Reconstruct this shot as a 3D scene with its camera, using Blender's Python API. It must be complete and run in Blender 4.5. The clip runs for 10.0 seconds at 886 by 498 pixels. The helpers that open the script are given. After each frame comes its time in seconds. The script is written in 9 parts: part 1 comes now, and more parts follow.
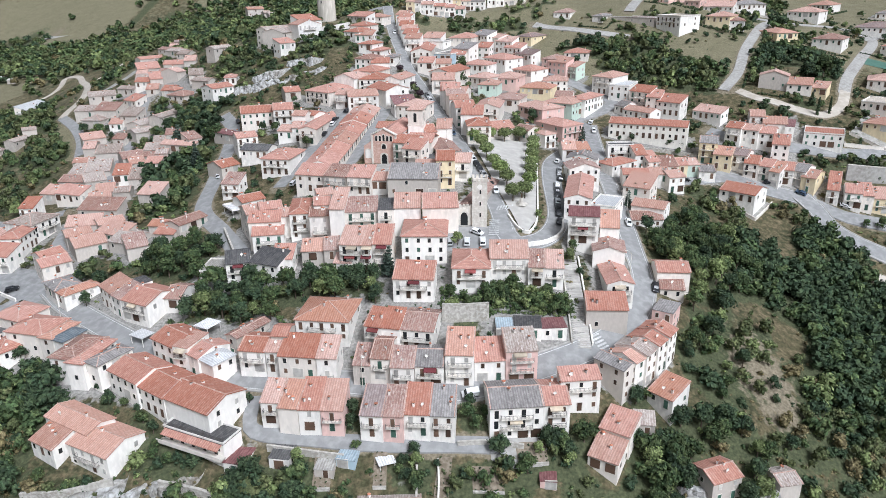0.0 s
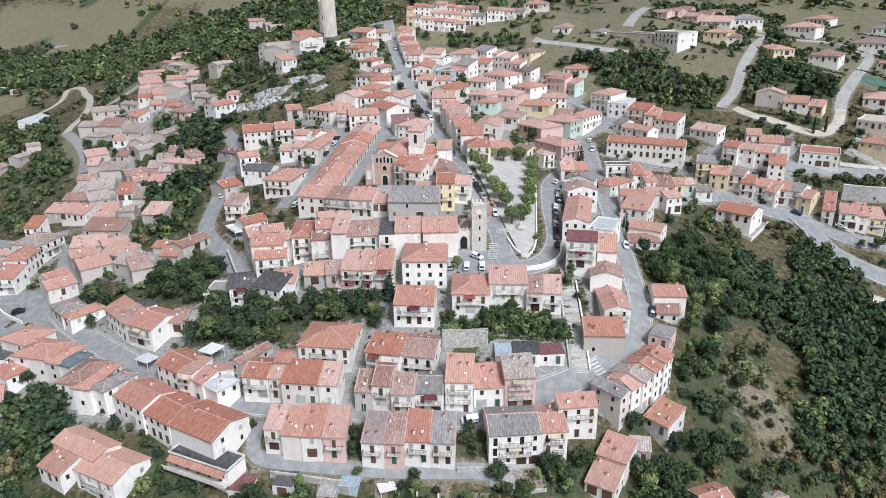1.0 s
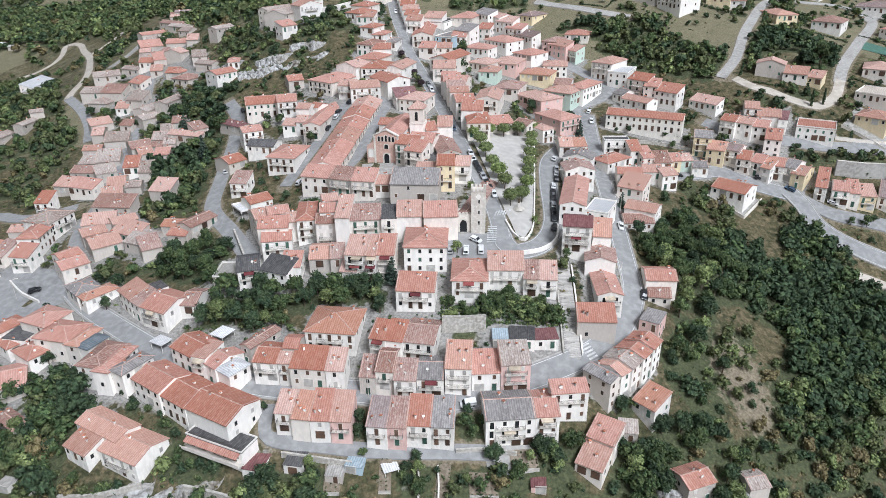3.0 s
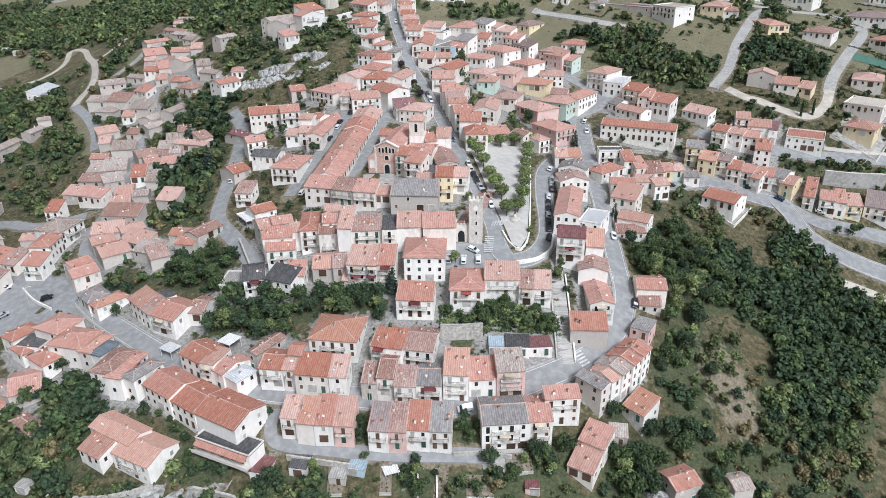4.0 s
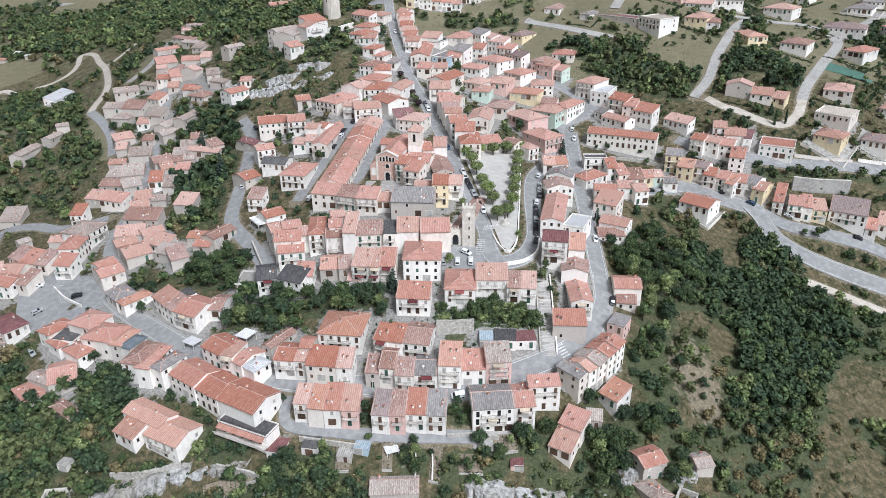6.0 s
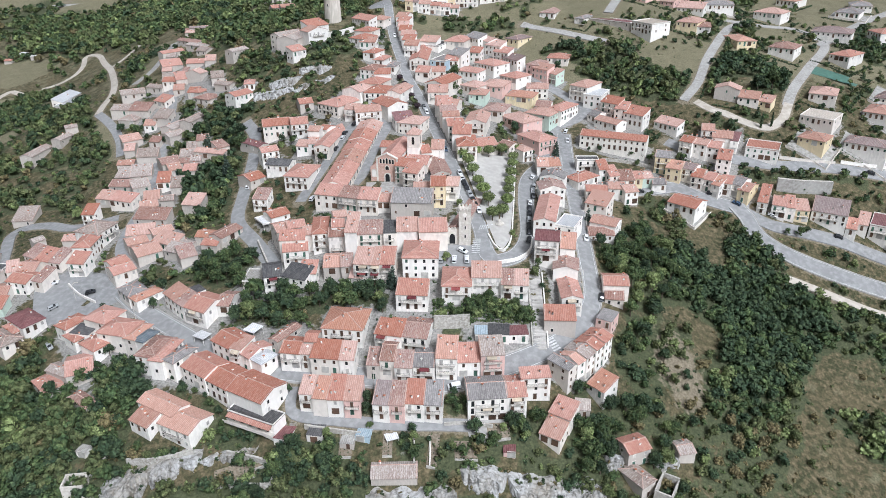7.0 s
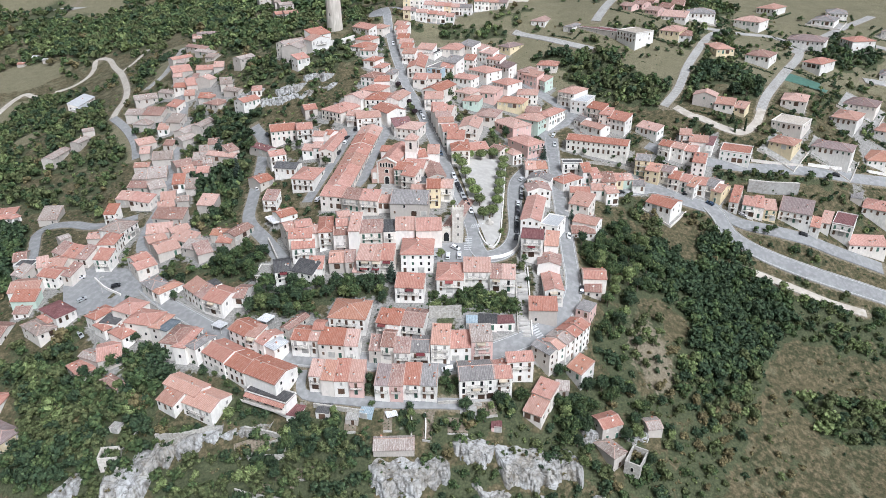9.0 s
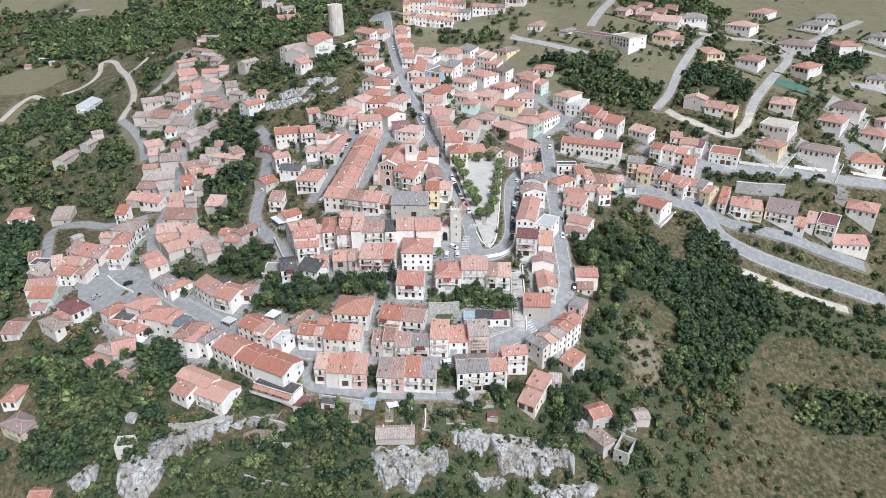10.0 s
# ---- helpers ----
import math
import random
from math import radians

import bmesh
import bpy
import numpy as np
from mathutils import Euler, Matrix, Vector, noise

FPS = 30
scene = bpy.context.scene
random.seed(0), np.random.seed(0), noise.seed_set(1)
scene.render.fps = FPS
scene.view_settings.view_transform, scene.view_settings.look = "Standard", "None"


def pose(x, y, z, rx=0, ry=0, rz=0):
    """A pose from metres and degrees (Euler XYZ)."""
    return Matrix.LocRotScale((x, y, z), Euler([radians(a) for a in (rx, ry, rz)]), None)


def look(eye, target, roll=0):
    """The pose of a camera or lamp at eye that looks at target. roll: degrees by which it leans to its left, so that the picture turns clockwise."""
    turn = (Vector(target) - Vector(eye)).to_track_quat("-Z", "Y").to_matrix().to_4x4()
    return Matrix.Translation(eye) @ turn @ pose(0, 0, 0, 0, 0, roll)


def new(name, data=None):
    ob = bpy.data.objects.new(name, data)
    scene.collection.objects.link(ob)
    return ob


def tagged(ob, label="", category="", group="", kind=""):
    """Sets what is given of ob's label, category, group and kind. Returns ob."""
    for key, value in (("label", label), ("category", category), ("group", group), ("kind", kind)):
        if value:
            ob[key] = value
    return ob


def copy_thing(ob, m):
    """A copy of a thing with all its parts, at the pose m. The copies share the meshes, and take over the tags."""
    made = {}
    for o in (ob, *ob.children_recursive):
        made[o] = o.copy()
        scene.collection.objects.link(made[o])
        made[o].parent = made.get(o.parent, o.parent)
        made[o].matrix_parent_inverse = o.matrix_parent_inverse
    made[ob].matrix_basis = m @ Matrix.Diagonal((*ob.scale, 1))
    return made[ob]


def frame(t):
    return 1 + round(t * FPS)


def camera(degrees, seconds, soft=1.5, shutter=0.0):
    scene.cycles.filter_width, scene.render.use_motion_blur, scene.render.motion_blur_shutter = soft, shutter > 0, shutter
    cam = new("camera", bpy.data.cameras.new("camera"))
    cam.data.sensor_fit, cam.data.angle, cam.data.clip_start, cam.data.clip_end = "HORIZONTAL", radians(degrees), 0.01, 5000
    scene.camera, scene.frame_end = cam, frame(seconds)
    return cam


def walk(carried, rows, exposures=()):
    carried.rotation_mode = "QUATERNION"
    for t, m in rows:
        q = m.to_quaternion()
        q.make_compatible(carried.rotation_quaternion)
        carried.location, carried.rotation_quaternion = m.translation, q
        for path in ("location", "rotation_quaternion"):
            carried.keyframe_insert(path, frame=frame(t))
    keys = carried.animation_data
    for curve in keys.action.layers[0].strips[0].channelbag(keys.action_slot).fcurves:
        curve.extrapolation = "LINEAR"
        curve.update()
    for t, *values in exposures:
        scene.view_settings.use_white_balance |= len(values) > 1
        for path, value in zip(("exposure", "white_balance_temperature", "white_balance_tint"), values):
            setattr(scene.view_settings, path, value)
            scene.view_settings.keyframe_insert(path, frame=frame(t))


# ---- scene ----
cam = camera(64.1, 10.0, soft=0.55)
METRES, EYE, TILT, LEAN, TURN = 106.0, 117.8, -25.0, 0.0, 0.0
ROWS = [
    (0.0, 0.0, 0.0, 0.0, 0.06, 3.81, 0.9),
    (0.5, 0.0008, -0.018, 0.0292, 0.06, 4.01, 0.89),
    (1.0, 0.0014, -0.0356, 0.0591, 0.07, 4.0, 0.88),
    (1.5, 0.0022, -0.0538, 0.0856, 0.08, 3.8, 0.85),
    (2.0, 0.0035, -0.0714, 0.1186, 0.13, -0.09, 0.81),
    (2.5, 0.0044, -0.0891, 0.1483, 0.13, -0.86, 0.78),
    (3.0, 0.0055, -0.1079, 0.1772, 0.15, -0.67, 0.79),
    (4.5, 0.0118, -0.2343, 0.2196, 0.09, -0.84, 0.74),
    (5.0, 0.0145, -0.2859, 0.2282, 0.07, -0.96, 0.73),
    (5.5, 0.0178, -0.3411, 0.2364, 0.06, -1.11, 0.74),
    (7.0, 0.0268, -0.5168, 0.2531, -0.05, -1.54, 0.72),
    (7.5, 0.0303, -0.5773, 0.2565, -0.08, -1.62, 0.71),
    (8.0, 0.0348, -0.6387, 0.2602, -0.11, -1.74, 0.73),
    (8.5, 0.0381, -0.7005, 0.2641, -0.14, -1.85, 0.75),
    (9.0, 0.0407, -0.763, 0.2674, -0.18, -1.94, 0.76),
    (9.5, 0.0419, -0.8267, 0.2708, -0.22, -2.02, 0.76),
    (10.0, 0.0425, -0.8889, 0.2745, -0.24, -2.07, 0.76),
]
walk(cam, [(t, pose(0, 0, EYE, TILT, LEAN, TURN) @ pose(METRES * x, METRES * y, METRES * z, 90 + pitch, roll, yaw)) for t, x, y, z, yaw, pitch, roll in ROWS], exposures=((0.0, 0.1, 5800, 10), (0.5, 0.02, 5800, 10), (3.0, 0.02, 5800, 10), (6.0, 0.06, 5800, 10), (10.0, 0.12, 5800, 10)))
SKY, SUN = 0.090, 2.6

# ---- world and light: a bright overcast afternoon ----
world = bpy.data.worlds.new("world")
scene.world = world
world.use_nodes = True
wn, wl = world.node_tree.nodes, world.node_tree.links
sky = wn.new("ShaderNodeTexSky")
sky.sky_type, sky.sun_disc = "NISHITA", False
SUN_UP, SUN_ROUND = radians(48), radians(148)
sky.sun_elevation, sky.sun_rotation, sky.dust_density, sky.air_density = SUN_UP, SUN_ROUND, 6.0, 1.0
soften = wn.new("ShaderNodeHueSaturation")
soften.inputs["Saturation"].default_value = 0.15
wl.new(sky.outputs["Color"], soften.inputs["Color"])
wl.new(soften.outputs["Color"], wn["Background"].inputs["Color"])
wn["Background"].inputs["Strength"].default_value = SKY
sun = new("sun", bpy.data.lights.new("sun", "SUN"))
sun.data.energy, sun.data.angle, sun.data.color = SUN, radians(16), (1.0, 0.985, 0.97)
sun_from = Vector((math.sin(SUN_ROUND) * math.cos(SUN_UP), math.cos(SUN_ROUND) * math.cos(SUN_UP), math.sin(SUN_UP)))
sun.matrix_world = look(sun_from * 300, (0, 0, 0))


# ---- materials ----
def shader(name, base, rough=0.9, second=None, third=None, fine=0.6, coarse=0.06, spread=0.25, bump=0.15, metal=0.0, stretch=(1, 1, 1), object_space=False, patch=0.5):
    """A rough surface: two colours mixed by coarse noise, a third by fine noise, its value shifted from piece to piece."""
    m = bpy.data.materials.new(name)
    m.use_nodes = True
    n, l = m.node_tree.nodes, m.node_tree.links
    bsdf = n["Principled BSDF"]
    bsdf.inputs["Roughness"].default_value, bsdf.inputs["Metallic"].default_value = rough, metal
    bsdf.inputs["Specular IOR Level"].default_value = 0.25
    if object_space:
        co = n.new("ShaderNodeTexCoord").outputs["Object"]
    else:
        co = n.new("ShaderNodeNewGeometry").outputs["Position"]
    mapping = n.new("ShaderNodeMapping")
    mapping.inputs["Scale"].default_value = stretch
    l.new(co, mapping.inputs["Vector"])
    co = mapping.outputs["Vector"]
    second, third = second or tuple(c * 0.72 for c in base), third or tuple(min(1, c * 1.18) for c in base)

    def noise_mask(scale, detail, low, high):
        tex, ramp = n.new("ShaderNodeTexNoise"), n.new("ShaderNodeMapRange")
        tex.inputs["Scale"].default_value, tex.inputs["Detail"].default_value = scale, detail
        ramp.inputs["From Min"].default_value, ramp.inputs["From Max"].default_value = low, high
        l.new(co, tex.inputs["Vector"])
        l.new(tex.outputs["Fac"], ramp.inputs["Value"])
        return tex.outputs["Fac"], ramp.outputs["Result"]

    _, big = noise_mask(coarse, 4, patch - 0.14, patch + 0.14)
    raw, small = noise_mask(fine, 5, 0.42, 0.68)
    a, b, hsv = n.new("ShaderNodeMix"), n.new("ShaderNodeMix"), n.new("ShaderNodeHueSaturation")
    a.data_type = b.data_type = "RGBA"
    a.inputs["A"].default_value, a.inputs["B"].default_value, b.inputs["B"].default_value = (*base, 1), (*second, 1), (*third, 1)
    l.new(big, a.inputs["Factor"])
    l.new(small, b.inputs["Factor"])
    l.new(a.outputs["Result"], b.inputs["A"])
    rnd, value = n.new("ShaderNodeObjectInfo"), n.new("ShaderNodeMapRange")
    value.inputs["To Min"].default_value, value.inputs["To Max"].default_value = 1 - spread, 1 + spread
    l.new(rnd.outputs["Random"], value.inputs["Value"])
    l.new(value.outputs["Result"], hsv.inputs["Value"])
    l.new(b.outputs["Result"], hsv.inputs["Color"])
    l.new(hsv.outputs["Color"], bsdf.inputs["Base Color"])
    if bump:
        bu = n.new("ShaderNodeBump")
        bu.inputs["Strength"].default_value, bu.inputs["Distance"].default_value = bump, 0.3
        l.new(raw, bu.inputs["Height"])
        l.new(bu.outputs["Normal"], bsdf.inputs["Normal"])
    return m


def roof_shader(name, base, second, third, along, patch=0.5, fine=1.6):
    """Clay tiles in courses: streaks down the slope, mottled by age, the shade between fine ribs painted as bands."""
    stretch = (1.0, 0.4, 0.4) if along == "x" else (0.4, 1.0, 0.4)
    m = shader(name, base, 0.85, second, third, fine, 0.16, 0.16, 0.25, stretch=stretch, object_space=True, patch=patch)
    n, l = m.node_tree.nodes, m.node_tree.links
    wave = n.new("ShaderNodeTexWave")
    wave.bands_direction = "X" if along == "x" else "Y"
    wave.inputs["Scale"].default_value, wave.inputs["Distortion"].default_value = 0.52, 0.5
    # darkens the valleys between ribs by colour, in place of their shade
    tint = n.new("ShaderNodeMix")
    tint.data_type, tint.blend_type = "RGBA", "MULTIPLY"
    tint.inputs["Factor"].default_value, tint.inputs["B"].default_value = 0.5, (0.60, 0.55, 0.53, 1)
    co = n.new("ShaderNodeTexCoord")
    l.new(co.outputs["Object"], wave.inputs["Vector"])
    old = n["Principled BSDF"].inputs["Base Color"].links[0].from_socket
    l.new(old, tint.inputs["A"])
    scaled = n.new("ShaderNodeMath")
    scaled.operation = "MULTIPLY"
    scaled.inputs[1].default_value = 0.55
    l.new(wave.outputs["Fac"], scaled.inputs[0])
    l.new(scaled.outputs["Value"], tint.inputs["Factor"])
    speck, spread, shade = n.new("ShaderNodeTexNoise"), n.new("ShaderNodeMapRange"), n.new("ShaderNodeHueSaturation")
    speck.inputs["Scale"].default_value, speck.inputs["Detail"].default_value = 3.2, 4
    spread.inputs["From Min"].default_value, spread.inputs["From Max"].default_value = 0.3, 0.7
    spread.inputs["To Min"].default_value, spread.inputs["To Max"].default_value = 0.84, 1.16
    l.new(co.outputs["Object"], speck.inputs["Vector"])
    l.new(speck.outputs["Fac"], spread.inputs["Value"])
    l.new(spread.outputs["Result"], shade.inputs["Value"])
    l.new(tint.outputs["Result"], shade.inputs["Color"])
    # some roofs have faded more than others
    own, faded = n.new("ShaderNodeObjectInfo"), n.new("ShaderNodeMapRange")
    faded.inputs["To Min"].default_value, faded.inputs["To Max"].default_value = 1.05, 0.78
    l.new(own.outputs["Random"], faded.inputs["Value"])
    l.new(faded.outputs["Result"], shade.inputs["Saturation"])
    l.new(shade.outputs["Color"], n["Principled BSDF"].inputs["Base Color"])
    return m


ROOF_COLOURS = {
    "r": ((0.500, 0.222, 0.158), (0.430, 0.180, 0.124), (0.555, 0.295, 0.222)),
    "p": ((0.545, 0.318, 0.248), (0.480, 0.265, 0.203), (0.605, 0.392, 0.318)),
    "o": ((0.560, 0.290, 0.205), (0.510, 0.255, 0.175), (0.610, 0.350, 0.262)),
    "d": ((0.290, 0.150, 0.118), (0.385, 0.210, 0.165), (0.470, 0.355, 0.300)),
    "v": ((0.250, 0.190, 0.178), (0.315, 0.215, 0.195), (0.350, 0.285, 0.270)),
    "x": ((0.400, 0.335, 0.290), (0.290, 0.205, 0.170), (0.560, 0.500, 0.450)),
    "g": ((0.285, 0.270, 0.262), (0.220, 0.205, 0.197), (0.380, 0.355, 0.340)),
    "b": ((0.080, 0.080, 0.086), (0.115, 0.113, 0.112), (0.170, 0.165, 0.162)),
    "m": ((0.245, 0.105, 0.105), (0.190, 0.085, 0.086), (0.310, 0.160, 0.155)),
    "e": ((0.450, 0.435, 0.405), (0.350, 0.335, 0.300), (0.550, 0.530, 0.495)),
    "n": ((0.760, 0.770, 0.775), (0.660, 0.670, 0.680), (0.820, 0.820, 0.820)),
    "u": ((0.370, 0.480, 0.545), (0.310, 0.400, 0.465), (0.460, 0.550, 0.605)),
    "t": ((0.155, 0.190, 0.215), (0.125, 0.155, 0.180), (0.210, 0.240, 0.260)),
    "a": ((0.600, 0.520, 0.430), (0.520, 0.450, 0.370), (0.660, 0.590, 0.510)),
    "z": ((0.540, 0.555, 0.570), (0.460, 0.475, 0.490), (0.620, 0.625, 0.630)),
}
ROOF = {}
for key, (c1, c2, c3) in ROOF_COLOURS.items():
    for along in "xy":
        ROOF[key, along] = roof_shader("roof_tiles_" + key + along, c1, c2, c3, along, 0.5, 2.6 if key in "dx" else 1.6)

WALL_COLOURS = {
    "w": (0.830, 0.793, 0.742), "q": (0.820, 0.790, 0.745), "c": (0.760, 0.700, 0.635), "y": (0.760, 0.640, 0.430), "Y": (0.785, 0.745, 0.675), "k": (0.715, 0.500, 0.450),
    "s": (0.545, 0.495, 0.445), "u": (0.390, 0.490, 0.550), "l": (0.560, 0.660, 0.575),
}
WALL = {k: shader("plaster_" + k.lower() + ("_pale" if k == "Y" else ""), c, 0.92, tuple(v * 0.80 for v in c), tuple(min(0.9, v * 1.08) for v in c), 1.1 if k != "s" else 1.9, 0.16, 0.10, 0.12, stretch=(1, 1, 0.45), patch=0.58) for k, c in WALL_COLOURS.items()}
GLASS = bpy.data.materials.new("window_glass")
GLASS.use_nodes = True
GLASS.node_tree.nodes["Principled BSDF"].inputs["Base Color"].default_value = (0.022, 0.024, 0.026, 1)
GLASS.node_tree.nodes["Principled BSDF"].inputs["Roughness"].default_value = 0.12
TRIM = shader("stone_trim", (0.66, 0.62, 0.56), 0.8, spread=0.12)
SHUTTER = {"brown": shader("shutter_brown", (0.115, 0.07, 0.048), 0.6, spread=0.5), "green": shader("shutter_green", (0.06, 0.12, 0.09), 0.6, spread=0.4), "grey": shader("shutter_grey", (0.46, 0.44, 0.41), 0.6, spread=0.3)}
IRON = shader("dark_iron", (0.10, 0.095, 0.09), 0.5, metal=0.4)
CHIMNEY = shader("chimney_render", (0.70, 0.64, 0.59), 0.9, spread=0.3)
RIDGE = shader("mortared_ridge", (0.50, 0.33, 0.27), 0.9, (0.42, 0.25, 0.20), (0.60, 0.48, 0.42), 1.5, 0.3, 0.1)
COPPO = shader("clay_cap", (0.45, 0.19, 0.12), 0.9)
ASPHALT = shader("worn_asphalt", (0.285, 0.284, 0.280), 0.9, (0.24, 0.239, 0.236), (0.345, 0.342, 0.337), 0.5, 0.07, 0.0, 0.1)
CONCRETE = shader("pale_concrete", (0.365, 0.352, 0.330), 0.9, (0.285, 0.272, 0.25), (0.44, 0.425, 0.40), 0.8, 0.1, 0.06, 0.1)
PLAZA = shader("pale_gravel", (0.50, 0.475, 0.44), 0.95, (0.45, 0.425, 0.395), (0.55, 0.53, 0.49), 0.5, 0.08, 0.0, 0.05)
WHITE_LINE = shader("road_paint", (0.56, 0.56, 0.55), 0.85, spread=0.0)
DIRT = shader("pale_dirt", (0.50, 0.45, 0.385), 0.95, (0.42, 0.37, 0.305), (0.58, 0.535, 0.47), 0.4, 0.05, 0.0, 0.1)
STONE = shader("rubble_stone", (0.47, 0.44, 0.395), 0.95, (0.33, 0.305, 0.265), (0.60, 0.575, 0.53), 1.3, 0.12, 0.08, 0.6)
ROCK = shader("limestone", (0.53, 0.528, 0.52), 0.95, (0.36, 0.325, 0.27), (0.36, 0.352, 0.335), 0.8, 0.11, 0.06, 0.8, stretch=(1, 1, 0.35), patch=0.57)
nodes, links = ROCK.node_tree.nodes, ROCK.node_tree.links
bsdf, place, stretch, bend, warp = nodes["Principled BSDF"], nodes.new("ShaderNodeNewGeometry"), nodes.new("ShaderNodeMapping"), nodes.new("ShaderNodeTexNoise"), nodes.new("ShaderNodeMix")
stretch.inputs["Scale"].default_value = (1, 1, 0.4)
warp.data_type = "RGBA"
warp.inputs["Factor"].default_value, bend.inputs["Scale"].default_value, bend.inputs["Detail"].default_value = 0.55, 0.5, 4
links.new(place.outputs["Position"], stretch.inputs["Vector"])
links.new(stretch.outputs["Vector"], bend.inputs["Vector"])
links.new(stretch.outputs["Vector"], warp.inputs["A"])
links.new(bend.outputs["Color"], warp.inputs["B"])
# dark weather streaks down the faces
run, drips, wet, damp = nodes.new("ShaderNodeMapping"), nodes.new("ShaderNodeTexNoise"), nodes.new("ShaderNodeMapRange"), nodes.new("ShaderNodeMix")
run.inputs["Scale"].default_value = (0.75, 0.75, 0.09)
drips.inputs["Scale"].default_value, drips.inputs["Detail"].default_value = 1.0, 6
wet.inputs["From Min"].default_value, wet.inputs["From Max"].default_value, wet.inputs["To Max"].default_value = 0.50, 0.66, 0.75
damp.data_type, damp.blend_type = "RGBA", "MULTIPLY"
damp.inputs["B"].default_value = (0.42, 0.39, 0.34, 1)
links.new(place.outputs["Position"], run.inputs["Vector"])
links.new(run.outputs["Vector"], drips.inputs["Vector"])
links.new(drips.outputs["Fac"], wet.inputs["Value"])
links.new(wet.outputs["Result"], damp.inputs["Factor"])
links.new(bsdf.inputs["Base Color"].links[0].from_socket, damp.inputs["A"])
links.new(damp.outputs["Result"], bsdf.inputs["Base Color"])
for size, depth in ((0.28, 0.07), (0.8, 0.08)):
    crack, cut, mix = nodes.new("ShaderNodeTexVoronoi"), nodes.new("ShaderNodeMapRange"), nodes.new("ShaderNodeMix")
    crack.feature, mix.data_type, mix.blend_type = "DISTANCE_TO_EDGE", "RGBA", "MULTIPLY"
    crack.inputs["Scale"].default_value = size
    cut.inputs["From Max"].default_value, cut.inputs["To Min"].default_value, cut.inputs["To Max"].default_value = depth, 0.42, 0.0
    mix.inputs["B"].default_value = (0.28, 0.26, 0.22, 1)
    links.new(warp.outputs["Result"], crack.inputs["Vector"])
    links.new(crack.outputs["Distance"], cut.inputs["Value"])
    links.new(cut.outputs["Result"], mix.inputs["Factor"])
    links.new(bsdf.inputs["Base Color"].links[0].from_socket, mix.inputs["A"])
    links.new(mix.outputs["Result"], bsdf.inputs["Base Color"])
BARK = shader("bark", (0.12, 0.095, 0.07), 0.95)


def leaf_shader(name, base, second, third):
    m = shader(name, base, 0.8, second, third, 0.55, 0.05, 0.22, 0.0)
    n, l = m.node_tree.nodes, m.node_tree.links
    geo, hsv, vary = n.new("ShaderNodeNewGeometry"), n.new("ShaderNodeHueSaturation"), n.new("ShaderNodeMapRange")
    vary.inputs["To Min"].default_value, vary.inputs["To Max"].default_value = 0.62, 1.4
    l.new(geo.outputs["Random Per Island"], vary.inputs["Value"])
    l.new(vary.outputs["Result"], hsv.inputs["Value"])
    l.new(n["Principled BSDF"].inputs["Base Color"].links[0].from_socket, hsv.inputs["Color"])
    # fine noise: varied leaf tone, with the shaded gaps between leaves painted in
    gap_grain, grade, leafy = n.new("ShaderNodeTexNoise"), n.new("ShaderNodeMapRange"), n.new("ShaderNodeHueSaturation")
    gap_grain.inputs["Scale"].default_value, gap_grain.inputs["Detail"].default_value, gap_grain.inputs["Roughness"].default_value = 1.9, 4, 0.7
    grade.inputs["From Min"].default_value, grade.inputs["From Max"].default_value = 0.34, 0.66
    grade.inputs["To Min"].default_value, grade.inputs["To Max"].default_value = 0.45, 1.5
    l.new(geo.outputs["Position"], gap_grain.inputs["Vector"])
    l.new(gap_grain.outputs["Fac"], grade.inputs["Value"])
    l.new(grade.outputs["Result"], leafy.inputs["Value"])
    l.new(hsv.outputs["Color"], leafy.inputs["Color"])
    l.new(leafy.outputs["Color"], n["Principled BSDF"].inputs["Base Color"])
    return m


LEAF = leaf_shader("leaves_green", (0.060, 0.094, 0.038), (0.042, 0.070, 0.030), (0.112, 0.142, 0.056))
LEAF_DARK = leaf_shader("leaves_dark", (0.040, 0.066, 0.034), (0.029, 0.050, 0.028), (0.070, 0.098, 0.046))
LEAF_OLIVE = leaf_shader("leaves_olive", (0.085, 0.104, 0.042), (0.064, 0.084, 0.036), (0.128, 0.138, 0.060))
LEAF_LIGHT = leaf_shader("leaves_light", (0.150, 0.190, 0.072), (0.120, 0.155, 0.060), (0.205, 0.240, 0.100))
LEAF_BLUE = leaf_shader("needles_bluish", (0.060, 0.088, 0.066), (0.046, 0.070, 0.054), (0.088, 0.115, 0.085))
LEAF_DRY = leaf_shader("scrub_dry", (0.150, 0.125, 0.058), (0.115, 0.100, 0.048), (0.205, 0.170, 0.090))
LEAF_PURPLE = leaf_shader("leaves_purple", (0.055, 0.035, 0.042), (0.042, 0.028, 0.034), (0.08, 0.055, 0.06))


# ---- terrain ----
SLOPE, REACH, SWELLS = (7.64, 7.77, 19.15), 66.0, []


def swells(y, x, *heights):
    """A row of broad swells, every 66 m from x."""
    for k, h in enumerate(heights):
        if h:
            SWELLS.append((x + 66 * k, y, h))


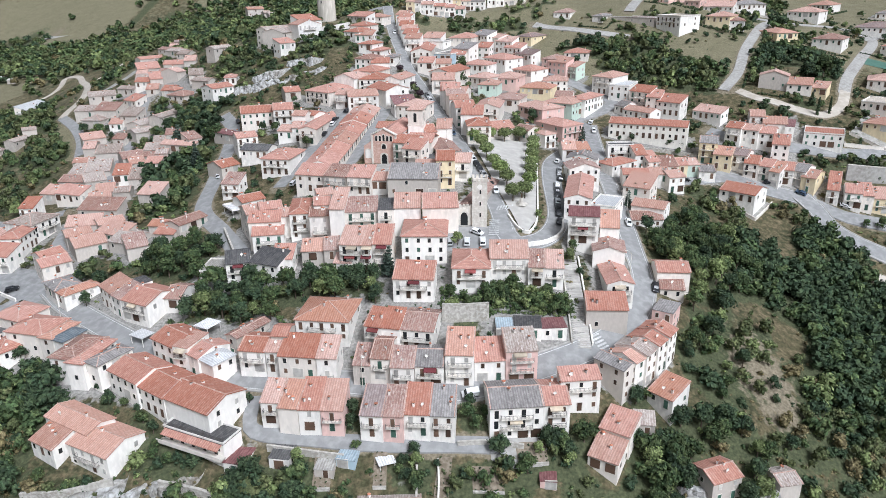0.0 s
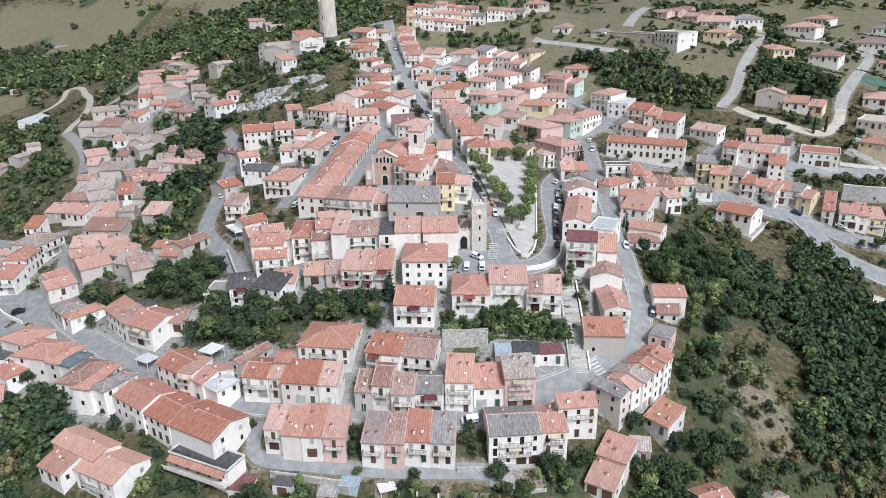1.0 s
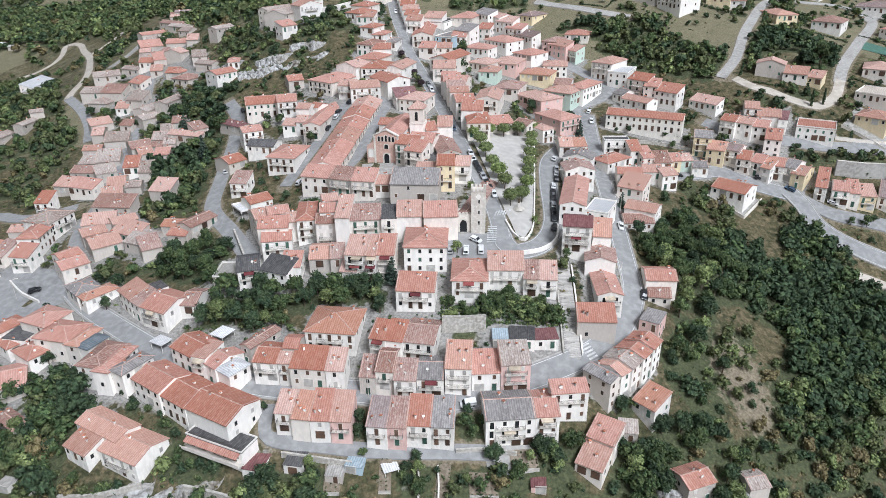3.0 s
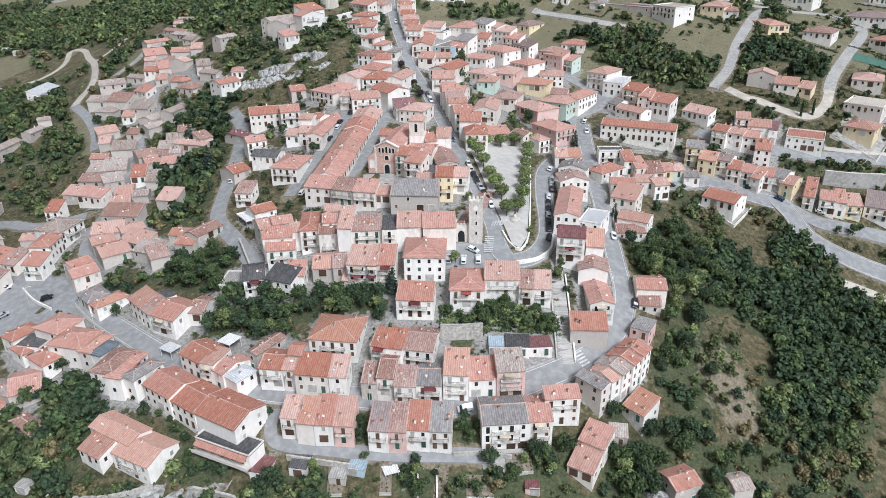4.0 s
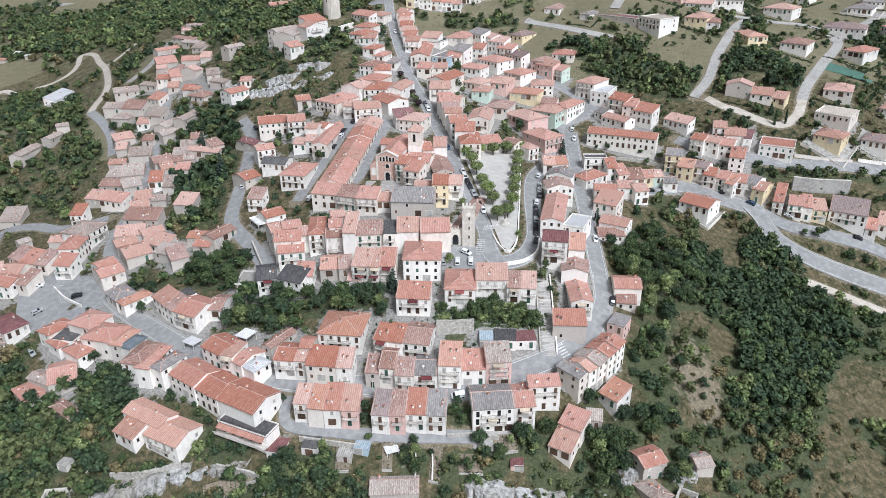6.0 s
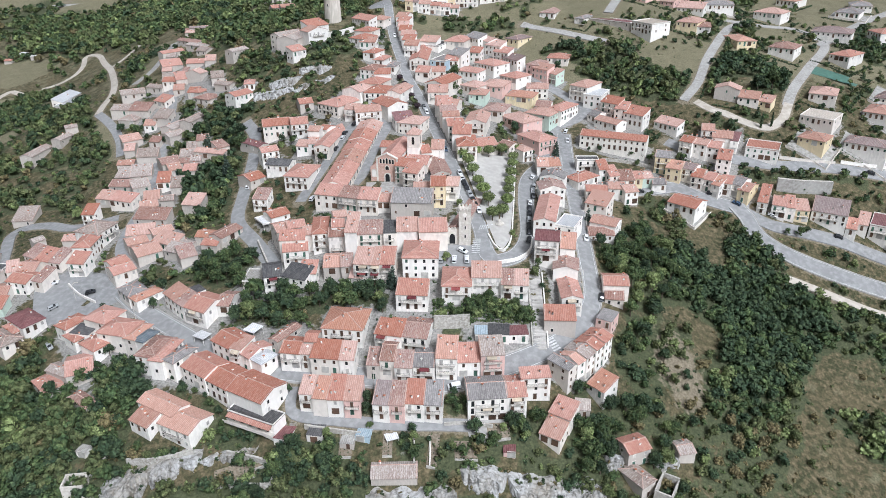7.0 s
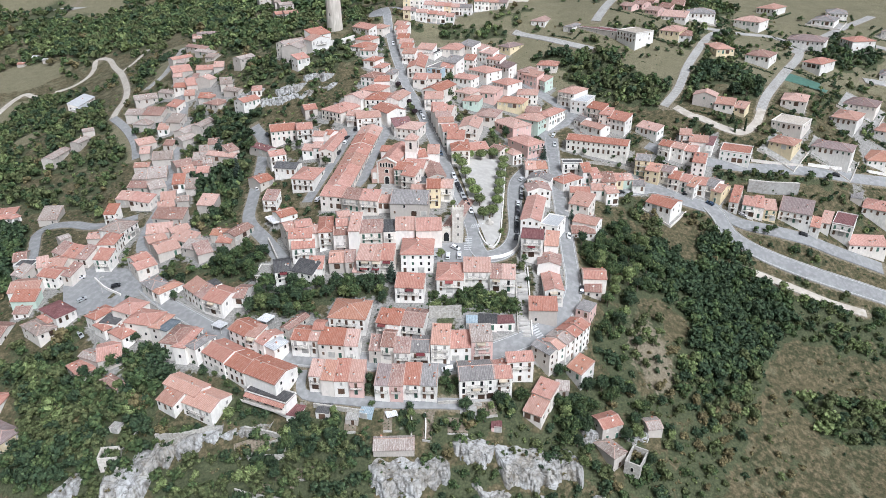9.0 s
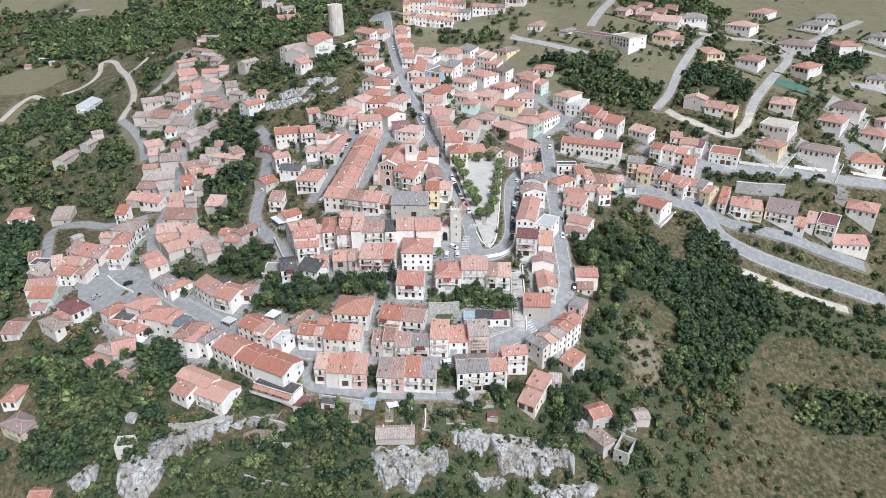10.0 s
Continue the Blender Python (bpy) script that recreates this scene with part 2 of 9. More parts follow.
swells(60, -264, 8.7, -10.4, -10.5, 1.3, -17.1, -9.9, -4.5)
swells(126, -396, 8.5, 0, 5.4, 1.1, 13.9, 18.9, 9.7, 11.2, -6.7, -7.4, -1.7, -6.1)
swells(192, -396, 6.3, 0, -2.4, 9.7, 5.9, -11.0, 9.3, 15.2, -7.3, -4.7, -11.4, -15.5, -10.6)
swells(258, -396, 4.4, 0.5, -0.9, 9.1, 8.8, 11.3, 17.1, -0.8, -2.8, 11.9, -12.3)
swells(324, -528, 2.0, 0, 3.9, 3.8, 0, 5.1, -10.6, 6.6, 7.9, -4.0, 7.6, 11.9, 0, -9.6, -11.0)
swells(390, -528, 1.6, 0, 1.3, 0.6, 5.5, 7.7, 5.5, 24.7, -0.5, -1.3, 7.9, -3.2, 8.8, 6.5, -5.8)
swells(456, -330, -5.1, -2.2, 8.4, 0, 24.6, -2.4, 13.9, 20.6, -1.9, 3.1, 4.6)
swells(522, -528, -5.1, 0, 0, -6.6, -1.7, 6.5, 6.1, 0, 0, 0, 0, 4.2, 0, -2.6, -1.0)
swells(588, -528, -6.5, -5.9, 0, -5.0, 0.9, 4.2, -0.5, 0, 16.2, 0, 9.1, 5.0, 0, 0, -0.3)
swells(654, -396, -3.3)
swells(720, -528, -12.5, 0, -4.4, -3.1, -4.8, -4.2, 0, 0, 0, 0, 1.9, 0, 0, -2.9)
swells(786, -528, -14.6, -12.4, -4.6, -3.1, -6.1, -5.6, 0, 0, 0, 1.3, 1.6, 0, 0, -3.6, -3.1)


def terrain(x, y):
    """The height of the hill at (x, y): a tilted plane with broad swells on it."""
    x, y = np.asarray(x, float), np.asarray(y, float)
    far = np.clip(np.hypot(x, y - 300) - 520, 0, None)
    xe, ye = np.clip(x, -620, 620), np.clip(y, 20, 900)
    z = SLOPE[0] + SLOPE[1] * xe / 100 + SLOPE[2] * (ye - 230) / 100 + far * 0.05 * np.clip((y - 250) / 400, -0.6, 1)
    for sx, sy, h in SWELLS:
        z = z + h * np.exp(-((x - sx) ** 2 + (y - sy) ** 2) / (2 * REACH**2))
    # a steep bank above the upper houses, with a terrace of rows on it
    bank = np.clip((y - 438) / 26, 0, 1) * np.clip((600 - y) / 90, 0, 1) * np.clip((x + 60) / 30, 0, 1) * np.clip((95 - x) / 30, 0, 1)
    knoll = np.exp(-((x + 130) ** 2 + (y - 600) ** 2) / 1600)
    return z + 7.5 * bank * bank * (3 - 2 * bank) + 8 * knoll


def height(x, y):
    return float(terrain(x, y))


# ---- the plan: houses, roads, yards ----
PLAN = []


def house(x, y, w, d, rot, z, kind, roof, wall):
    """Centre, width along the front, depth, turn, eaves' height, roof form, and the colours of tiles and walls."""
    PLAN.append((x, y, w, d, radians(rot), z, kind, roof, wall))


house(-40.2, 142.7, 4.4, 6.7, -6, 26.6, "s", "p", "w")
house(-35.5, 141.6, 4.7, 7.9, -9, 26.1, "s", "o", "c")
house(-30.9, 141.6, 5.0, 8.9, -3, 26.0, "s", "r", "w")
house(-25.6, 141.0, 5.2, 8.6, -4, 26.0, "s", "p", "k")
house(-16.4, 139.4, 5.2, 8.3, -7, 25.4, "s", "v", "w")
house(-11.6, 139.2, 4.8, 8.5, -5, 25.3, "s", "d", "k")
house(-6.2, 139.6, 5.9, 8.6, -5, 25.5, "s", "r", "w")
house(-0.4, 139.2, 5.7, 8.5, -5, 25.2, "s", "g", "w")
house(-46.4, 134.6, 4.9, 9.9, -13, 17.0, "f", "m", "w")
house(-36.8, 134.0, 4.7, 7.4, -10, 17.7, "f", "b", "w")
house(-22.2, 131.8, 4.4, 3.5, -12, 17.3, "f", "u", "u")
house(-13.6, 131.0, 3.8, 3.2, 20, 16.4, "f", "n", "w")
house(-26.9, 130.8, 4.3, 5.2, -6, 16.2, "f", "e", "s")
house(15.8, 141.9, 12.3, 11.2, 4, 26.3, "g", "g", "w")
house(25.2, 142.5, 6.1, 10.5, 3, 26.2, "g", "r", "w")
house(31.6, 144.7, 9.6, 4.0, 5, 29.2, "s", "r", "w")
house(41.7, 150.6, 5.5, 8.8, 41, 29.7, "c", "g", "c")
house(54.2, 147.4, 6.9, 7.1, -49, 23.1, "s", "o", "w")
house(37.0, 133.4, 7.0, 7.6, -32, 16.3, "s", "p", "c")
house(40.6, 138.6, 7.4, 6.8, -34, 19.6, "s", "r", "c")
house(47.0, 141.4, 4.8, 3.8, -10, 18.8, "s", "x", "s")
house(22.6, 128.4, 3.6, 3.5, -6, 13.3, "f", "m", "k")
house(-51.4, 165.9, 3.8, 11.7, -33, 32.2, "c", "d", "s")
house(-46.9, 158.3, 6.8, 9.4, -9, 32.1, "g", "r", "w")
house(-41.8, 157.7, 3.2, 9.8, -8, 32.3, "g", "p", "w")
house(-40.7, 159.4, 4.1, 6.3, -7, 34.8, "g", "r", "s")
house(-35.3, 153.8, 9.5, 7.2, -8, 32.3, "s", "r", "c")
house(-28.2, 152.6, 4.9, 7.1, -5, 32.4, "s", "p", "w")
house(-19.7, 152.2, 4.3, 6.8, -6, 30.5, "s", "d", "s")
house(-14.7, 154.1, 4.7, 12.1, -8, 32.6, "g", "d", "c")
house(-9.9, 149.3, 5.7, 6.5, -5, 31.3, "s", "d", "w")
house(-3.4, 151.3, 6.8, 10.3, -4, 31.4, "g", "g", "w")
house(-30.2, 167.5, 13.9, 13.5, -8, 36.5, "h", "o", "w")
house(-17.1, 161.4, 4.6, 6.6, -16, 36.0, "s", "r", "w")
house(-12.7, 160.8, 4.8, 7.1, -13, 35.9, "s", "r", "w")
house(-5.7, 162.8, 8.6, 12.0, -12, 35.4, "g", "d", "w")
house(3.9, 152.2, 6.8, 8.7, -5, 33.4, "s", "o", "w")
house(10.8, 152.7, 7.7, 7.4, 3, 31.0, "s", "r", "w")
house(18.3, 152.8, 7.7, 7.5, 4, 33.5, "s", "x", "k")
house(15.5, 163.4, 4.3, 5.4, -1, 33.8, "f", "u", "w")
house(21.5, 163.6, 7.0, 6.6, -5, 33.8, "f", "b", "w")
house(27.9, 163.6, 6.6, 5.8, 3, 33.4, "f", "m", "w")
house(42.7, 168.5, 10.7, 6.5, -4, 36.1, "s", "r", "s")
house(60.4, 172.9, 5.6, 7.6, -32, 33.1, "f", "g", "k")
house(45.1, 152.4, 4.8, 7.7, 41, 30.3, "g", "o", "w")
house(47.8, 155.1, 5.9, 8.6, 49, 31.0, "g", "x", "w")
house(51.6, 158.3, 5.8, 8.2, 49, 31.8, "g", "r", "w")
house(54.8, 161.3, 5.5, 7.9, 52, 32.5, "g", "r", "w")
house(7.8, 181.8, 10.1, 14.0, -3, 44.4, "h", "r", "w")
house(18.3, 183.0, 10.6, 7.4, -3, 45.3, "s", "p", "w")
house(25.8, 180.9, 4.6, 7.2, -6, 43.4, "s", "d", "w")
house(30.7, 181.1, 5.0, 7.4, -6, 43.0, "s", "p", "w")
house(42.0, 199.2, 8.8, 9.2, -11, 51.9, "g", "m", "w")
house(50.1, 200.3, 5.6, 8.2, -12, 47.7, "s", "o", "w")
house(48.2, 192.3, 9.0, 9.5, -10, 43.4, "c", "d", "w")
house(48.0, 183.5, 7.1, 18.5, -1, 39.3, "c", "r", "w")
house(66.6, 190.9, 9.3, 8.8, -5, 37.3, "g", "r", "c")
house(65.7, 187.0, 6.7, 8.7, -10, 33.6, "g", "d", "c")
house(-5.1, 194.1, 12.7, 14.2, -2, 49.3, "h", "r", "w")
house(-7.7, 176.3, 11.1, 7.2, -6, 42.4, "s", "r", "w")
house(-25.8, 191.3, 6.4, 8.4, -8, 47.0, "s", "p", "w")
house(-20.9, 190.2, 3.1, 8.6, -9, 47.3, "s", "p", "w")
house(-16.9, 189.8, 5.4, 8.6, -4, 47.7, "s", "r", "c")
house(-28.5, 189.4, 5.1, 4.8, -7, 41.5, "s", "p", "w")
house(-38.3, 197.7, 6.5, 10.9, 3, 43.3, "g", "o", "s")
house(-33.0, 197.2, 4.3, 11.6, 6, 43.9, "g", "d", "s")
house(-61.2, 196.3, 6.8, 11.4, 14, 40.4, "g", "b", "w")
house(-50.4, 191.3, 9.8, 6.9, -23, 41.1, "s", "b", "w")
house(-46.7, 193.4, 6.2, 6.7, -2, 41.8, "s", "r", "w")
house(-68.2, 198.9, 8.1, 9.9, -3, 36.4, "f", "e", "s")
house(-54.0, 207.3, 9.5, 8.5, 9, 44.6, "g", "r", "w")
house(-55.3, 209.6, 9.8, 5.5, 5, 47.5, "s", "r", "c")
house(-61.8, 217.4, 4.9, 9.6, 28, 48.2, "g", "p", "c")
house(-55.5, 217.9, 7.1, 7.7, 18, 49.4, "g", "r", "c")
house(-49.8, 214.6, 4.3, 8.8, 2, 48.1, "g", "p", "w")
house(-45.1, 215.6, 5.9, 15.8, 6, 49.7, "h", "r", "w")
house(-37.8, 208.8, 6.1, 8.9, 4, 50.0, "g", "d", "w")
house(-37.5, 211.9, 5.1, 8.3, 7, 52.4, "g", "r", "w")
house(-37.6, 217.0, 5.3, 6.8, 17, 53.9, "g", "p", "w")
house(-31.2, 206.7, 4.6, 10.7, -4, 53.1, "s", "p", "w")
house(-24.6, 205.6, 9.9, 7.3, 4, 52.0, "s", "d", "c")
house(-17.0, 206.8, 4.9, 12.1, 2, 52.7, "f", "b", "c")
house(-10.5, 205.3, 8.0, 7.4, 1, 53.1, "s", "p", "w")
house(-0.7, 203.9, 10.7, 7.1, 2, 53.4, "s", "r", "c")
house(-67.0, 235.4, 8.1, 8.5, -52, 46.7, "c", "r", "w")
house(-71.9, 233.8, 8.5, 4.9, -53, 43.9, "f", "n", "w")
house(-75.1, 247.6, 6.6, 7.2, -9, 49.3, "s", "d", "w")
house(-71.7, 273.9, 11.3, 8.8, -11, 55.5, "g", "b", "w")
house(-79.8, 285.4, 8.2, 8.3, 27, 58.1, "g", "r", "w")
house(-59.6, 261.8, 11.1, 16.0, -12, 55.7, "h", "r", "w")
house(-44.3, 237.6, 10.5, 6.8, -15, 54.8, "s", "r", "c")
house(-34.6, 233.2, 8.7, 6.9, -19, 55.4, "s", "d", "c")
house(-26.7, 230.0, 8.2, 7.1, -11, 55.9, "s", "r", "c")
house(-20.7, 231.6, 6.0, 9.5, -7, 54.6, "g", "p", "w")
house(-11.5, 251.5, 8.2, 11.3, -18, 62.7, "g", "r", "c")
house(-9.0, 243.7, 7.1, 6.8, -24, 61.8, "s", "r", "c")
house(-9.0, 223.9, 16.5, 8.7, -5, 57.0, "s", "g", "s")
house(-5.2, 236.6, 7.2, 7.8, -2, 57.7, "g", "p", "c")
house(1.4, 233.4, 6.1, 11.8, -2, 60.9, "g", "r", "y")
house(-80.6, 310.9, 13.6, 12.2, 15, 63.7, "g", "r", "c")
house(-68.0, 306.4, 8.4, 11.4, 13, 65.6, "g", "r", "w")
house(-58.1, 296.1, 5.7, 7.9, -9, 64.6, "g", "p", "w")
house(-49.9, 291.8, 7.1, 33.3, -9, 62.1, "c", "r", "c")
house(-62.1, 288.0, 6.1, 9.8, -10, 60.0, "g", "p", "w")
house(-57.5, 287.0, 4.5, 9.6, -3, 61.5, "g", "p", "w")
house(7.7, 237.9, 5.2, 10.8, -7, 58.9, "g", "p", "w")
house(1.0, 257.5, 8.2, 22.5, 10, 59.0, "c", "d", "s")
house(14.4, 277.1, 9.0, 16.0, 2, 63.8, "h", "r", "c")
house(22.6, 285.5, 10.8, 12.1, 17, 60.3, "g", "r", "c")
house(34.9, 285.4, 7.4, 8.0, -45, 59.1, "g", "d", "c")
house(12.6, 282.6, 8.8, 7.1, -6, 66.3, "s", "r", "w")
house(9.3, 294.2, 8.1, 11.7, 8, 67.5, "g", "r", "w")
house(7.6, 304.1, 8.2, 8.6, 3, 68.9, "g", "p", "w")
house(6.2, 310.4, 8.3, 11.4, 5, 69.7, "g", "d", "c")
house(4.8, 315.6, 7.7, 7.3, -3, 70.8, "s", "r", "w")
house(21.5, 311.1, 10.4, 18.2, -12, 64.8, "c", "p", "c")
house(32.3, 330.2, 12.0, 14.5, -21, 64.7, "h", "d", "c")
house(44.4, 319.3, 18.2, 13.0, -56, 62.2, "h", "p", "k")
house(50.1, 298.5, 11.5, 16.0, 35, 58.7, "h", "r", "k")
house(56.8, 327.6, 13.0, 14.4, 54, 62.9, "h", "p", "l")
house(68.0, 334.2, 17.6, 8.9, 50, 63.7, "h", "r", "w")
house(58.7, 338.2, 8.0, 10.4, -17, 64.0, "g", "d", "w")
house(40.3, 284.9, 5.7, 12.7, 32, 57.8, "h", "p", "w")
house(49.1, 271.3, 5.2, 12.2, -2, 54.9, "g", "o", "w")
house(54.3, 273.9, 5.6, 11.5, 5, 54.0, "g", "o", "w")
house(12.2, 219.7, 5.1, 30.3, -18, 52.1, "c", "d", "s")
house(-87.6, 143.9, 16.0, 7.4, -30, 20.3, "g", "o", "w")
house(-78.8, 137.6, 13.0, 10.6, -27, 18.9, "g", "o", "w")
house(-91.6, 139.6, 8.4, 7.4, -30, 18.1, "s", "p", "w")
house(89.4, 302.6, 32.4, 10.1, -23, 57.2, "g", "r", "Y")
house(71.8, 280.3, 10.1, 5.3, -2, 53.1, "f", "b", "w")
house(66.8, 264.7, 13.1, 8.3, 36, 50.2, "h", "r", "w")
house(77.9, 274.3, 5.0, 7.3, 6, 51.0, "s", "r", "w")
house(81.7, 270.8, 5.1, 7.6, 11, 49.2, "s", "r", "c")
house(87.9, 269.6, 7.3, 7.5, 3, 47.5, "s", "d", "c")
house(93.4, 273.2, 4.5, 10.1, 4, 47.3, "g", "r", "y")
house(98.2, 274.0, 5.0, 9.3, 6, 47.0, "g", "p", "l")
house(81.6, 261.0, 7.4, 9.1, -4, 47.0, "g", "p", "w")
house(86.4, 258.2, 6.4, 9.1, 13, 46.5, "g", "p", "w")
house(70.1, 240.9, 9.5, 9.0, -32, 47.8, "s", "p", "c")
house(70.8, 252.2, 9.2, 7.6, -6, 49.3, "g", "r", "c")
house(70.2, 227.1, 10.9, 8.4, -30, 44.9, "g", "p", "w")
house(67.3, 223.3, 10.2, 8.8, -2, 42.1, "g", "d", "w")
house(113.1, 254.9, 13.1, 12.1, -43, 41.3, "g", "r", "w")
house(103.8, 270.8, 6.2, 8.5, -6, 45.0, "g", "g", "w")
house(109.8, 286.0, 7.1, 10.6, -20, 52.9, "g", "g", "y")
house(113.2, 277.9, 7.1, 6.3, -30, 49.4, "s", "o", "y")
house(121.2, 278.6, 6.1, 9.5, -37, 49.2, "g", "v", "w")
house(124.4, 275.5, 5.5, 12.3, -28, 47.0, "g", "r", "c")
house(129.8, 272.6, 4.6, 11.3, -40, 46.2, "g", "r", "w")
house(131.1, 267.4, 4.0, 7.2, -45, 44.9, "s", "o", "w")
house(136.6, 271.4, 5.2, 11.7, -28, 45.2, "g", "r", "w")
house(142.2, 269.6, 5.1, 11.7, -44, 44.8, "g", "g", "w")
house(144.5, 266.2, 5.2, 12.0, -42, 43.2, "g", "p", "y")
house(125.7, 298.1, 6.4, 10.1, -39, 56.2, "g", "r", "w")
house(131.4, 295.5, 7.1, 9.8, -37, 55.7, "g", "p", "w")
house(137.0, 293.1, 6.3, 10.9, -29, 54.9, "g", "r", "w")
house(137.8, 282.1, 6.5, 7.8, -26, 52.4, "s", "r", "w")
house(137.6, 307.9, 6.1, 10.8, -18, 59.2, "g", "p", "w")
house(143.4, 302.7, 9.6, 11.8, -21, 57.0, "g", "p", "w")
house(150.3, 302.1, 3.5, 19.3, -27, 56.4, "f", "m", "w")
house(160.6, 293.3, 14.9, 13.5, -28, 54.3, "f", "r", "w")
house(120.3, 315.9, 13.7, 6.3, -50, 59.3, "s", "p", "w")
house(156.8, 337.9, 12.5, 9.0, -28, 71.9, "c", "p", "s")
house(165.8, 330.6, 10.4, 7.1, -30, 68.6, "s", "p", "c")
house(173.5, 326.3, 6.4, 6.7, -40, 67.5, "s", "p", "y")
house(208.7, 338.0, 13.1, 16.0, -31, 69.2, "h", "p", "c")
house(198.1, 316.0, 16.1, 16.0, -42, 62.5, "f", "a", "c")
house(188.2, 298.7, 12.5, 12.7, -43, 56.7, "h", "p", "y")
house(207.0, 388.2, 14.4, 16.0, -39, 83.6, "h", "d", "w")
house(184.1, 399.6, 11.7, 18.1, 5, 86.3, "h", "o", "y")
house(242.1, 383.9, 11.6, 17.7, -53, 79.6, "h", "r", "w")
house(214.9, 298.4, 19.1, 12.9, -37, 53.6, "h", "v", "w")
house(245.0, 304.8, 16.7, 18.5, -15, 45.2, "h", "o", "w")
house(261.2, 325.7, 13.7, 16.0, -42, 53.6, "h", "p", "w")
house(156.9, 259.0, 5.9, 12.4, -26, 39.3, "g", "r", "w")
house(160.5, 256.6, 4.2, 8.4, -18, 38.5, "s", "r", "c")
house(165.5, 255.9, 5.9, 7.6, -13, 37.3, "s", "p", "y")
house(178.7, 255.1, 14.6, 10.6, -30, 36.4, "s", "v", "w")
house(186.4, 248.7, 4.4, 7.4, -32, 30.9, "s", "r", "w")
house(193.3, 252.3, 4.4, 8.9, -33, 31.5, "s", "p", "w")
house(202.4, 252.3, 9.1, 16.0, -35, 31.5, "f", "m", "w")
house(210.0, 243.7, 17.5, 7.1, -7, 23.1, "s", "r", "c")
house(226.8, 265.9, 14.3, 14.3, -35, 32.8, "h", "r", "w")
house(219.9, 276.1, 5.4, 15.6, -30, 35.3, "f", "g", "s")
house(150.8, 261.8, 4.3, 12.8, -29, 39.8, "s", "r", "w")
house(191.0, 461.3, 18.9, 16.0, -17, 98.3, "h", "g", "w")
house(224.4, 452.8, 18.0, 16.0, -44, 93.8, "h", "p", "w")
house(257.0, 497.2, 13.5, 20.0, -47, 95.6, "h", "p", "w")
house(284.4, 467.2, 14.8, 19.3, -37, 91.3, "h", "g", "w")
house(302.5, 488.3, 13.6, 17.5, -23, 92.8, "h", "g", "w")
house(250.0, 419.3, 22.6, 16.0, -34, 86.6, "h", "v", "w")
house(282.8, 417.4, 13.2, 16.0, -85, 86.0, "h", "r", "w")
house(253.3, 346.4, 17.1, 15.9, -39, 63.5, "h", "v", "c")
house(236.3, 329.0, 13.2, 17.6, -41, 61.1, "h", "p", "w")
house(275.8, 338.5, 6.5, 17.4, -66, 57.8, "h", "p", "w")
house(288.5, 383.5, 11.0, 16.0, -30, 71.6, "h", "g", "w")
house(321.2, 443.5, 10.8, 16.0, -45, 86.7, "h", "g", "w")
house(52.7, 421.1, 9.8, 14.9, -43, 84.5, "h", "v", "y")
house(141.2, 466.8, 9.6, 10.0, -45, 102.6, "g", "d", "k")
house(151.5, 473.7, 9.1, 11.2, -49, 102.8, "g", "d", "k")
house(162.2, 487.6, 9.0, 12.3, -37, 103.0, "g", "d", "k")
house(158.4, 460.8, 9.7, 11.8, -42, 100.4, "g", "d", "k")
house(168.9, 471.3, 9.5, 6.8, -39, 100.5, "s", "d", "k")
house(181.8, 485.8, 9.2, 7.2, -29, 100.3, "s", "d", "k")
house(169.0, 448.8, 16.9, 9.2, -32, 97.7, "s", "p", "w")
house(132.1, 410.1, 16.4, 16.0, -58, 94.8, "f", "a", "w")
house(112.0, 429.2, 32.4, 9.3, -45, 93.3, "f", "m", "s")
house(159.5, 418.9, 13.0, 17.0, -35, 94.0, "h", "p", "y")
house(166.6, 415.2, 7.9, 16.0, -18, 91.8, "h", "d", "w")
house(77.5, 454.8, 10.2, 18.9, -26, 95.6, "h", "d", "w")
house(96.4, 437.9, 6.6, 14.9, -37, 94.0, "h", "g", "w")
house(-8.2, 390.2, 10.1, 41.3, -4, 81.8, "c", "r", "c")
house(-13.7, 389.5, 8.4, 6.3, -12, 86.9, "s", "p", "w")
house(-15.3, 396.1, 7.5, 6.5, -14, 88.8, "s", "r", "w")
house(-16.2, 405.8, 8.2, 12.1, -5, 90.4, "g", "p", "w")
house(-18.1, 409.8, 7.6, 6.4, -5, 92.1, "s", "r", "w")
house(-19.5, 416.1, 6.7, 6.6, -6, 93.5, "s", "p", "c")
house(-19.5, 424.0, 7.6, 6.3, -23, 95.1, "s", "r", "w")
house(-19.8, 436.5, 7.5, 12.1, -18, 96.5, "g", "p", "w")
house(4.6, 351.0, 11.5, 20.0, -30, 74.7, "c", "r", "c")
house(1.5, 336.1, 10.6, 7.2, -3, 72.5, "s", "p", "c")
house(3.4, 321.1, 6.8, 8.1, -3, 69.9, "s", "r", "w")
house(9.9, 327.0, 5.6, 12.3, -15, 68.2, "g", "p", "c")
house(-6.6, 360.7, 7.8, 6.4, -14, 77.6, "s", "r", "c")
house(2.0, 370.3, 7.5, 10.4, -4, 76.2, "g", "p", "c")
house(-15.6, 301.2, 9.8, 7.1, 17, 67.9, "s", "m", "w")
house(-10.6, 299.5, 11.5, 12.9, -20, 67.4, "h", "p", "c")
house(-23.1, 316.0, 15.1, 11.7, -54, 71.9, "g", "r", "w")
house(-22.4, 319.6, 7.9, 8.5, 25, 71.1, "g", "p", "w")
house(-30.0, 333.6, 11.7, 14.9, -9, 74.2, "h", "r", "w")
house(-19.4, 334.5, 9.5, 18.0, -20, 73.9, "c", "p", "w")
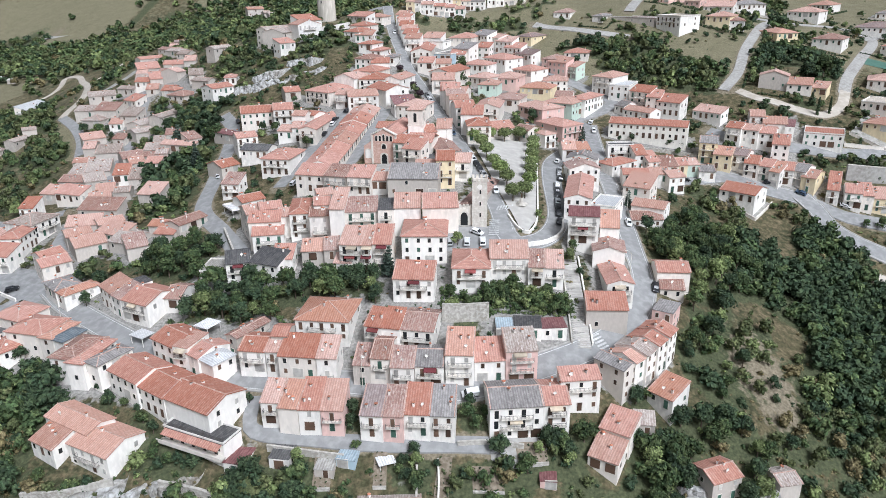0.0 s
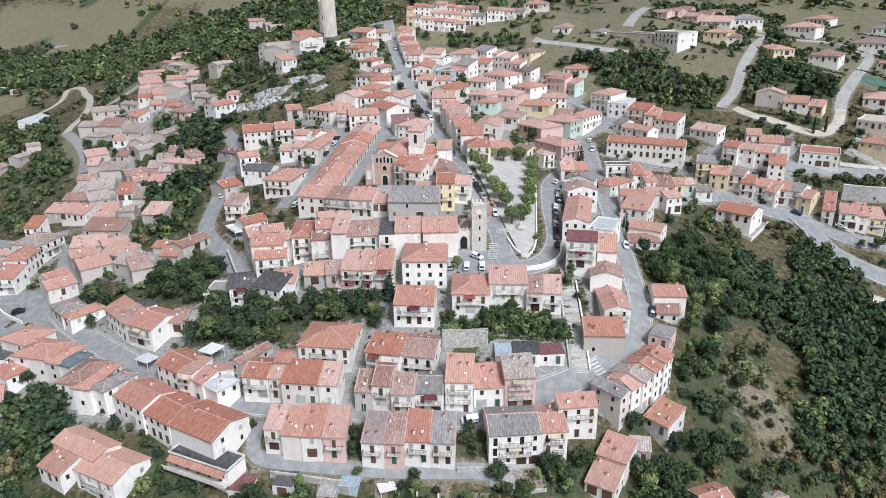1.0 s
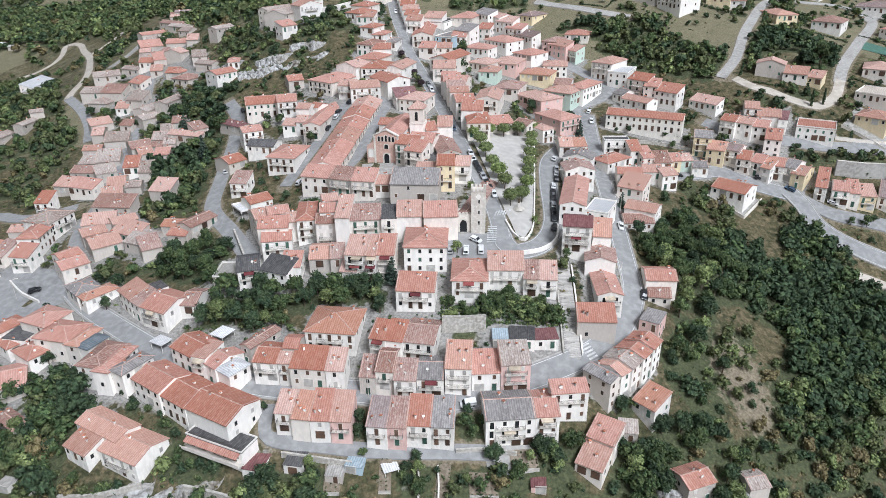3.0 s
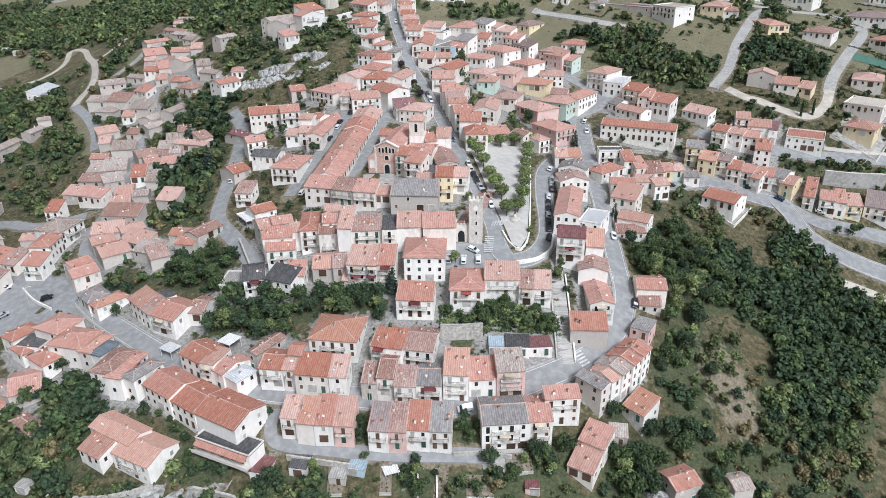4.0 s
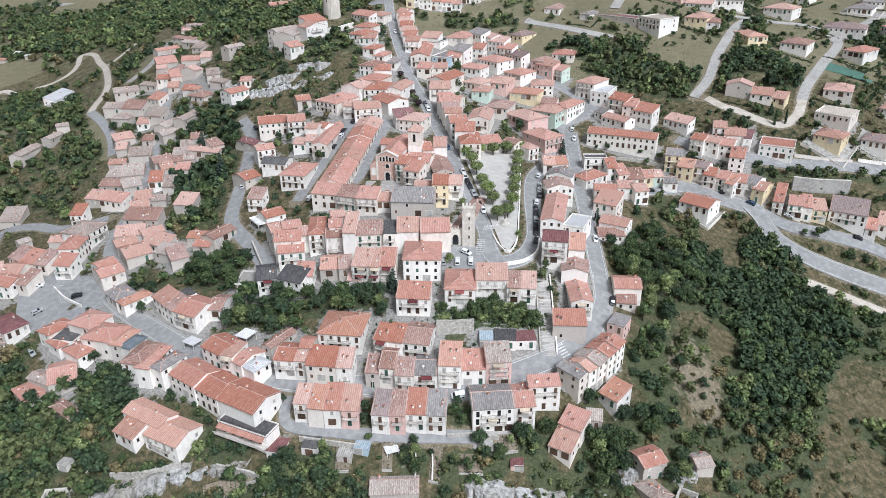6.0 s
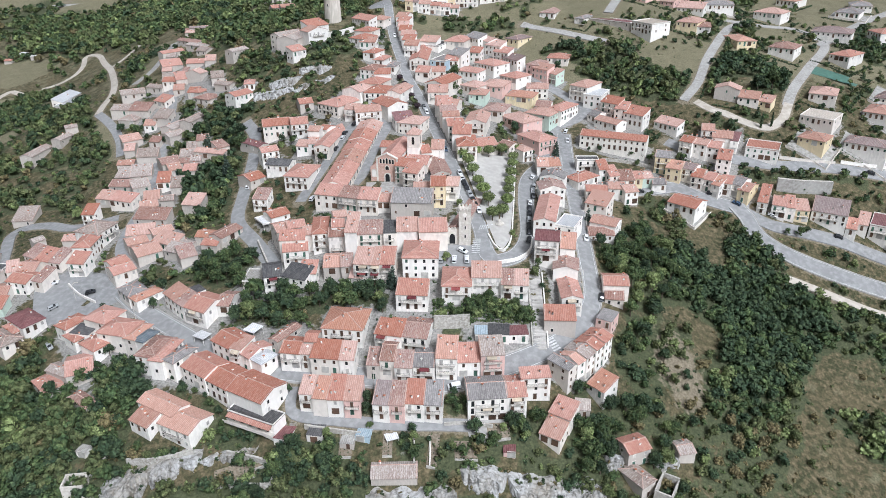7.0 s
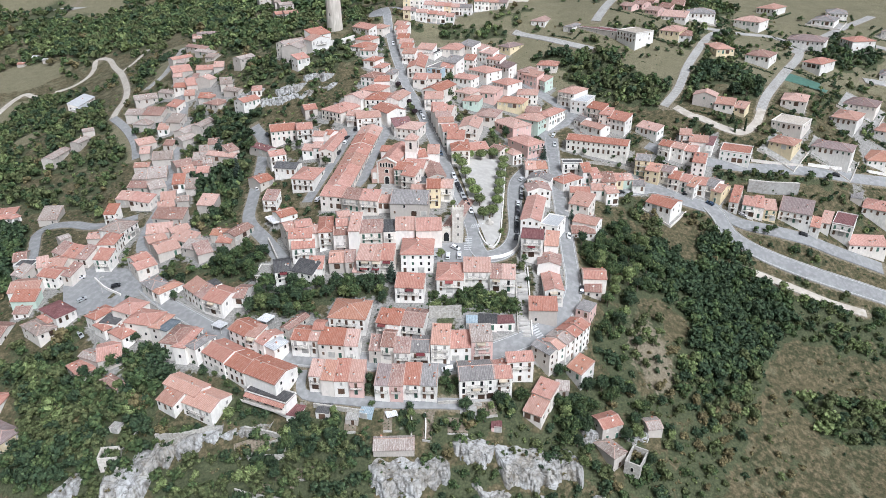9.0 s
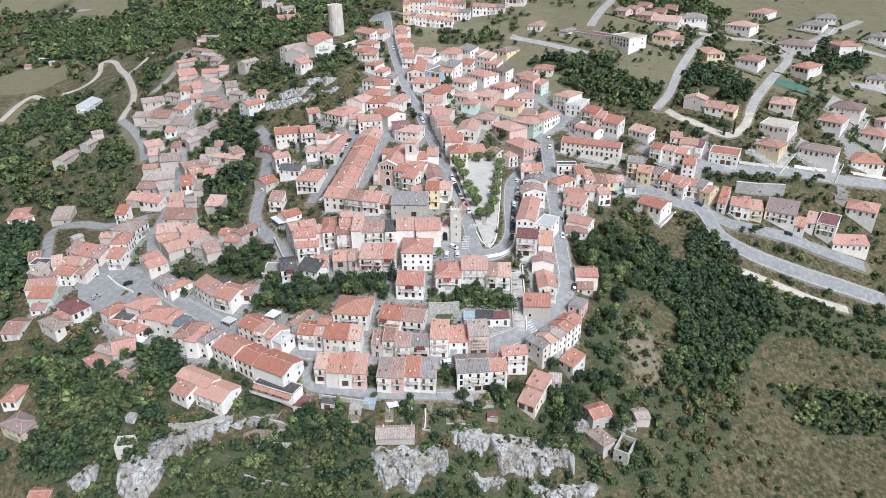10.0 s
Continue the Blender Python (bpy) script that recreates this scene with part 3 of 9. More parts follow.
house(-32.3, 343.8, 11.9, 13.4, -25, 76.4, "h", "r", "c")
house(-40.5, 335.8, 12.1, 13.2, -34, 74.4, "c", "p", "w")
house(-29.0, 355.0, 8.8, 11.3, 2, 78.8, "g", "r", "w")
house(-34.6, 358.5, 9.2, 12.5, -26, 80.4, "h", "d", "w")
house(-30.1, 371.4, 6.2, 11.4, -20, 82.9, "h", "r", "w")
house(-35.5, 378.4, 7.9, 11.1, -26, 85.5, "h", "r", "w")
house(-39.3, 391.1, 9.8, 6.3, -13, 88.8, "s", "p", "w")
house(-43.0, 397.5, 10.1, 14.0, -33, 90.3, "h", "r", "w")
house(-41.4, 407.8, 11.1, 11.5, -25, 92.7, "h", "r", "c")
house(-44.6, 424.7, 17.2, 6.6, -46, 96.5, "s", "r", "w")
house(-35.3, 431.1, 10.2, 11.9, -21, 95.8, "h", "p", "c")
house(-34.2, 311.3, 13.0, 11.3, 12, 70.0, "g", "p", "w")
house(-41.2, 314.4, 6.9, 10.0, -12, 70.2, "g", "p", "w")
house(-49.5, 325.6, 14.0, 18.8, -35, 70.3, "h", "r", "c")
house(-23.9, 367.5, 5.5, 10.5, -14, 79.9, "h", "g", "w")
house(13.8, 388.5, 10.1, 8.3, -40, 81.3, "s", "g", "w")
house(24.5, 395.5, 7.2, 6.5, -24, 81.2, "s", "r", "w")
house(25.4, 417.3, 13.9, 7.1, -56, 85.8, "s", "g", "w")
house(34.3, 414.5, 12.2, 10.7, -64, 84.6, "g", "p", "w")
house(37.1, 405.5, 11.3, 6.9, -40, 83.1, "s", "p", "w")
house(14.5, 414.8, 12.7, 17.4, -21, 85.1, "h", "r", "c")
house(-3.2, 409.1, 11.2, 7.4, -23, 85.5, "s", "p", "w")
house(1.6, 408.7, 8.5, 16.7, -27, 83.5, "f", "b", "w")
house(5.7, 386.7, 10.1, 17.7, -30, 79.2, "f", "g", "u")
house(10.0, 384.3, 8.2, 6.5, -16, 78.9, "s", "r", "w")
house(41.3, 398.6, 10.9, 6.5, -39, 80.4, "s", "r", "w")
house(33.6, 387.0, 16.0, 13.7, -48, 76.3, "h", "r", "w")
house(20.4, 374.8, 14.2, 10.6, -30, 74.8, "h", "r", "w")
house(22.0, 356.6, 11.5, 12.3, -39, 70.8, "h", "p", "c")
house(34.1, 361.6, 13.0, 15.7, -24, 69.9, "h", "p", "k")
house(24.1, 347.2, 9.3, 12.0, -16, 68.7, "h", "p", "l")
house(46.4, 372.7, 12.4, 13.6, -46, 72.0, "h", "r", "w")
house(46.9, 390.6, 13.4, 6.4, -55, 77.7, "s", "v", "w")
house(60.6, 386.3, 8.0, 13.6, -33, 75.9, "h", "d", "k")
house(62.7, 376.9, 12.0, 6.4, -49, 74.8, "s", "p", "k")
house(69.7, 371.5, 6.5, 6.4, -55, 73.0, "s", "p", "l")
house(74.4, 394.2, 12.6, 12.2, -18, 78.0, "h", "r", "c")
house(57.9, 361.6, 12.0, 11.8, -10, 68.1, "h", "p", "w")
house(48.0, 350.9, 15.1, 12.3, -24, 66.3, "h", "o", "y")
house(84.2, 356.8, 11.0, 16.0, -41, 70.3, "h", "p", "w")
house(89.0, 349.0, 9.7, 16.0, -29, 67.1, "f", "z", "w")
house(94.6, 333.9, 10.4, 6.7, -43, 65.9, "s", "r", "c")
house(98.6, 327.9, 6.5, 7.2, -30, 64.4, "s", "r", "c")
house(105.0, 322.7, 11.1, 7.8, -43, 62.9, "s", "r", "w")
house(86.8, 331.8, 5.6, 10.0, -55, 60.0, "g", "g", "w")
house(91.5, 322.4, 14.2, 8.6, -49, 59.1, "g", "p", "w")
house(-187.8, 398.0, 14.1, 11.4, 27, 58.6, "g", "r", "s")
house(-160.5, 399.4, 12.9, 10.4, 1, 65.7, "g", "r", "c")
house(-161.0, 377.2, 9.4, 7.3, -31, 58.7, "s", "r", "c")
house(-154.9, 389.4, 6.1, 12.2, 10, 63.1, "g", "p", "s")
house(-139.9, 378.5, 7.1, 8.5, -22, 63.8, "h", "r", "s")
house(-132.0, 368.9, 11.3, 11.9, -26, 62.6, "h", "d", "s")
house(-109.4, 352.8, 12.0, 9.3, 51, 68.3, "g", "r", "w")
house(-106.0, 365.9, 5.6, 10.4, 11, 71.5, "h", "r", "w")
house(-187.5, 380.7, 10.8, 12.0, -3, 53.6, "g", "r", "s")
house(-173.4, 372.8, 12.1, 8.6, -7, 54.9, "s", "r", "s")
house(-177.9, 370.7, 10.6, 16.7, -9, 50.8, "h", "r", "s")
house(-162.2, 356.7, 6.3, 11.3, 4, 51.1, "g", "p", "w")
house(-155.2, 358.1, 9.3, 8.8, -12, 54.4, "s", "x", "s")
house(-168.5, 339.6, 10.4, 6.3, 37, 46.8, "s", "p", "s")
house(-152.0, 336.5, 6.2, 10.0, -9, 47.6, "g", "d", "s")
house(-166.8, 333.9, 5.4, 12.4, 11, 44.1, "g", "p", "s")
house(-151.7, 318.7, 10.8, 7.5, 10, 44.8, "s", "r", "s")
house(-163.5, 318.5, 8.6, 7.9, 5, 40.7, "g", "p", "s")
house(-137.0, 307.2, 9.4, 11.4, 34, 45.5, "g", "d", "s")
house(-131.7, 298.7, 6.2, 10.6, 31, 45.1, "g", "r", "s")
house(-131.2, 283.9, 6.4, 8.0, 9, 43.9, "s", "r", "w")
house(-123.0, 278.1, 5.5, 8.0, 8, 43.5, "s", "x", "s")
house(-121.6, 295.8, 6.4, 10.3, 5, 45.8, "g", "r", "s")
house(-144.9, 344.1, 13.2, 8.5, 69, 53.0, "g", "x", "s")
house(-143.3, 337.4, 10.7, 8.5, 49, 50.3, "g", "x", "s")
house(-135.4, 347.0, 15.3, 6.6, 74, 56.0, "g", "r", "s")
house(-123.2, 324.3, 5.8, 10.6, 10, 52.0, "g", "d", "s")
house(-109.4, 307.4, 6.5, 6.3, 48, 52.9, "s", "d", "s")
house(-126.1, 311.6, 9.9, 12.1, 6, 48.1, "g", "x", "s")
house(-126.7, 315.3, 5.2, 7.1, 14, 49.3, "s", "x", "s")
house(-155.2, 292.4, 11.1, 9.9, -5, 39.1, "g", "d", "s")
house(-149.2, 301.3, 10.3, 9.5, 12, 41.0, "s", "x", "s")
house(-159.3, 304.5, 7.7, 8.4, -2, 38.9, "s", "x", "s")
house(-144.0, 284.8, 8.3, 6.3, 33, 40.8, "s", "x", "s")
house(-84.9, 269.0, 8.1, 10.2, 48, 50.5, "g", "r", "s")
house(-170.8, 424.9, 12.6, 8.4, 30, 69.6, "s", "r", "s")
house(-164.9, 401.4, 7.9, 8.6, 15, 65.6, "s", "r", "s")
house(-156.2, 397.1, 6.5, 8.8, 25, 67.2, "s", "r", "s")
house(-172.0, 420.3, 5.9, 11.0, 13, 67.5, "g", "p", "s")
house(-156.1, 407.5, 3.7, 6.4, -4, 68.7, "s", "d", "s")
house(-180.0, 454.3, 6.0, 12.4, 8, 69.7, "g", "x", "s")
house(-150.7, 418.9, 14.1, 10.7, 8, 72.6, "g", "r", "s")
house(-146.0, 396.8, 6.8, 11.1, 68, 70.8, "g", "r", "s")
house(-129.8, 385.4, 7.5, 7.4, 16, 70.5, "s", "r", "s")
house(-141.5, 414.0, 6.5, 6.8, 7, 74.8, "s", "p", "s")
house(-152.4, 440.5, 7.7, 9.7, -20, 75.9, "g", "r", "s")
house(-192.1, 533.6, 7.7, 6.9, 9, 72.1, "s", "d", "s")
house(-155.0, 389.3, 5.8, 11.5, 16, 63.3, "g", "p", "s")
house(-142.3, 380.7, 6.4, 11.5, -3, 63.6, "g", "r", "s")
house(-85.8, 398.5, 17.7, 12.4, 74, 90.4, "g", "x", "s")
house(-93.2, 408.9, 7.0, 16.0, 25, 88.8, "f", "e", "s")
house(-80.7, 381.3, 9.4, 6.3, 46, 86.2, "s", "r", "w")
house(-73.6, 410.2, 14.5, 8.9, 49, 95.5, "s", "r", "q")
house(-68.8, 330.2, 7.1, 9.7, 22, 69.3, "g", "r", "s")
house(-228.6, 287.5, 8.9, 16.0, 14, 25.3, "h", "r", "w")
house(-223.5, 283.3, 5.0, 9.7, 56, 25.9, "h", "r", "w")
house(-197.7, 275.7, 9.6, 10.4, 3, 28.7, "s", "x", "s")
house(-158.3, 261.0, 5.7, 7.4, -2, 37.3, "s", "r", "w")
house(-158.2, 278.0, 7.6, 6.5, -12, 37.7, "s", "p", "s")
house(-146.3, 270.8, 12.5, 6.4, -19, 39.5, "s", "r", "c")
house(-134.1, 273.6, 7.1, 12.2, 15, 40.2, "g", "p", "s")
house(-124.7, 248.5, 15.0, 7.6, -5, 40.2, "s", "d", "s")
house(-131.2, 261.5, 7.8, 8.6, 22, 40.6, "g", "p", "s")
house(-126.2, 237.0, 11.7, 6.3, 12, 38.0, "s", "r", "s")
house(-126.6, 231.4, 8.4, 8.0, 35, 36.7, "g", "r", "s")
house(-119.7, 223.9, 10.2, 11.8, 37, 36.2, "g", "p", "s")
house(-111.6, 228.7, 12.3, 6.8, -26, 37.7, "s", "p", "s")
house(-105.1, 223.8, 7.9, 11.3, -23, 37.2, "g", "r", "s")
house(-100.4, 216.8, 6.8, 7.4, 32, 37.4, "s", "d", "s")
house(-108.4, 256.6, 8.6, 8.0, -10, 43.4, "s", "p", "s")
house(-147.2, 241.3, 12.7, 11.7, 74, 38.4, "h", "x", "w")
house(-146.6, 230.8, 13.8, 7.5, 91, 37.1, "h", "r", "w")
house(-144.8, 218.2, 7.5, 6.7, -9, 34.3, "s", "r", "w")
house(-170.2, 232.0, 7.5, 7.5, -28, 30.6, "s", "d", "c")
house(-162.6, 227.2, 8.3, 7.7, -21, 31.3, "s", "r", "c")
house(-155.8, 224.6, 5.6, 8.5, -17, 31.9, "s", "d", "c")
house(-176.1, 244.3, 4.9, 5.0, 49, 31.4, "g", "r", "s")
house(-157.6, 240.4, 7.3, 7.2, 2, 34.1, "g", "p", "s")
house(-188.0, 229.5, 8.5, 6.6, -4, 25.2, "f", "b", "s")
house(-194.3, 237.2, 5.8, 10.5, 18, 25.1, "g", "d", "s")
house(-184.5, 220.2, 7.0, 7.2, -25, 25.4, "s", "x", "s")
house(-175.6, 222.3, 4.7, 6.7, 22, 28.7, "s", "p", "c")
house(-167.8, 222.2, 8.0, 12.4, -2, 29.4, "g", "p", "c")
house(-166.2, 213.3, 9.9, 9.3, -16, 29.3, "g", "r", "w")
house(-157.0, 211.8, 5.2, 8.0, -21, 30.1, "s", "d", "c")
house(-176.0, 207.9, 12.5, 12.0, 8, 25.9, "g", "p", "w")
house(-172.7, 199.6, 10.6, 6.4, 1, 24.6, "s", "r", "l")
house(-172.3, 195.6, 6.3, 7.6, 2, 21.3, "g", "d", "w")
house(-153.1, 187.2, 8.4, 12.5, 54, 26.1, "h", "m", "w")
house(-156.6, 184.4, 3.9, 8.2, 53, 23.8, "h", "r", "w")
house(-158.1, 179.8, 7.7, 12.8, 54, 22.8, "h", "x", "c")
house(-178.0, 185.0, 7.9, 12.4, -5, 17.6, "g", "d", "w")
house(-133.3, 182.4, 9.4, 6.2, 60, 27.3, "h", "r", "w")
house(-126.8, 178.1, 6.6, 7.6, 78, 26.7, "f", "b", "w")
house(-129.4, 175.9, 5.0, 7.4, 54, 25.4, "h", "r", "w")
house(-119.5, 171.0, 7.9, 8.8, 55, 25.8, "h", "r", "w")
house(-120.7, 182.5, 9.9, 10.2, 67, 30.1, "h", "r", "c")
house(-112.0, 174.9, 10.3, 12.0, 76, 29.5, "h", "r", "c")
house(-104.6, 172.0, 10.0, 4.4, 74, 29.4, "h", "o", "c")
house(-101.3, 169.7, 7.3, 5.0, 66, 29.1, "h", "t", "w")
house(-95.7, 164.0, 12.4, 7.9, 76, 28.3, "h", "d", "w")
house(-91.7, 162.2, 13.1, 5.0, 77, 28.2, "h", "r", "w")
house(-85.9, 159.5, 10.1, 4.9, 59, 28.4, "h", "g", "w")
house(-76.4, 155.1, 11.7, 10.3, -35, 27.1, "g", "r", "w")
house(-67.5, 149.9, 10.8, 10.8, -35, 26.1, "g", "r", "w")
house(-57.0, 144.1, 14.7, 11.8, -30, 26.2, "g", "r", "w")
house(-69.9, 165.1, 9.3, 9.5, -36, 30.7, "g", "r", "w")
house(-65.0, 160.9, 4.5, 8.8, -19, 31.7, "f", "p", "w")
house(-59.9, 158.6, 4.6, 9.5, -38, 30.3, "g", "r", "w")
house(-56.9, 155.2, 6.1, 6.7, -38, 29.9, "h", "z", "w")
house(-81.9, 170.8, 4.9, 4.0, -30, 28.3, "f", "n", "w")
house(-63.2, 169.4, 4.6, 5.0, -28, 31.8, "f", "n", "w")
house(-95.9, 189.7, 8.5, 6.4, -45, 34.3, "s", "p", "w")
house(-91.1, 185.5, 6.1, 6.8, -42, 33.9, "s", "d", "w")
house(-83.5, 183.5, 9.9, 11.9, -27, 34.2, "g", "r", "w")
house(-88.6, 191.0, 4.0, 5.5, 45, 35.5, "f", "b", "w")
house(-76.0, 186.3, 4.9, 10.3, -7, 33.9, "g", "d", "w")
house(-124.7, 210.2, 8.8, 8.6, 41, 34.5, "g", "r", "c")
house(-127.9, 214.3, 7.6, 7.2, 50, 35.6, "g", "r", "w")
house(-115.5, 196.9, 9.5, 7.6, -44, 32.4, "h", "g", "w")
house(-109.5, 194.0, 5.4, 10.8, -40, 32.0, "h", "o", "w")
house(-56.2, 137.5, 17.5, 6.1, -25, 21.1, "f", "b", "w")
house(-12.5, 122.9, 13.7, 8.0, 1, 11.1, "g", "x", "s")
house(-132.3, 157.8, 10.2, 6.4, -42, 18.4, "h", "r", "c")
house(-128.9, 162.1, 9.8, 5.2, -25, 20.6, "g", "x", "s")
house(-122.9, 163.4, 8.7, 12.1, 22, 21.9, "g", "r", "s")
house(-117.0, 150.0, 10.1, 4.3, -35, 17.2, "h", "d", "s")
house(-110.8, 133.4, 3.5, 3.2, -15, 10.9, "f", "e", "w")
house(-154.6, 136.1, 11.8, 8.3, -26, 6.1, "h", "v", "y")
house(-162.8, 149.5, 5.9, 10.0, -3, 9.3, "h", "r", "w")
house(-138.0, 112.2, 7.7, 5.8, 2, -5.7, "g", "r", "s")
house(61.7, 131.8, 8.0, 7.3, 20, 11.6, "g", "r", "s")
house(61.5, 123.9, 5.8, 9.4, 34, 6.4, "h", "x", "s")
house(78.6, 134.4, 5.5, 6.1, 10, 7.5, "g", "x", "s")
house(52.3, 255.9, 10.7, 8.0, -20, 54.4, "c", "g", "w")
house(49.4, 243.2, 10.7, 9.0, 3, 54.3, "c", "d", "w")
house(45.2, 223.7, 8.2, 25.9, -13, 52.2, "c", "r", "w")
house(53.2, 217.8, 7.6, 11.7, -27, 48.9, "f", "z", "w")
house(1.3, 268.0, 5.8, 6.8, -3, 63.9, "s", "p", "w")
house(-5.1, 268.9, 4.5, 11.4, 14, 62.8, "g", "r", "w")
house(-4.8, 251.2, 6.5, 16.0, -2, 57.4, "f", "b", "c")
house(-249.2, 435.4, 26.3, 7.0, 89, 46.2, "s", "z", "c")
house(-226.6, 346.3, 19.8, 7.0, 84, 38.2, "g", "x", "s")
house(-217.0, 359.2, 11.7, 6.0, 78, 42.3, "g", "x", "s")
house(-182.3, 534.8, 19.5, 6.0, 8, 75.3, "g", "v", "s")
house(-72.7, 399.9, 13.5, 9.5, 41, 94.2, "c", "p", "q")
house(-90.0, 404.6, 18.6, 8.0, 49, 91.7, "g", "x", "c")
house(-122.1, 406.0, 12.8, 7.0, 55, 82.0, "g", "x", "s")
house(-181.1, 456.0, 15.8, 7.0, 46, 72.0, "g", "r", "s")
house(-173.8, 478.4, 21.6, 7.0, -31, 75.0, "g", "d", "s")
house(-113.3, 305.7, 17.1, 7.0, -17, 50.8, "g", "p", "s")
house(-90.7, 301.8, 15.2, 6.0, -38, 56.0, "g", "m", "s")
house(-216.6, 370.7, 6.7, 6.0, 31, 45.3, "g", "x", "s")
house(-17.0, 459.5, 5.2, 9.0, -8, 102.9, "g", "p", "y")
house(-12.7, 459.5, 4.1, 9.0, -8, 102.2, "g", "v", "w")
house(-7.0, 459.5, 8.1, 9.0, -8, 101.1, "g", "p", "w")
house(0.3, 459.5, 7.4, 9.0, -8, 100.0, "g", "r", "c")
house(6.9, 459.5, 6.6, 9.0, -8, 99.2, "g", "r", "w")
house(13.0, 459.5, 6.3, 9.0, -8, 98.1, "g", "p", "w")
house(-1.3, 475.0, 7.6, 10.0, -8, 104.2, "g", "p", "w")
house(5.6, 475.0, 7.2, 10.0, -8, 103.4, "g", "r", "w")
house(11.5, 475.0, 5.3, 10.0, -8, 103.0, "g", "r", "y")
house(17.1, 475.0, 6.5, 10.0, -8, 102.2, "g", "p", "c")
house(24.6, 475.0, 9.5, 10.0, -8, 101.8, "g", "g", "w")
house(-18.2, 492.0, 5.1, 10.0, -8, 106.0, "g", "r", "y")
house(-12.3, 492.0, 7.5, 10.0, -8, 107.4, "g", "r", "c")
house(-5.3, 492.0, 7.5, 10.0, -8, 106.9, "g", "d", "w")
house(2.0, 492.0, 7.1, 10.0, -8, 108.6, "g", "p", "c")
house(8.2, 492.0, 6.3, 10.0, -8, 106.7, "g", "r", "c")
house(14.0, 492.0, 5.9, 10.0, -8, 105.9, "g", "r", "w")
house(21.2, 492.0, 9.5, 10.0, -8, 105.5, "g", "d", "w")
house(34.5, 481.9, 5.5, 10.0, -12, 105.1, "g", "r", "w")
house(39.6, 481.9, 5.5, 10.0, -12, 104.7, "g", "d", "w")
house(45.5, 481.9, 7.1, 10.0, -12, 104.2, "g", "p", "c")
house(52.0, 481.9, 7.1, 10.0, -12, 103.8, "g", "v", "c")
house(65.1, 496.3, 14.8, 13.0, -15, 107.9, "h", "p", "c")
house(-152.8, 570.5, 10.9, 10.0, 25, 75.6, "g", "r", "w")
house(-144.4, 576.5, 14.6, 10.0, 25, 79.2, "g", "r", "s")
house(-161.5, 589.5, 8.6, 10.0, 25, 79.1, "g", "r", "s")
house(-151.9, 614.5, 13.3, 10.0, 25, 93.8, "g", "r", "s")
house(-126.8, 549.5, 8.4, 10.0, 25, 87.8, "g", "r", "s")
house(-117.5, 547.5, 11.3, 10.0, 25, 88.6, "g", "r", "s")
house(-137.9, 594.5, 5.4, 10.0, 25, 91.4, "g", "x", "s")
house(-127.3, 579.5, 12.0, 10.0, 25, 90.9, "g", "x", "s")
house(-126.4, 303.5, 5.8, 7.0, -3, 46.6, "g", "d", "s")
house(-120.9, 302.6, 5.2, 7.0, 7, 47.9, "g", "x", "s")
house(-124.0, 266.0, 5.9, 7.0, 11, 41.6, "g", "x", "s")
house(-117.5, 237.1, 8.8, 7.0, 37, 38.7, "g", "p", "s")
house(-95.5, 229.7, 7.4, 7.0, -11, 40.0, "g", "o", "s")
house(-91.5, 223.4, 7.0, 7.0, -10, 39.4, "g", "r", "s")
house(-86.9, 227.6, 12.1, 7.0, 60, 41.9, "g", "d", "s")
house(-162.8, 457.4, 15.1, 7.0, -29, 76.0, "g", "x", "s")
house(-188.3, 525.4, 7.3, 7.0, -8, 73.3, "g", "p", "s")
house(-122.4, 374.6, 11.2, 7.0, -24, 68.7, "g", "x", "s")
house(-171.8, 398.7, 12.2, 7.0, -22, 61.7, "g", "x", "s")
house(-53.3, 301.4, 4.8, 7.0, -32, 63.6, "g", "r", "w")
house(-240.7, 424.8, 14.6, 18.0, -3, 45.4, "f", "z", "s")
house(-381.6, 604.1, 6.6, 6.0, -3, 38.0, "g", "r", "s")
house(-358.8, 606.9, 6.6, 6.0, -3, 40.8, "g", "e", "s")
house(-374.7, 618.1, 5.0, 6.0, -3, 41.2, "g", "n", "s")

# footprint of the long terrace beside the church: (x, y, eaves' height) of its two ends, and its width
TERRACE, TERRACE_W = ((-43.2, 242.0, 55.6), (-31.4, 303.5, 65.6)), 11.2
terrace_turn = -math.atan2(TERRACE[1][0] - TERRACE[0][0], TERRACE[1][1] - TERRACE[0][1])
terrace_long = math.dist(TERRACE[0][:2], TERRACE[1][:2])

ROADS = []


def road(surface, width, label, *pts):
    ROADS.append((surface, width, label, pts))


road("asphalt", 6.0, "main street climbing through the town", (-36.0, 500.0), (-30.4, 449.2), (-24.8, 406.1), (-20.1, 382.1), (-15.6, 361.4), (-9.5, 341.8), (-1.4, 307.6), (5.6, 274.6), (10.1, 252.3), (13.9, 234.5), (17.6, 214.4), (18.7, 202.1))
road("asphalt", 7, "street with a sharp bend below the square", (17.9, 206.5), (19.7, 198.8), (23.4, 195.6), (31.4, 200.1), (36.7, 212.5), (38.4, 237.9), (41.5, 258.7), (50.1, 277.8), (58.8, 293.6))
road("asphalt", 6.5, "curving lower road of worn asphalt", (66.6, 317.2), (62.8, 273.2), (60.4, 238.1), (58.5, 205.2), (57.5, 185.1), (51.6, 171.8), (43.6, 163.7), (36.2, 158.8), (25.7, 153.8), (15.7, 150.2), (2.9, 147.0), (-13.0, 148.2), (-22.7, 149.7), (-35.8, 151.3), (-49.2, 153.6), (-63.6, 158.5), (-77.5, 165.8), (-93.5, 177.0), (-111.8, 191.1), (-121.7, 201.0))
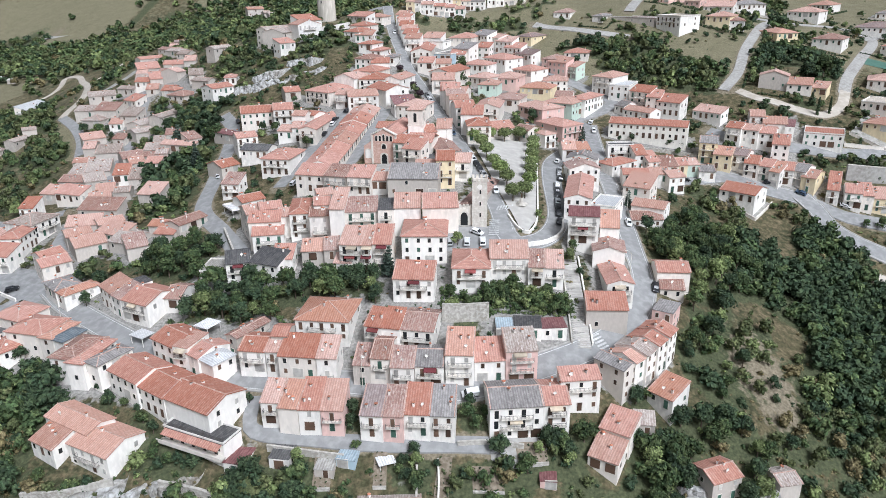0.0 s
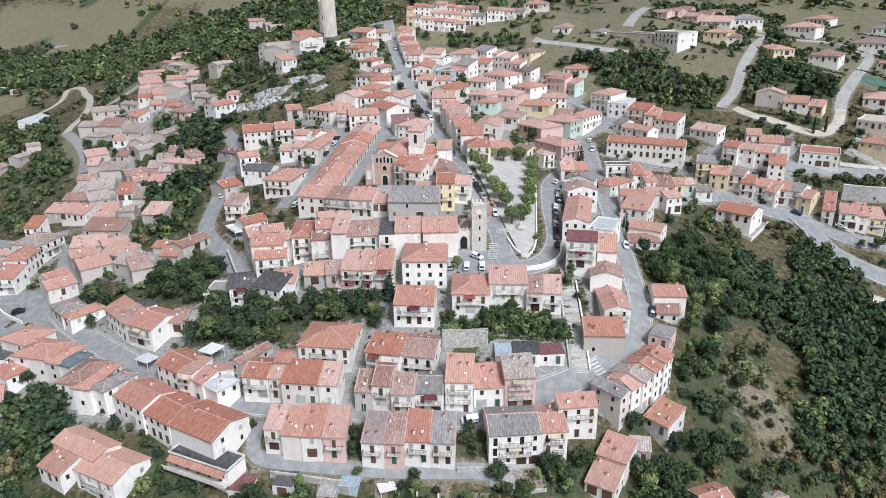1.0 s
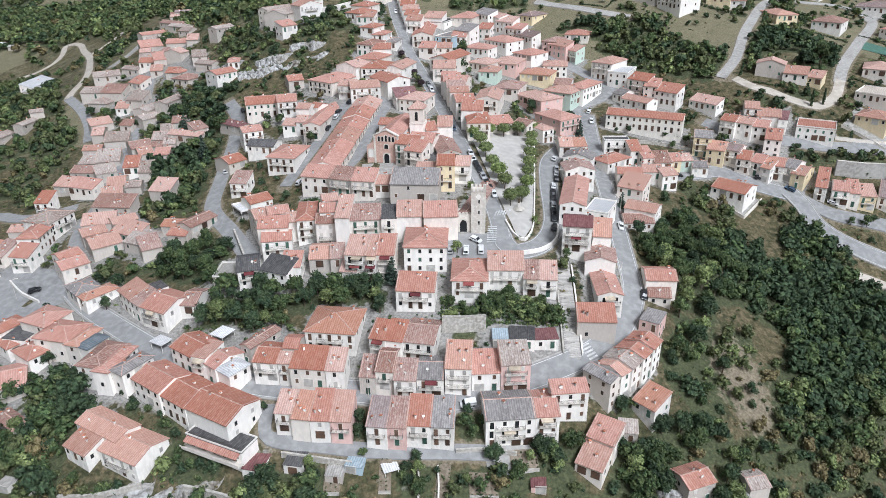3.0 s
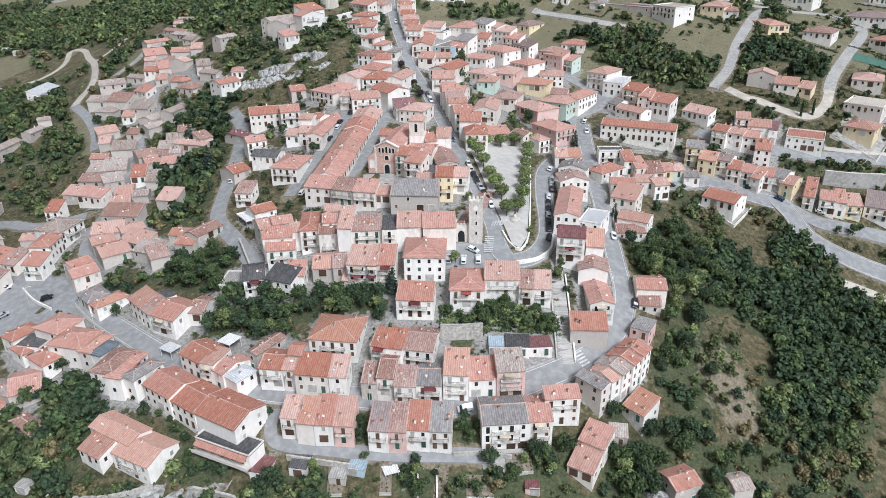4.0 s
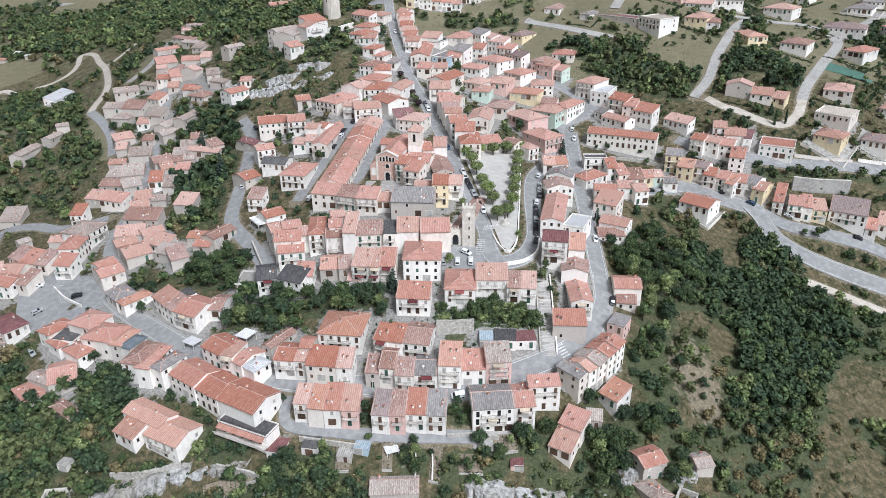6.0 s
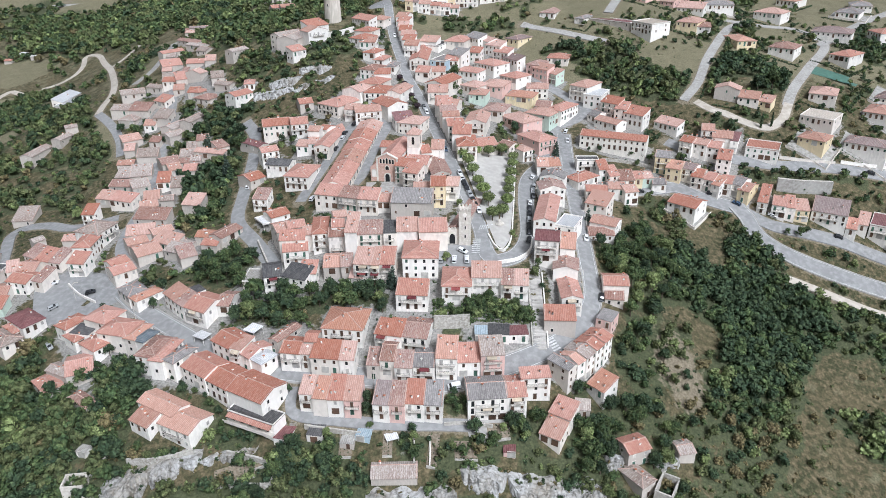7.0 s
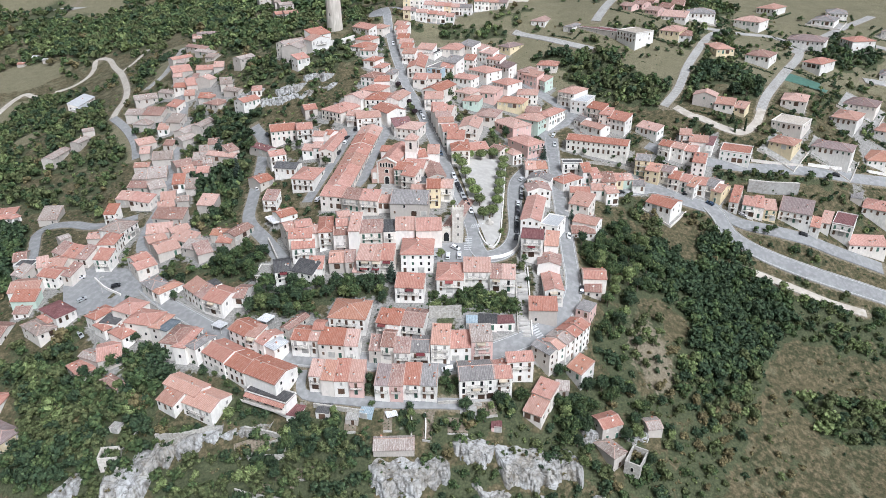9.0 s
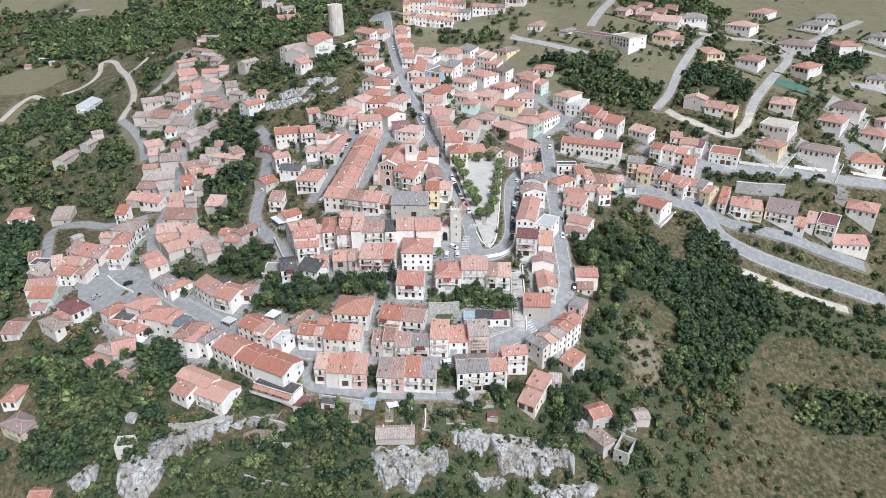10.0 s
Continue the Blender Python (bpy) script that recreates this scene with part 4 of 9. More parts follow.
road("asphalt", 5, "narrow street between stone houses", (-121.7, 201.0), (-127.5, 217.7), (-134.6, 233.7), (-136.7, 250.9), (-137.2, 270.1), (-139.6, 287.0), (-145.7, 314.6), (-149.6, 342.5), (-154.6, 371.0), (-160.2, 390.8), (-162.4, 419.8))
road("asphalt", 6, "road along the old quarter", (-62.0, 203.9), (-73.9, 222.4), (-85.0, 239.7), (-87.2, 260.3), (-89.2, 290.7), (-92.6, 313.9), (-101.8, 332.3))
road("asphalt", 5, "side street beside the long terrace", (-58.6, 245.0), (-55.0, 257.1), (-47.9, 281.6), (-44.5, 297.2), (-40.4, 305.4), (-34.1, 316.9))
road("asphalt", 5.5, "street beside the church", (-35.9, 251.0), (-32.5, 258.4), (-30.1, 273.5), (-27.1, 288.5), (-24.5, 303.7), (-28.4, 319.8))
road("asphalt", 6, "street past the school", (59.3, 293.7), (65.0, 312.9), (61.7, 322.7), (75.5, 332.8), (82.1, 343.0), (72.9, 357.1), (61.9, 372.2), (52.4, 389.3), (39.6, 402.3))
road("asphalt", 7.5, "wide road on the valley side", (60.5, 254.1), (74.7, 260.8), (94.1, 266.4), (104.6, 269.5), (113.3, 270.9), (124.1, 263.9), (142.6, 256.8))
road("asphalt", 6, "upper road past the villas", (116.8, 306.4), (129.7, 294.9), (144.6, 289.4), (164.8, 284.4), (193.9, 284.4), (220.7, 285.4), (252.7, 291.0))
road("concrete", 5.2, "concrete lane among villas", (184.9, 327.2), (195.4, 344.9), (214.4, 370.5), (240.5, 408.0), (232.6, 432.7), (209.6, 436.1), (186.5, 440.1))
road("dirt", 4.5, "pale dirt lane looping below the villas", (139.7, 336.3), (145.7, 327.5), (151.1, 323.4), (158.5, 315.4), (168.1, 310.0), (178.5, 316.4), (186.9, 329.9))
road("dirt", 4.5, "pale dirt track looping across the slope", (-318.0, 530.3), (-304.2, 534.1), (-296.2, 546.0), (-297.1, 563.9), (-304.3, 586.1), (-298.3, 587.6), (-286.9, 576.3), (-272.5, 550.3), (-255.3, 520.9), (-237.1, 483.7), (-216.2, 437.4), (-209.2, 415.2), (-208.5, 399.7), (-207.6, 388.6))
road("asphalt", 5, "worn lane beside the old quarter", (-207.6, 388.6), (-195.3, 373.6), (-186.1, 360.7), (-178.2, 346.6), (-172.3, 331.0))
road("dirt", 4, "pale track along the ridge", (-255.3, 520.9), (-250.6, 536.8), (-248.4, 555.1), (-248.0, 581.4))
road("concrete", 5, "pale lane climbing past the old quarter", (-196.3, 421.5), (-190.0, 441.2), (-192.9, 474.6), (-200.5, 519.0))
road("dirt", 5, "pale dirt track into the valley", (-348.8, 484.2), (-351.3, 505.0), (-351.4, 524.7), (-346.9, 536.2), (-334.6, 528.1), (-321.7, 522.0))
road("concrete", 6, "pale road crossing the far valley", (-494.6, 804.5), (-452.1, 795.2), (-406.2, 778.0), (-363.4, 764.0), (-334.3, 758.5))
road("asphalt", 6, "street in front of the upper terraces", (-29.5, 495.5), (-20.7, 485.1), (-6.4, 460.5), (4.2, 457.6), (15.4, 455.9))
road("asphalt", 3.4, "grey alley below the houses", (-46.3, 147.9), (-46.0, 140.2), (-40.3, 137.7), (-31.0, 136.5), (-21.7, 135.3), (-9.5, 134.6), (2.6, 134.6), (13.3, 134.5))
road("concrete", 5, "straight pale road on the far slope", (56.8, 443.7), (75.5, 428.8), (90.1, 416.6), (104.3, 405.5))
road("asphalt", 5.5, "ramp road round a stone bend", (-186.6, 229.6), (-193.2, 246.4), (-199.1, 261.8), (-194.8, 267.4), (-181.9, 265.0), (-168.3, 258.1), (-156.3, 258.4), (-146.2, 261.1))
road("concrete", 5, "pale lane across the dry field", (133.6, 338.2), (145.5, 353.0), (156.1, 374.1), (166.6, 392.3), (185.2, 422.7), (202.3, 440.9))
road("concrete", 5.5, "pale lane up to the villas", (235.2, 404.6), (253.5, 420.7), (275.3, 441.4), (315.8, 477.0), (331.2, 490.9))
road("concrete", 5, "pale lane between the villas", (275.3, 441.4), (290.3, 427.6), (311.2, 415.6))
road("concrete", 5, "pale lane beside the gardens", (268.2, 375.5), (279.3, 374.9), (290.4, 372.9))
road("concrete", 6, "pale road on the far hillside", (112.5, 442.1), (124.8, 470.6), (143.9, 516.1))
road("dirt", 3.5, "pale farm track below the valley road", (142.7, 223.6), (151.8, 221.4), (163.5, 217.8), (180.8, 212.4), (196.6, 209.6))
road("asphalt", 7.5, "valley road running on round the hill", (137.6, 259.9), (140.4, 253.1), (142.5, 243.9), (149.5, 236.7), (161.9, 230.7), (180.0, 225.4), (201.3, 221.2), (219.6, 217.8))
road("asphalt", 6, "street in front of the valley houses", (140.7, 256.4), (150.5, 249.7), (164.2, 247.1), (180.7, 243.9), (193.9, 239.7), (215.8, 234.9))

FOOTPRINTS = PLAN + [((TERRACE[0][0] + TERRACE[1][0]) / 2, (TERRACE[0][1] + TERRACE[1][1]) / 2, TERRACE_W, terrace_long, terrace_turn)]
PX, PY, PW, PD, PR = (np.array([p[i] for p in FOOTPRINTS]) for i in range(5))


def house_gap(x, y, skip=-1):
    """How far (x, y) lies outside the nearest house."""
    dx, dy = x - PX, y - PY
    u, v = dx * np.cos(PR) + dy * np.sin(PR), dy * np.cos(PR) - dx * np.sin(PR)
    gap = np.maximum(np.abs(u) - PW / 2, np.abs(v) - PD / 2)
    if skip >= 0:
        gap[skip] = 1e9
    return float(gap.min())


ROAD_POINTS = np.array([(x, y, w / 2) for _, w, _, pts in ROADS for x, y in pts])


def road_gap(x, y):
    return float((np.hypot(x - ROAD_POINTS[:, 0], y - ROAD_POINTS[:, 1]) - ROAD_POINTS[:, 2]).min())


def smooth_line(pts, step=2.0):
    """Points every step metres along a smooth curve through pts."""
    out = []
    p = [Vector(q).to_2d() for q in pts]
    p = [2 * p[0] - p[1], *p, 2 * p[-1] - p[-2]]
    for a, b, c, d in zip(p, p[1:], p[2:], p[3:]):
        count = max(1, int((c - b).length / step))
        for i in range(count):
            t = i / count
            out.append(0.5 * (2 * b + (c - a) * t + (2 * a - 5 * b + 4 * c - d) * t * t + (3 * b - a - 3 * c + d) * t**3))
    return out + [p[-2]]


# ---- the ground, one sheet to the horizon ----
def axis(inner_lo, inner_hi, step, outer_lo, outer_hi):
    mid = list(np.arange(inner_lo, inner_hi + step, step))
    lo, hi, s = [inner_lo], [mid[-1]], step
    while lo[-1] > outer_lo:
        s *= 1.22
        lo.append(lo[-1] - s)
    s = step
    while hi[-1] < outer_hi:
        s *= 1.22
        hi.append(hi[-1] + s)
    return np.array(lo[:0:-1] + mid + hi[1:])


gx, gy = axis(-300, 330, 2.5, -3000, 3000), axis(70, 520, 2.5, -1500, 3600)
GX, GY = np.meshgrid(gx, gy)
GZ = terrain(GX, GY)
near_house = np.full(GX.shape, 99.0)
for x, y, w, d, r, *_ in PLAN:
    i0, i1 = np.searchsorted(gx, (x - 32, x + 32))
    j0, j1 = np.searchsorted(gy, (y - 32, y + 32))
    dx, dy = GX[j0:j1, i0:i1] - x, GY[j0:j1, i0:i1] - y
    u, v = dx * math.cos(r) + dy * math.sin(r), dy * math.cos(r) - dx * math.sin(r)
    near_house[j0:j1, i0:i1] = np.minimum(near_house[j0:j1, i0:i1], np.hypot(np.maximum(np.abs(u) - w / 2, 0), np.maximum(np.abs(v) - d / 2, 0)))
near_road = np.full(GX.shape, 99.0)
for _, w, _, pts in ROADS:
    for q in smooth_line(pts, 3.0):
        i0, i1 = np.searchsorted(gx, (q.x - 20, q.x + 20))
        j0, j1 = np.searchsorted(gy, (q.y - 20, q.y + 20))
        near_road[j0:j1, i0:i1] = np.minimum(near_road[j0:j1, i0:i1], np.hypot(GX[j0:j1, i0:i1] - q.x, GY[j0:j1, i0:i1] - q.y) - w / 2)
crowd = np.zeros(GX.shape)
for x, y, w, d, *_ in PLAN:
    i0, i1 = np.searchsorted(gx, (x - 60, x + 60))
    j0, j1 = np.searchsorted(gy, (y - 60, y + 60))
    crowd[j0:j1, i0:i1] += w * d * np.exp(-((GX[j0:j1, i0:i1] - x) ** 2 + (GY[j0:j1, i0:i1] - y) ** 2) / (2 * 18.0**2))
paved = np.clip(1 - (near_house - 0.2) / 3.0, 0, 1) * np.clip((crowd - 260) / 380, 0.0, 1)
paved = np.maximum(paved, np.clip(1 - (near_house - 1.0) / 7.0, 0, 1) * np.clip((crowd - 420) / 300, 0, 1) * np.clip((GY - 146) / 10, 0, 1))
fields = np.clip((GY - 330) / 60, 0, 1) * np.clip((GX + 40) / 60, 0.35, 1)
fields = np.maximum(fields, 0.3 * np.clip((-105 - GX) / 20, 0, 1) * np.clip((GY - 225) / 30, 0, 1))
paved *= np.where(GY < 150, 0.55, 1.0)
worn = np.clip(1 - near_road / 4, 0, 1)
# bare soil on the steep slope east of the town, and thin tan grass below it
worn = np.maximum(worn, 0.98 * np.exp(-(((GX - 85) / 14) ** 2 + ((GY - 163) / 26) ** 2)))
worn = np.maximum(worn, 0.58 * np.exp(-(((GX - 82) / 9) ** 2 + ((GY - 112) / 14) ** 2)))
fields = np.maximum(fields, 0.28 * np.clip((GX - 96) / 14, 0, 1) * np.clip((200 - GY) / 20, 0, 1))
# fields and meadows of dry grass
DRY = [[(119, 393), (156, 387), (145, 359), (122, 362)], [(50, 426), (68, 433), (89, 404), (73, 395), (52, 404)], [(77, 463), (116, 523), (131, 517), (98, 449)],
       [(-195, 435), (-222, 543), (-204, 535), (-191, 468), (-196, 422)], [(-210, 380), (-192, 368), (-180, 347), (-173, 328), (-191, 334)],
       [(-350, 487), (-341, 526), (-312, 496), (-262, 390), (-283, 368)], [(-397, 578), (-378, 605), (-324, 582), (-344, 549), (-383, 551)], [(-520, 800), (-340, 765), (-330, 850), (-520, 900)], [(-330, 850), (-200, 830), (-180, 960), (-420, 960)]]
for outline in DRY:
    within = np.zeros(GX.shape, bool)
    for (x1, y1), (x2, y2) in zip(outline, outline[1:] + outline[:1]):
        within ^= ((y1 > GY) != (y2 > GY)) & (GX < (x2 - x1) * (GY - y1) / (y2 - y1 + 1e-9) + x1)
    fields = np.where(within, 1.0, fields)
rough = np.clip((np.minimum(near_house, near_road) - 4) / 10, 0, 1)
lump = np.array([noise.fractal((x * 0.06, y * 0.06, 3.1), 1.0, 2.0, 4) for x, y in zip(GX.ravel(), GY.ravel())]).reshape(GX.shape)
GZ = GZ + lump * 1.1 * rough
me = bpy.data.meshes.new("ground")
nx, ny = len(gx), len(gy)
idx = np.arange(nx * ny).reshape(ny, nx)
quads = np.stack([idx[:-1, :-1], idx[:-1, 1:], idx[1:, 1:], idx[1:, :-1]], -1).reshape(-1, 4)
me.from_pydata(np.stack([GX, GY, GZ], -1).reshape(-1, 3).tolist(), [], quads.tolist())
for nm, values in (("paved", paved), ("worn", worn), ("lush", paved * 0), ("field", fields)):
    at = me.attributes.new(nm, "FLOAT", "POINT")
    at.data.foreach_set("value", values.ravel().astype(np.float32))
me.polygons.foreach_set("use_smooth", [True] * len(me.polygons))
ground = tagged(new("ground", me), "grassy hillside with dry patches and paved yards", "ground", kind="structure")


def ground_shader():
    m = shader("hillside", (0.094, 0.084, 0.045), 1.0, (0.050, 0.055, 0.027), (0.175, 0.140, 0.084), 0.5, 0.03, 0.0, 0.7, patch=0.5)
    n, l = m.node_tree.nodes, m.node_tree.links
    bsdf = n["Principled BSDF"]

    def layer(attribute, colour, second, scale, gain):
        at, tex, ramp, two, mix, cut = (n.new(k) for k in ("ShaderNodeAttribute", "ShaderNodeTexNoise", "ShaderNodeMapRange", "ShaderNodeMix", "ShaderNodeMix", "ShaderNodeMath"))
        two.data_type = mix.data_type = "RGBA"
        at.attribute_name = attribute
        tex.inputs["Scale"].default_value, tex.inputs["Detail"].default_value = scale, 5
        two.inputs["A"].default_value, two.inputs["B"].default_value = (*colour, 1), (*second, 1)
        geo = n.new("ShaderNodeNewGeometry")
        l.new(geo.outputs["Position"], tex.inputs["Vector"])
        l.new(tex.outputs["Fac"], two.inputs["Factor"])
        cut.operation = "ADD"
        l.new(at.outputs["Fac"], cut.inputs[0])
        l.new(tex.outputs["Fac"], cut.inputs[1])
        ramp.inputs["From Min"].default_value, ramp.inputs["From Max"].default_value = gain, gain + 0.15
        l.new(cut.outputs["Value"], ramp.inputs["Value"])
        l.new(ramp.outputs["Result"], mix.inputs["Factor"])
        l.new(bsdf.inputs["Base Color"].links[0].from_socket, mix.inputs["A"])
        l.new(two.outputs["Result"], mix.inputs["B"])
        l.new(mix.outputs["Result"], bsdf.inputs["Base Color"])

    layer("field", (0.245, 0.218, 0.142), (0.135, 0.128, 0.074), 0.16, 0.85)
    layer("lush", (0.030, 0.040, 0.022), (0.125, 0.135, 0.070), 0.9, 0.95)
    layer("worn", (0.275, 0.235, 0.172), (0.175, 0.148, 0.10), 0.45, 1.15)
    layer("paved", (0.33, 0.318, 0.30), (0.24, 0.228, 0.205), 0.5, 1.05)
    speck, spread, shade, place = n.new("ShaderNodeTexNoise"), n.new("ShaderNodeMapRange"), n.new("ShaderNodeHueSaturation"), n.new("ShaderNodeNewGeometry")
    speck.inputs["Scale"].default_value, speck.inputs["Detail"].default_value = 1.4, 6
    spread.inputs["From Min"].default_value, spread.inputs["From Max"].default_value = 0.32, 0.68
    spread.inputs["To Min"].default_value, spread.inputs["To Max"].default_value = 0.66, 1.3
    l.new(place.outputs["Position"], speck.inputs["Vector"])
    l.new(speck.outputs["Fac"], spread.inputs["Value"])
    l.new(spread.outputs["Result"], shade.inputs["Value"])
    l.new(bsdf.inputs["Base Color"].links[0].from_socket, shade.inputs["Color"])
    l.new(shade.outputs["Color"], bsdf.inputs["Base Color"])
    return m


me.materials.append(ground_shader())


def ribbon(name, pts, width, material, lift, label, category, side=0.0):
    """A strip that follows the hill along a smooth line."""
    line = smooth_line(pts)
    rows = []
    for i, q in enumerate(line):
        along = (line[min(i + 1, len(line) - 1)] - line[max(i - 1, 0)]).normalized()
        across = Vector((along.y, -along.x))
        row = []
        for k in range(5):
            p = q + across * (side + width * (k / 4 - 0.5))
            row.append((p.x, p.y, height(p.x, p.y) + lift))
        rows.append(row)
    verts = [v for r in rows for v in r]
    low = [(x, y, z - 0.5) for r in rows for x, y, z in (r[0], r[4])]
    faces = [(i * 5 + k, i * 5 + k + 1, i * 5 + k + 6, i * 5 + k + 5) for i in range(len(rows) - 1) for k in range(4)]
    nv = len(verts)
    for i in range(len(rows) - 1):
        faces.append((i * 5, i * 5 + 5, nv + i * 2 + 2, nv + i * 2))
        faces.append((i * 5 + 4, nv + i * 2 + 1, nv + i * 2 + 3, i * 5 + 9))
    mesh = bpy.data.meshes.new(name)
    mesh.from_pydata(verts + low, [], faces)
    mesh.materials.append(material)
    return tagged(new(name, mesh), label, category, kind="structure")


SURFACE = {"asphalt": ASPHALT, "concrete": CONCRETE, "dirt": DIRT}
for number, (surface, width, label, pts) in enumerate(ROADS):
    ribbon("road_%d" % (number + 1), pts, width, SURFACE[surface], 0.14 + 0.012 * number, label, "road")
    if label.startswith(("curving lower", "valley road")):
        for side in (-1, 1):
            ribbon("kerb_%d_%s" % (number + 1, "east" if side > 0 else "west"), pts, 0.4, CONCRETE, 0.26 + 0.012 * number, "pale concrete kerb along the road", "kerb", side * (width / 2 + 0.15))


# painted edge and centre lines
for number, (surface, width, label, pts) in enumerate(ROADS):
    if label.startswith(("curving lower", "valley road", "wide road", "main street", "street with a sharp")):
        for k, side in enumerate((-1, 1)):
            ribbon("edge_line_%d_%d" % (number + 1, k + 1), pts, 0.16, WHITE_LINE, 0.155 + 0.012 * number, "thin white painted edge line of the road", "road marking", side * (width / 2 - 0.4))

OPEN = []


def patch(name, corners, material, lift, label, category, step=2.0):
    """A level-edged paved area draped over the hill, cut to a convex outline."""
    bm = bmesh.new()
    OPEN.append(corners)
    xs, ys = [c[0] for c in corners], [c[1] for c in corners]
    n1, n2 = int((max(xs) - min(xs)) / step) + 2, int((max(ys) - min(ys)) / step) + 2
    grid = [[bm.verts.new((min(xs) + i * step, min(ys) + j * step, 0)) for i in range(n1)] for j in range(n2)]
    for j in range(n2 - 1):
        for i in range(n1 - 1):
            bm.faces.new((grid[j][i], grid[j][i + 1], grid[j + 1][i + 1], grid[j + 1][i]))
    for a, b in zip(corners, corners[1:] + corners[:1]):
        edge = Vector((b[0] - a[0], b[1] - a[1], 0))
        bmesh.ops.bisect_plane(bm, geom=bm.verts[:] + bm.edges[:] + bm.faces[:], plane_co=(*a, 0), plane_no=(edge.y, -edge.x, 0), clear_outer=True)
    for v in bm.verts:
        v.co.z = height(v.co.x, v.co.y) + lift
    mesh = bpy.data.meshes.new(name)
    bm.to_mesh(mesh)
    mesh.materials.append(material)
    return tagged(new(name, mesh), label, category, kind="structure")


# ---- parts ----
def mesh_of(name, bm, *materials):
    bmesh.ops.recalc_face_normals(bm, faces=bm.faces[:])
    mesh = bpy.data.meshes.new(name)
    bm.to_mesh(mesh)
    bm.free()
    for m in materials:
        mesh.materials.append(m)
    return mesh


def child(name, mesh, parent, at=None, label=""):
    ob = new(name, mesh)
    ob.parent = parent
    if at is not None:
        ob.matrix_local = at
    return tagged(ob, label) if label else ob


def part(name, bm, material, parent, label=""):
    return child(name, mesh_of(name, bm, material), parent, None, label)


def add_box(bm, lo, hi, material=0):
    v = [bm.verts.new((x, y, z)) for z in (lo[2], hi[2]) for y in (lo[1], hi[1]) for x in (lo[0], hi[0])]
    for f in ((0, 1, 3, 2), (4, 5, 7, 6), (0, 1, 5, 4), (2, 3, 7, 6), (0, 2, 6, 4), (1, 3, 7, 5)):
        bm.faces.new([v[i] for i in f]).material_index = material


def add_prism(bm, profile, start, end, axis_name):
    """Extrudes a closed (q, z) outline along x or y."""
    place = (lambda t, q, z: (t, q, z)) if axis_name == "x" else (lambda t, q, z: (q, t, z))
    a = [bm.verts.new(place(start, q, z)) for q, z in profile]
    b = [bm.verts.new(place(end, q, z)) for q, z in profile]
    n = len(profile)
    bm.faces.new(a), bm.faces.new(b[::-1])
    for i in range(n):
        bm.faces.new((a[i], a[(i + 1) % n], b[(i + 1) % n], b[i]))


def opening_mesh(name, w, h, columns, rows, material, sill=True, surround=0.12):
    """A window or door in one piece, facing -y, its foot at z = 0: a stone surround, with panes or boards set back in it."""
    bm = bmesh.new()
    xs = [-w / 2 - surround] + [-w / 2 + w * k / columns for k in range(columns + 1)] + [w / 2 + surround]
    zs = [-0.1 if sill else 0.0] + ([0.0] if sill else []) + [h * k / rows for k in range(1 if sill else 1, rows + 1)] + [h + surround]
    if not sill:
        zs = [0.0] + [h * k / rows for k in range(1, rows + 1)] + [h + surround]
    front = [[bm.verts.new((x, -0.09, z)) for x in xs] for z in zs]
    panes = []
    for j in range(len(zs) - 1):
        for i in range(len(xs) - 1):
            f = bm.faces.new((front[j][i], front[j][i + 1], front[j + 1][i + 1], front[j + 1][i]))
            if 0 < i < len(xs) - 2 and (j > 0 or not sill) and j < len(zs) - 2:
                panes.append(f)
    edge = [front[0][i] for i in range(len(xs))] + [front[j][-1] for j in range(1, len(zs))] + [front[-1][i] for i in range(len(xs) - 2, -1, -1)] + [front[j][0] for j in range(len(zs) - 2, 0, -1)]
    back = [bm.verts.new((v.co.x, 0.1, v.co.z)) for v in edge]
    for k in range(len(edge)):
        n = (k + 1) % len(edge)
        bm.faces.new((edge[k], edge[n], back[n], back[k]))
    bmesh.ops.inset_individual(bm, faces=panes, thickness=0.035, depth=-0.05)
    for f in panes:
        f.material_index = 1
    bmesh.ops.recalc_face_normals(bm, faces=bm.faces[:])
    mesh = bpy.data.meshes.new(name)
    bm.to_mesh(mesh)
    bm.free()
    mesh.materials.append(TRIM)
    mesh.materials.append(material)
    return mesh


WINDOWS = [opening_mesh("window", 0.82, 1.22, 2, 1, m, True, 0.08) for m in (GLASS, SHUTTER["brown"], SHUTTER["green"], SHUTTER["grey"], GLASS, SHUTTER["brown"])]
FRENCH = [opening_mesh("window", 0.95, 2.05, 2, 1, m, False, 0.08) for m in (GLASS, SHUTTER["brown"], SHUTTER["grey"], SHUTTER["green"])]
DOORS = [opening_mesh("door", 1.1, 2.2, 1, 3, SHUTTER["brown"], False, 0.15), opening_mesh("door", 2.3, 2.3, 2, 2, SHUTTER["brown"], False, 0.15), opening_mesh("door", 2.4, 2.3, 1, 4, SHUTTER["grey"], False, 0.15), opening_mesh("door", 1.1, 2.2, 1, 3, SHUTTER["green"], False, 0.15)]


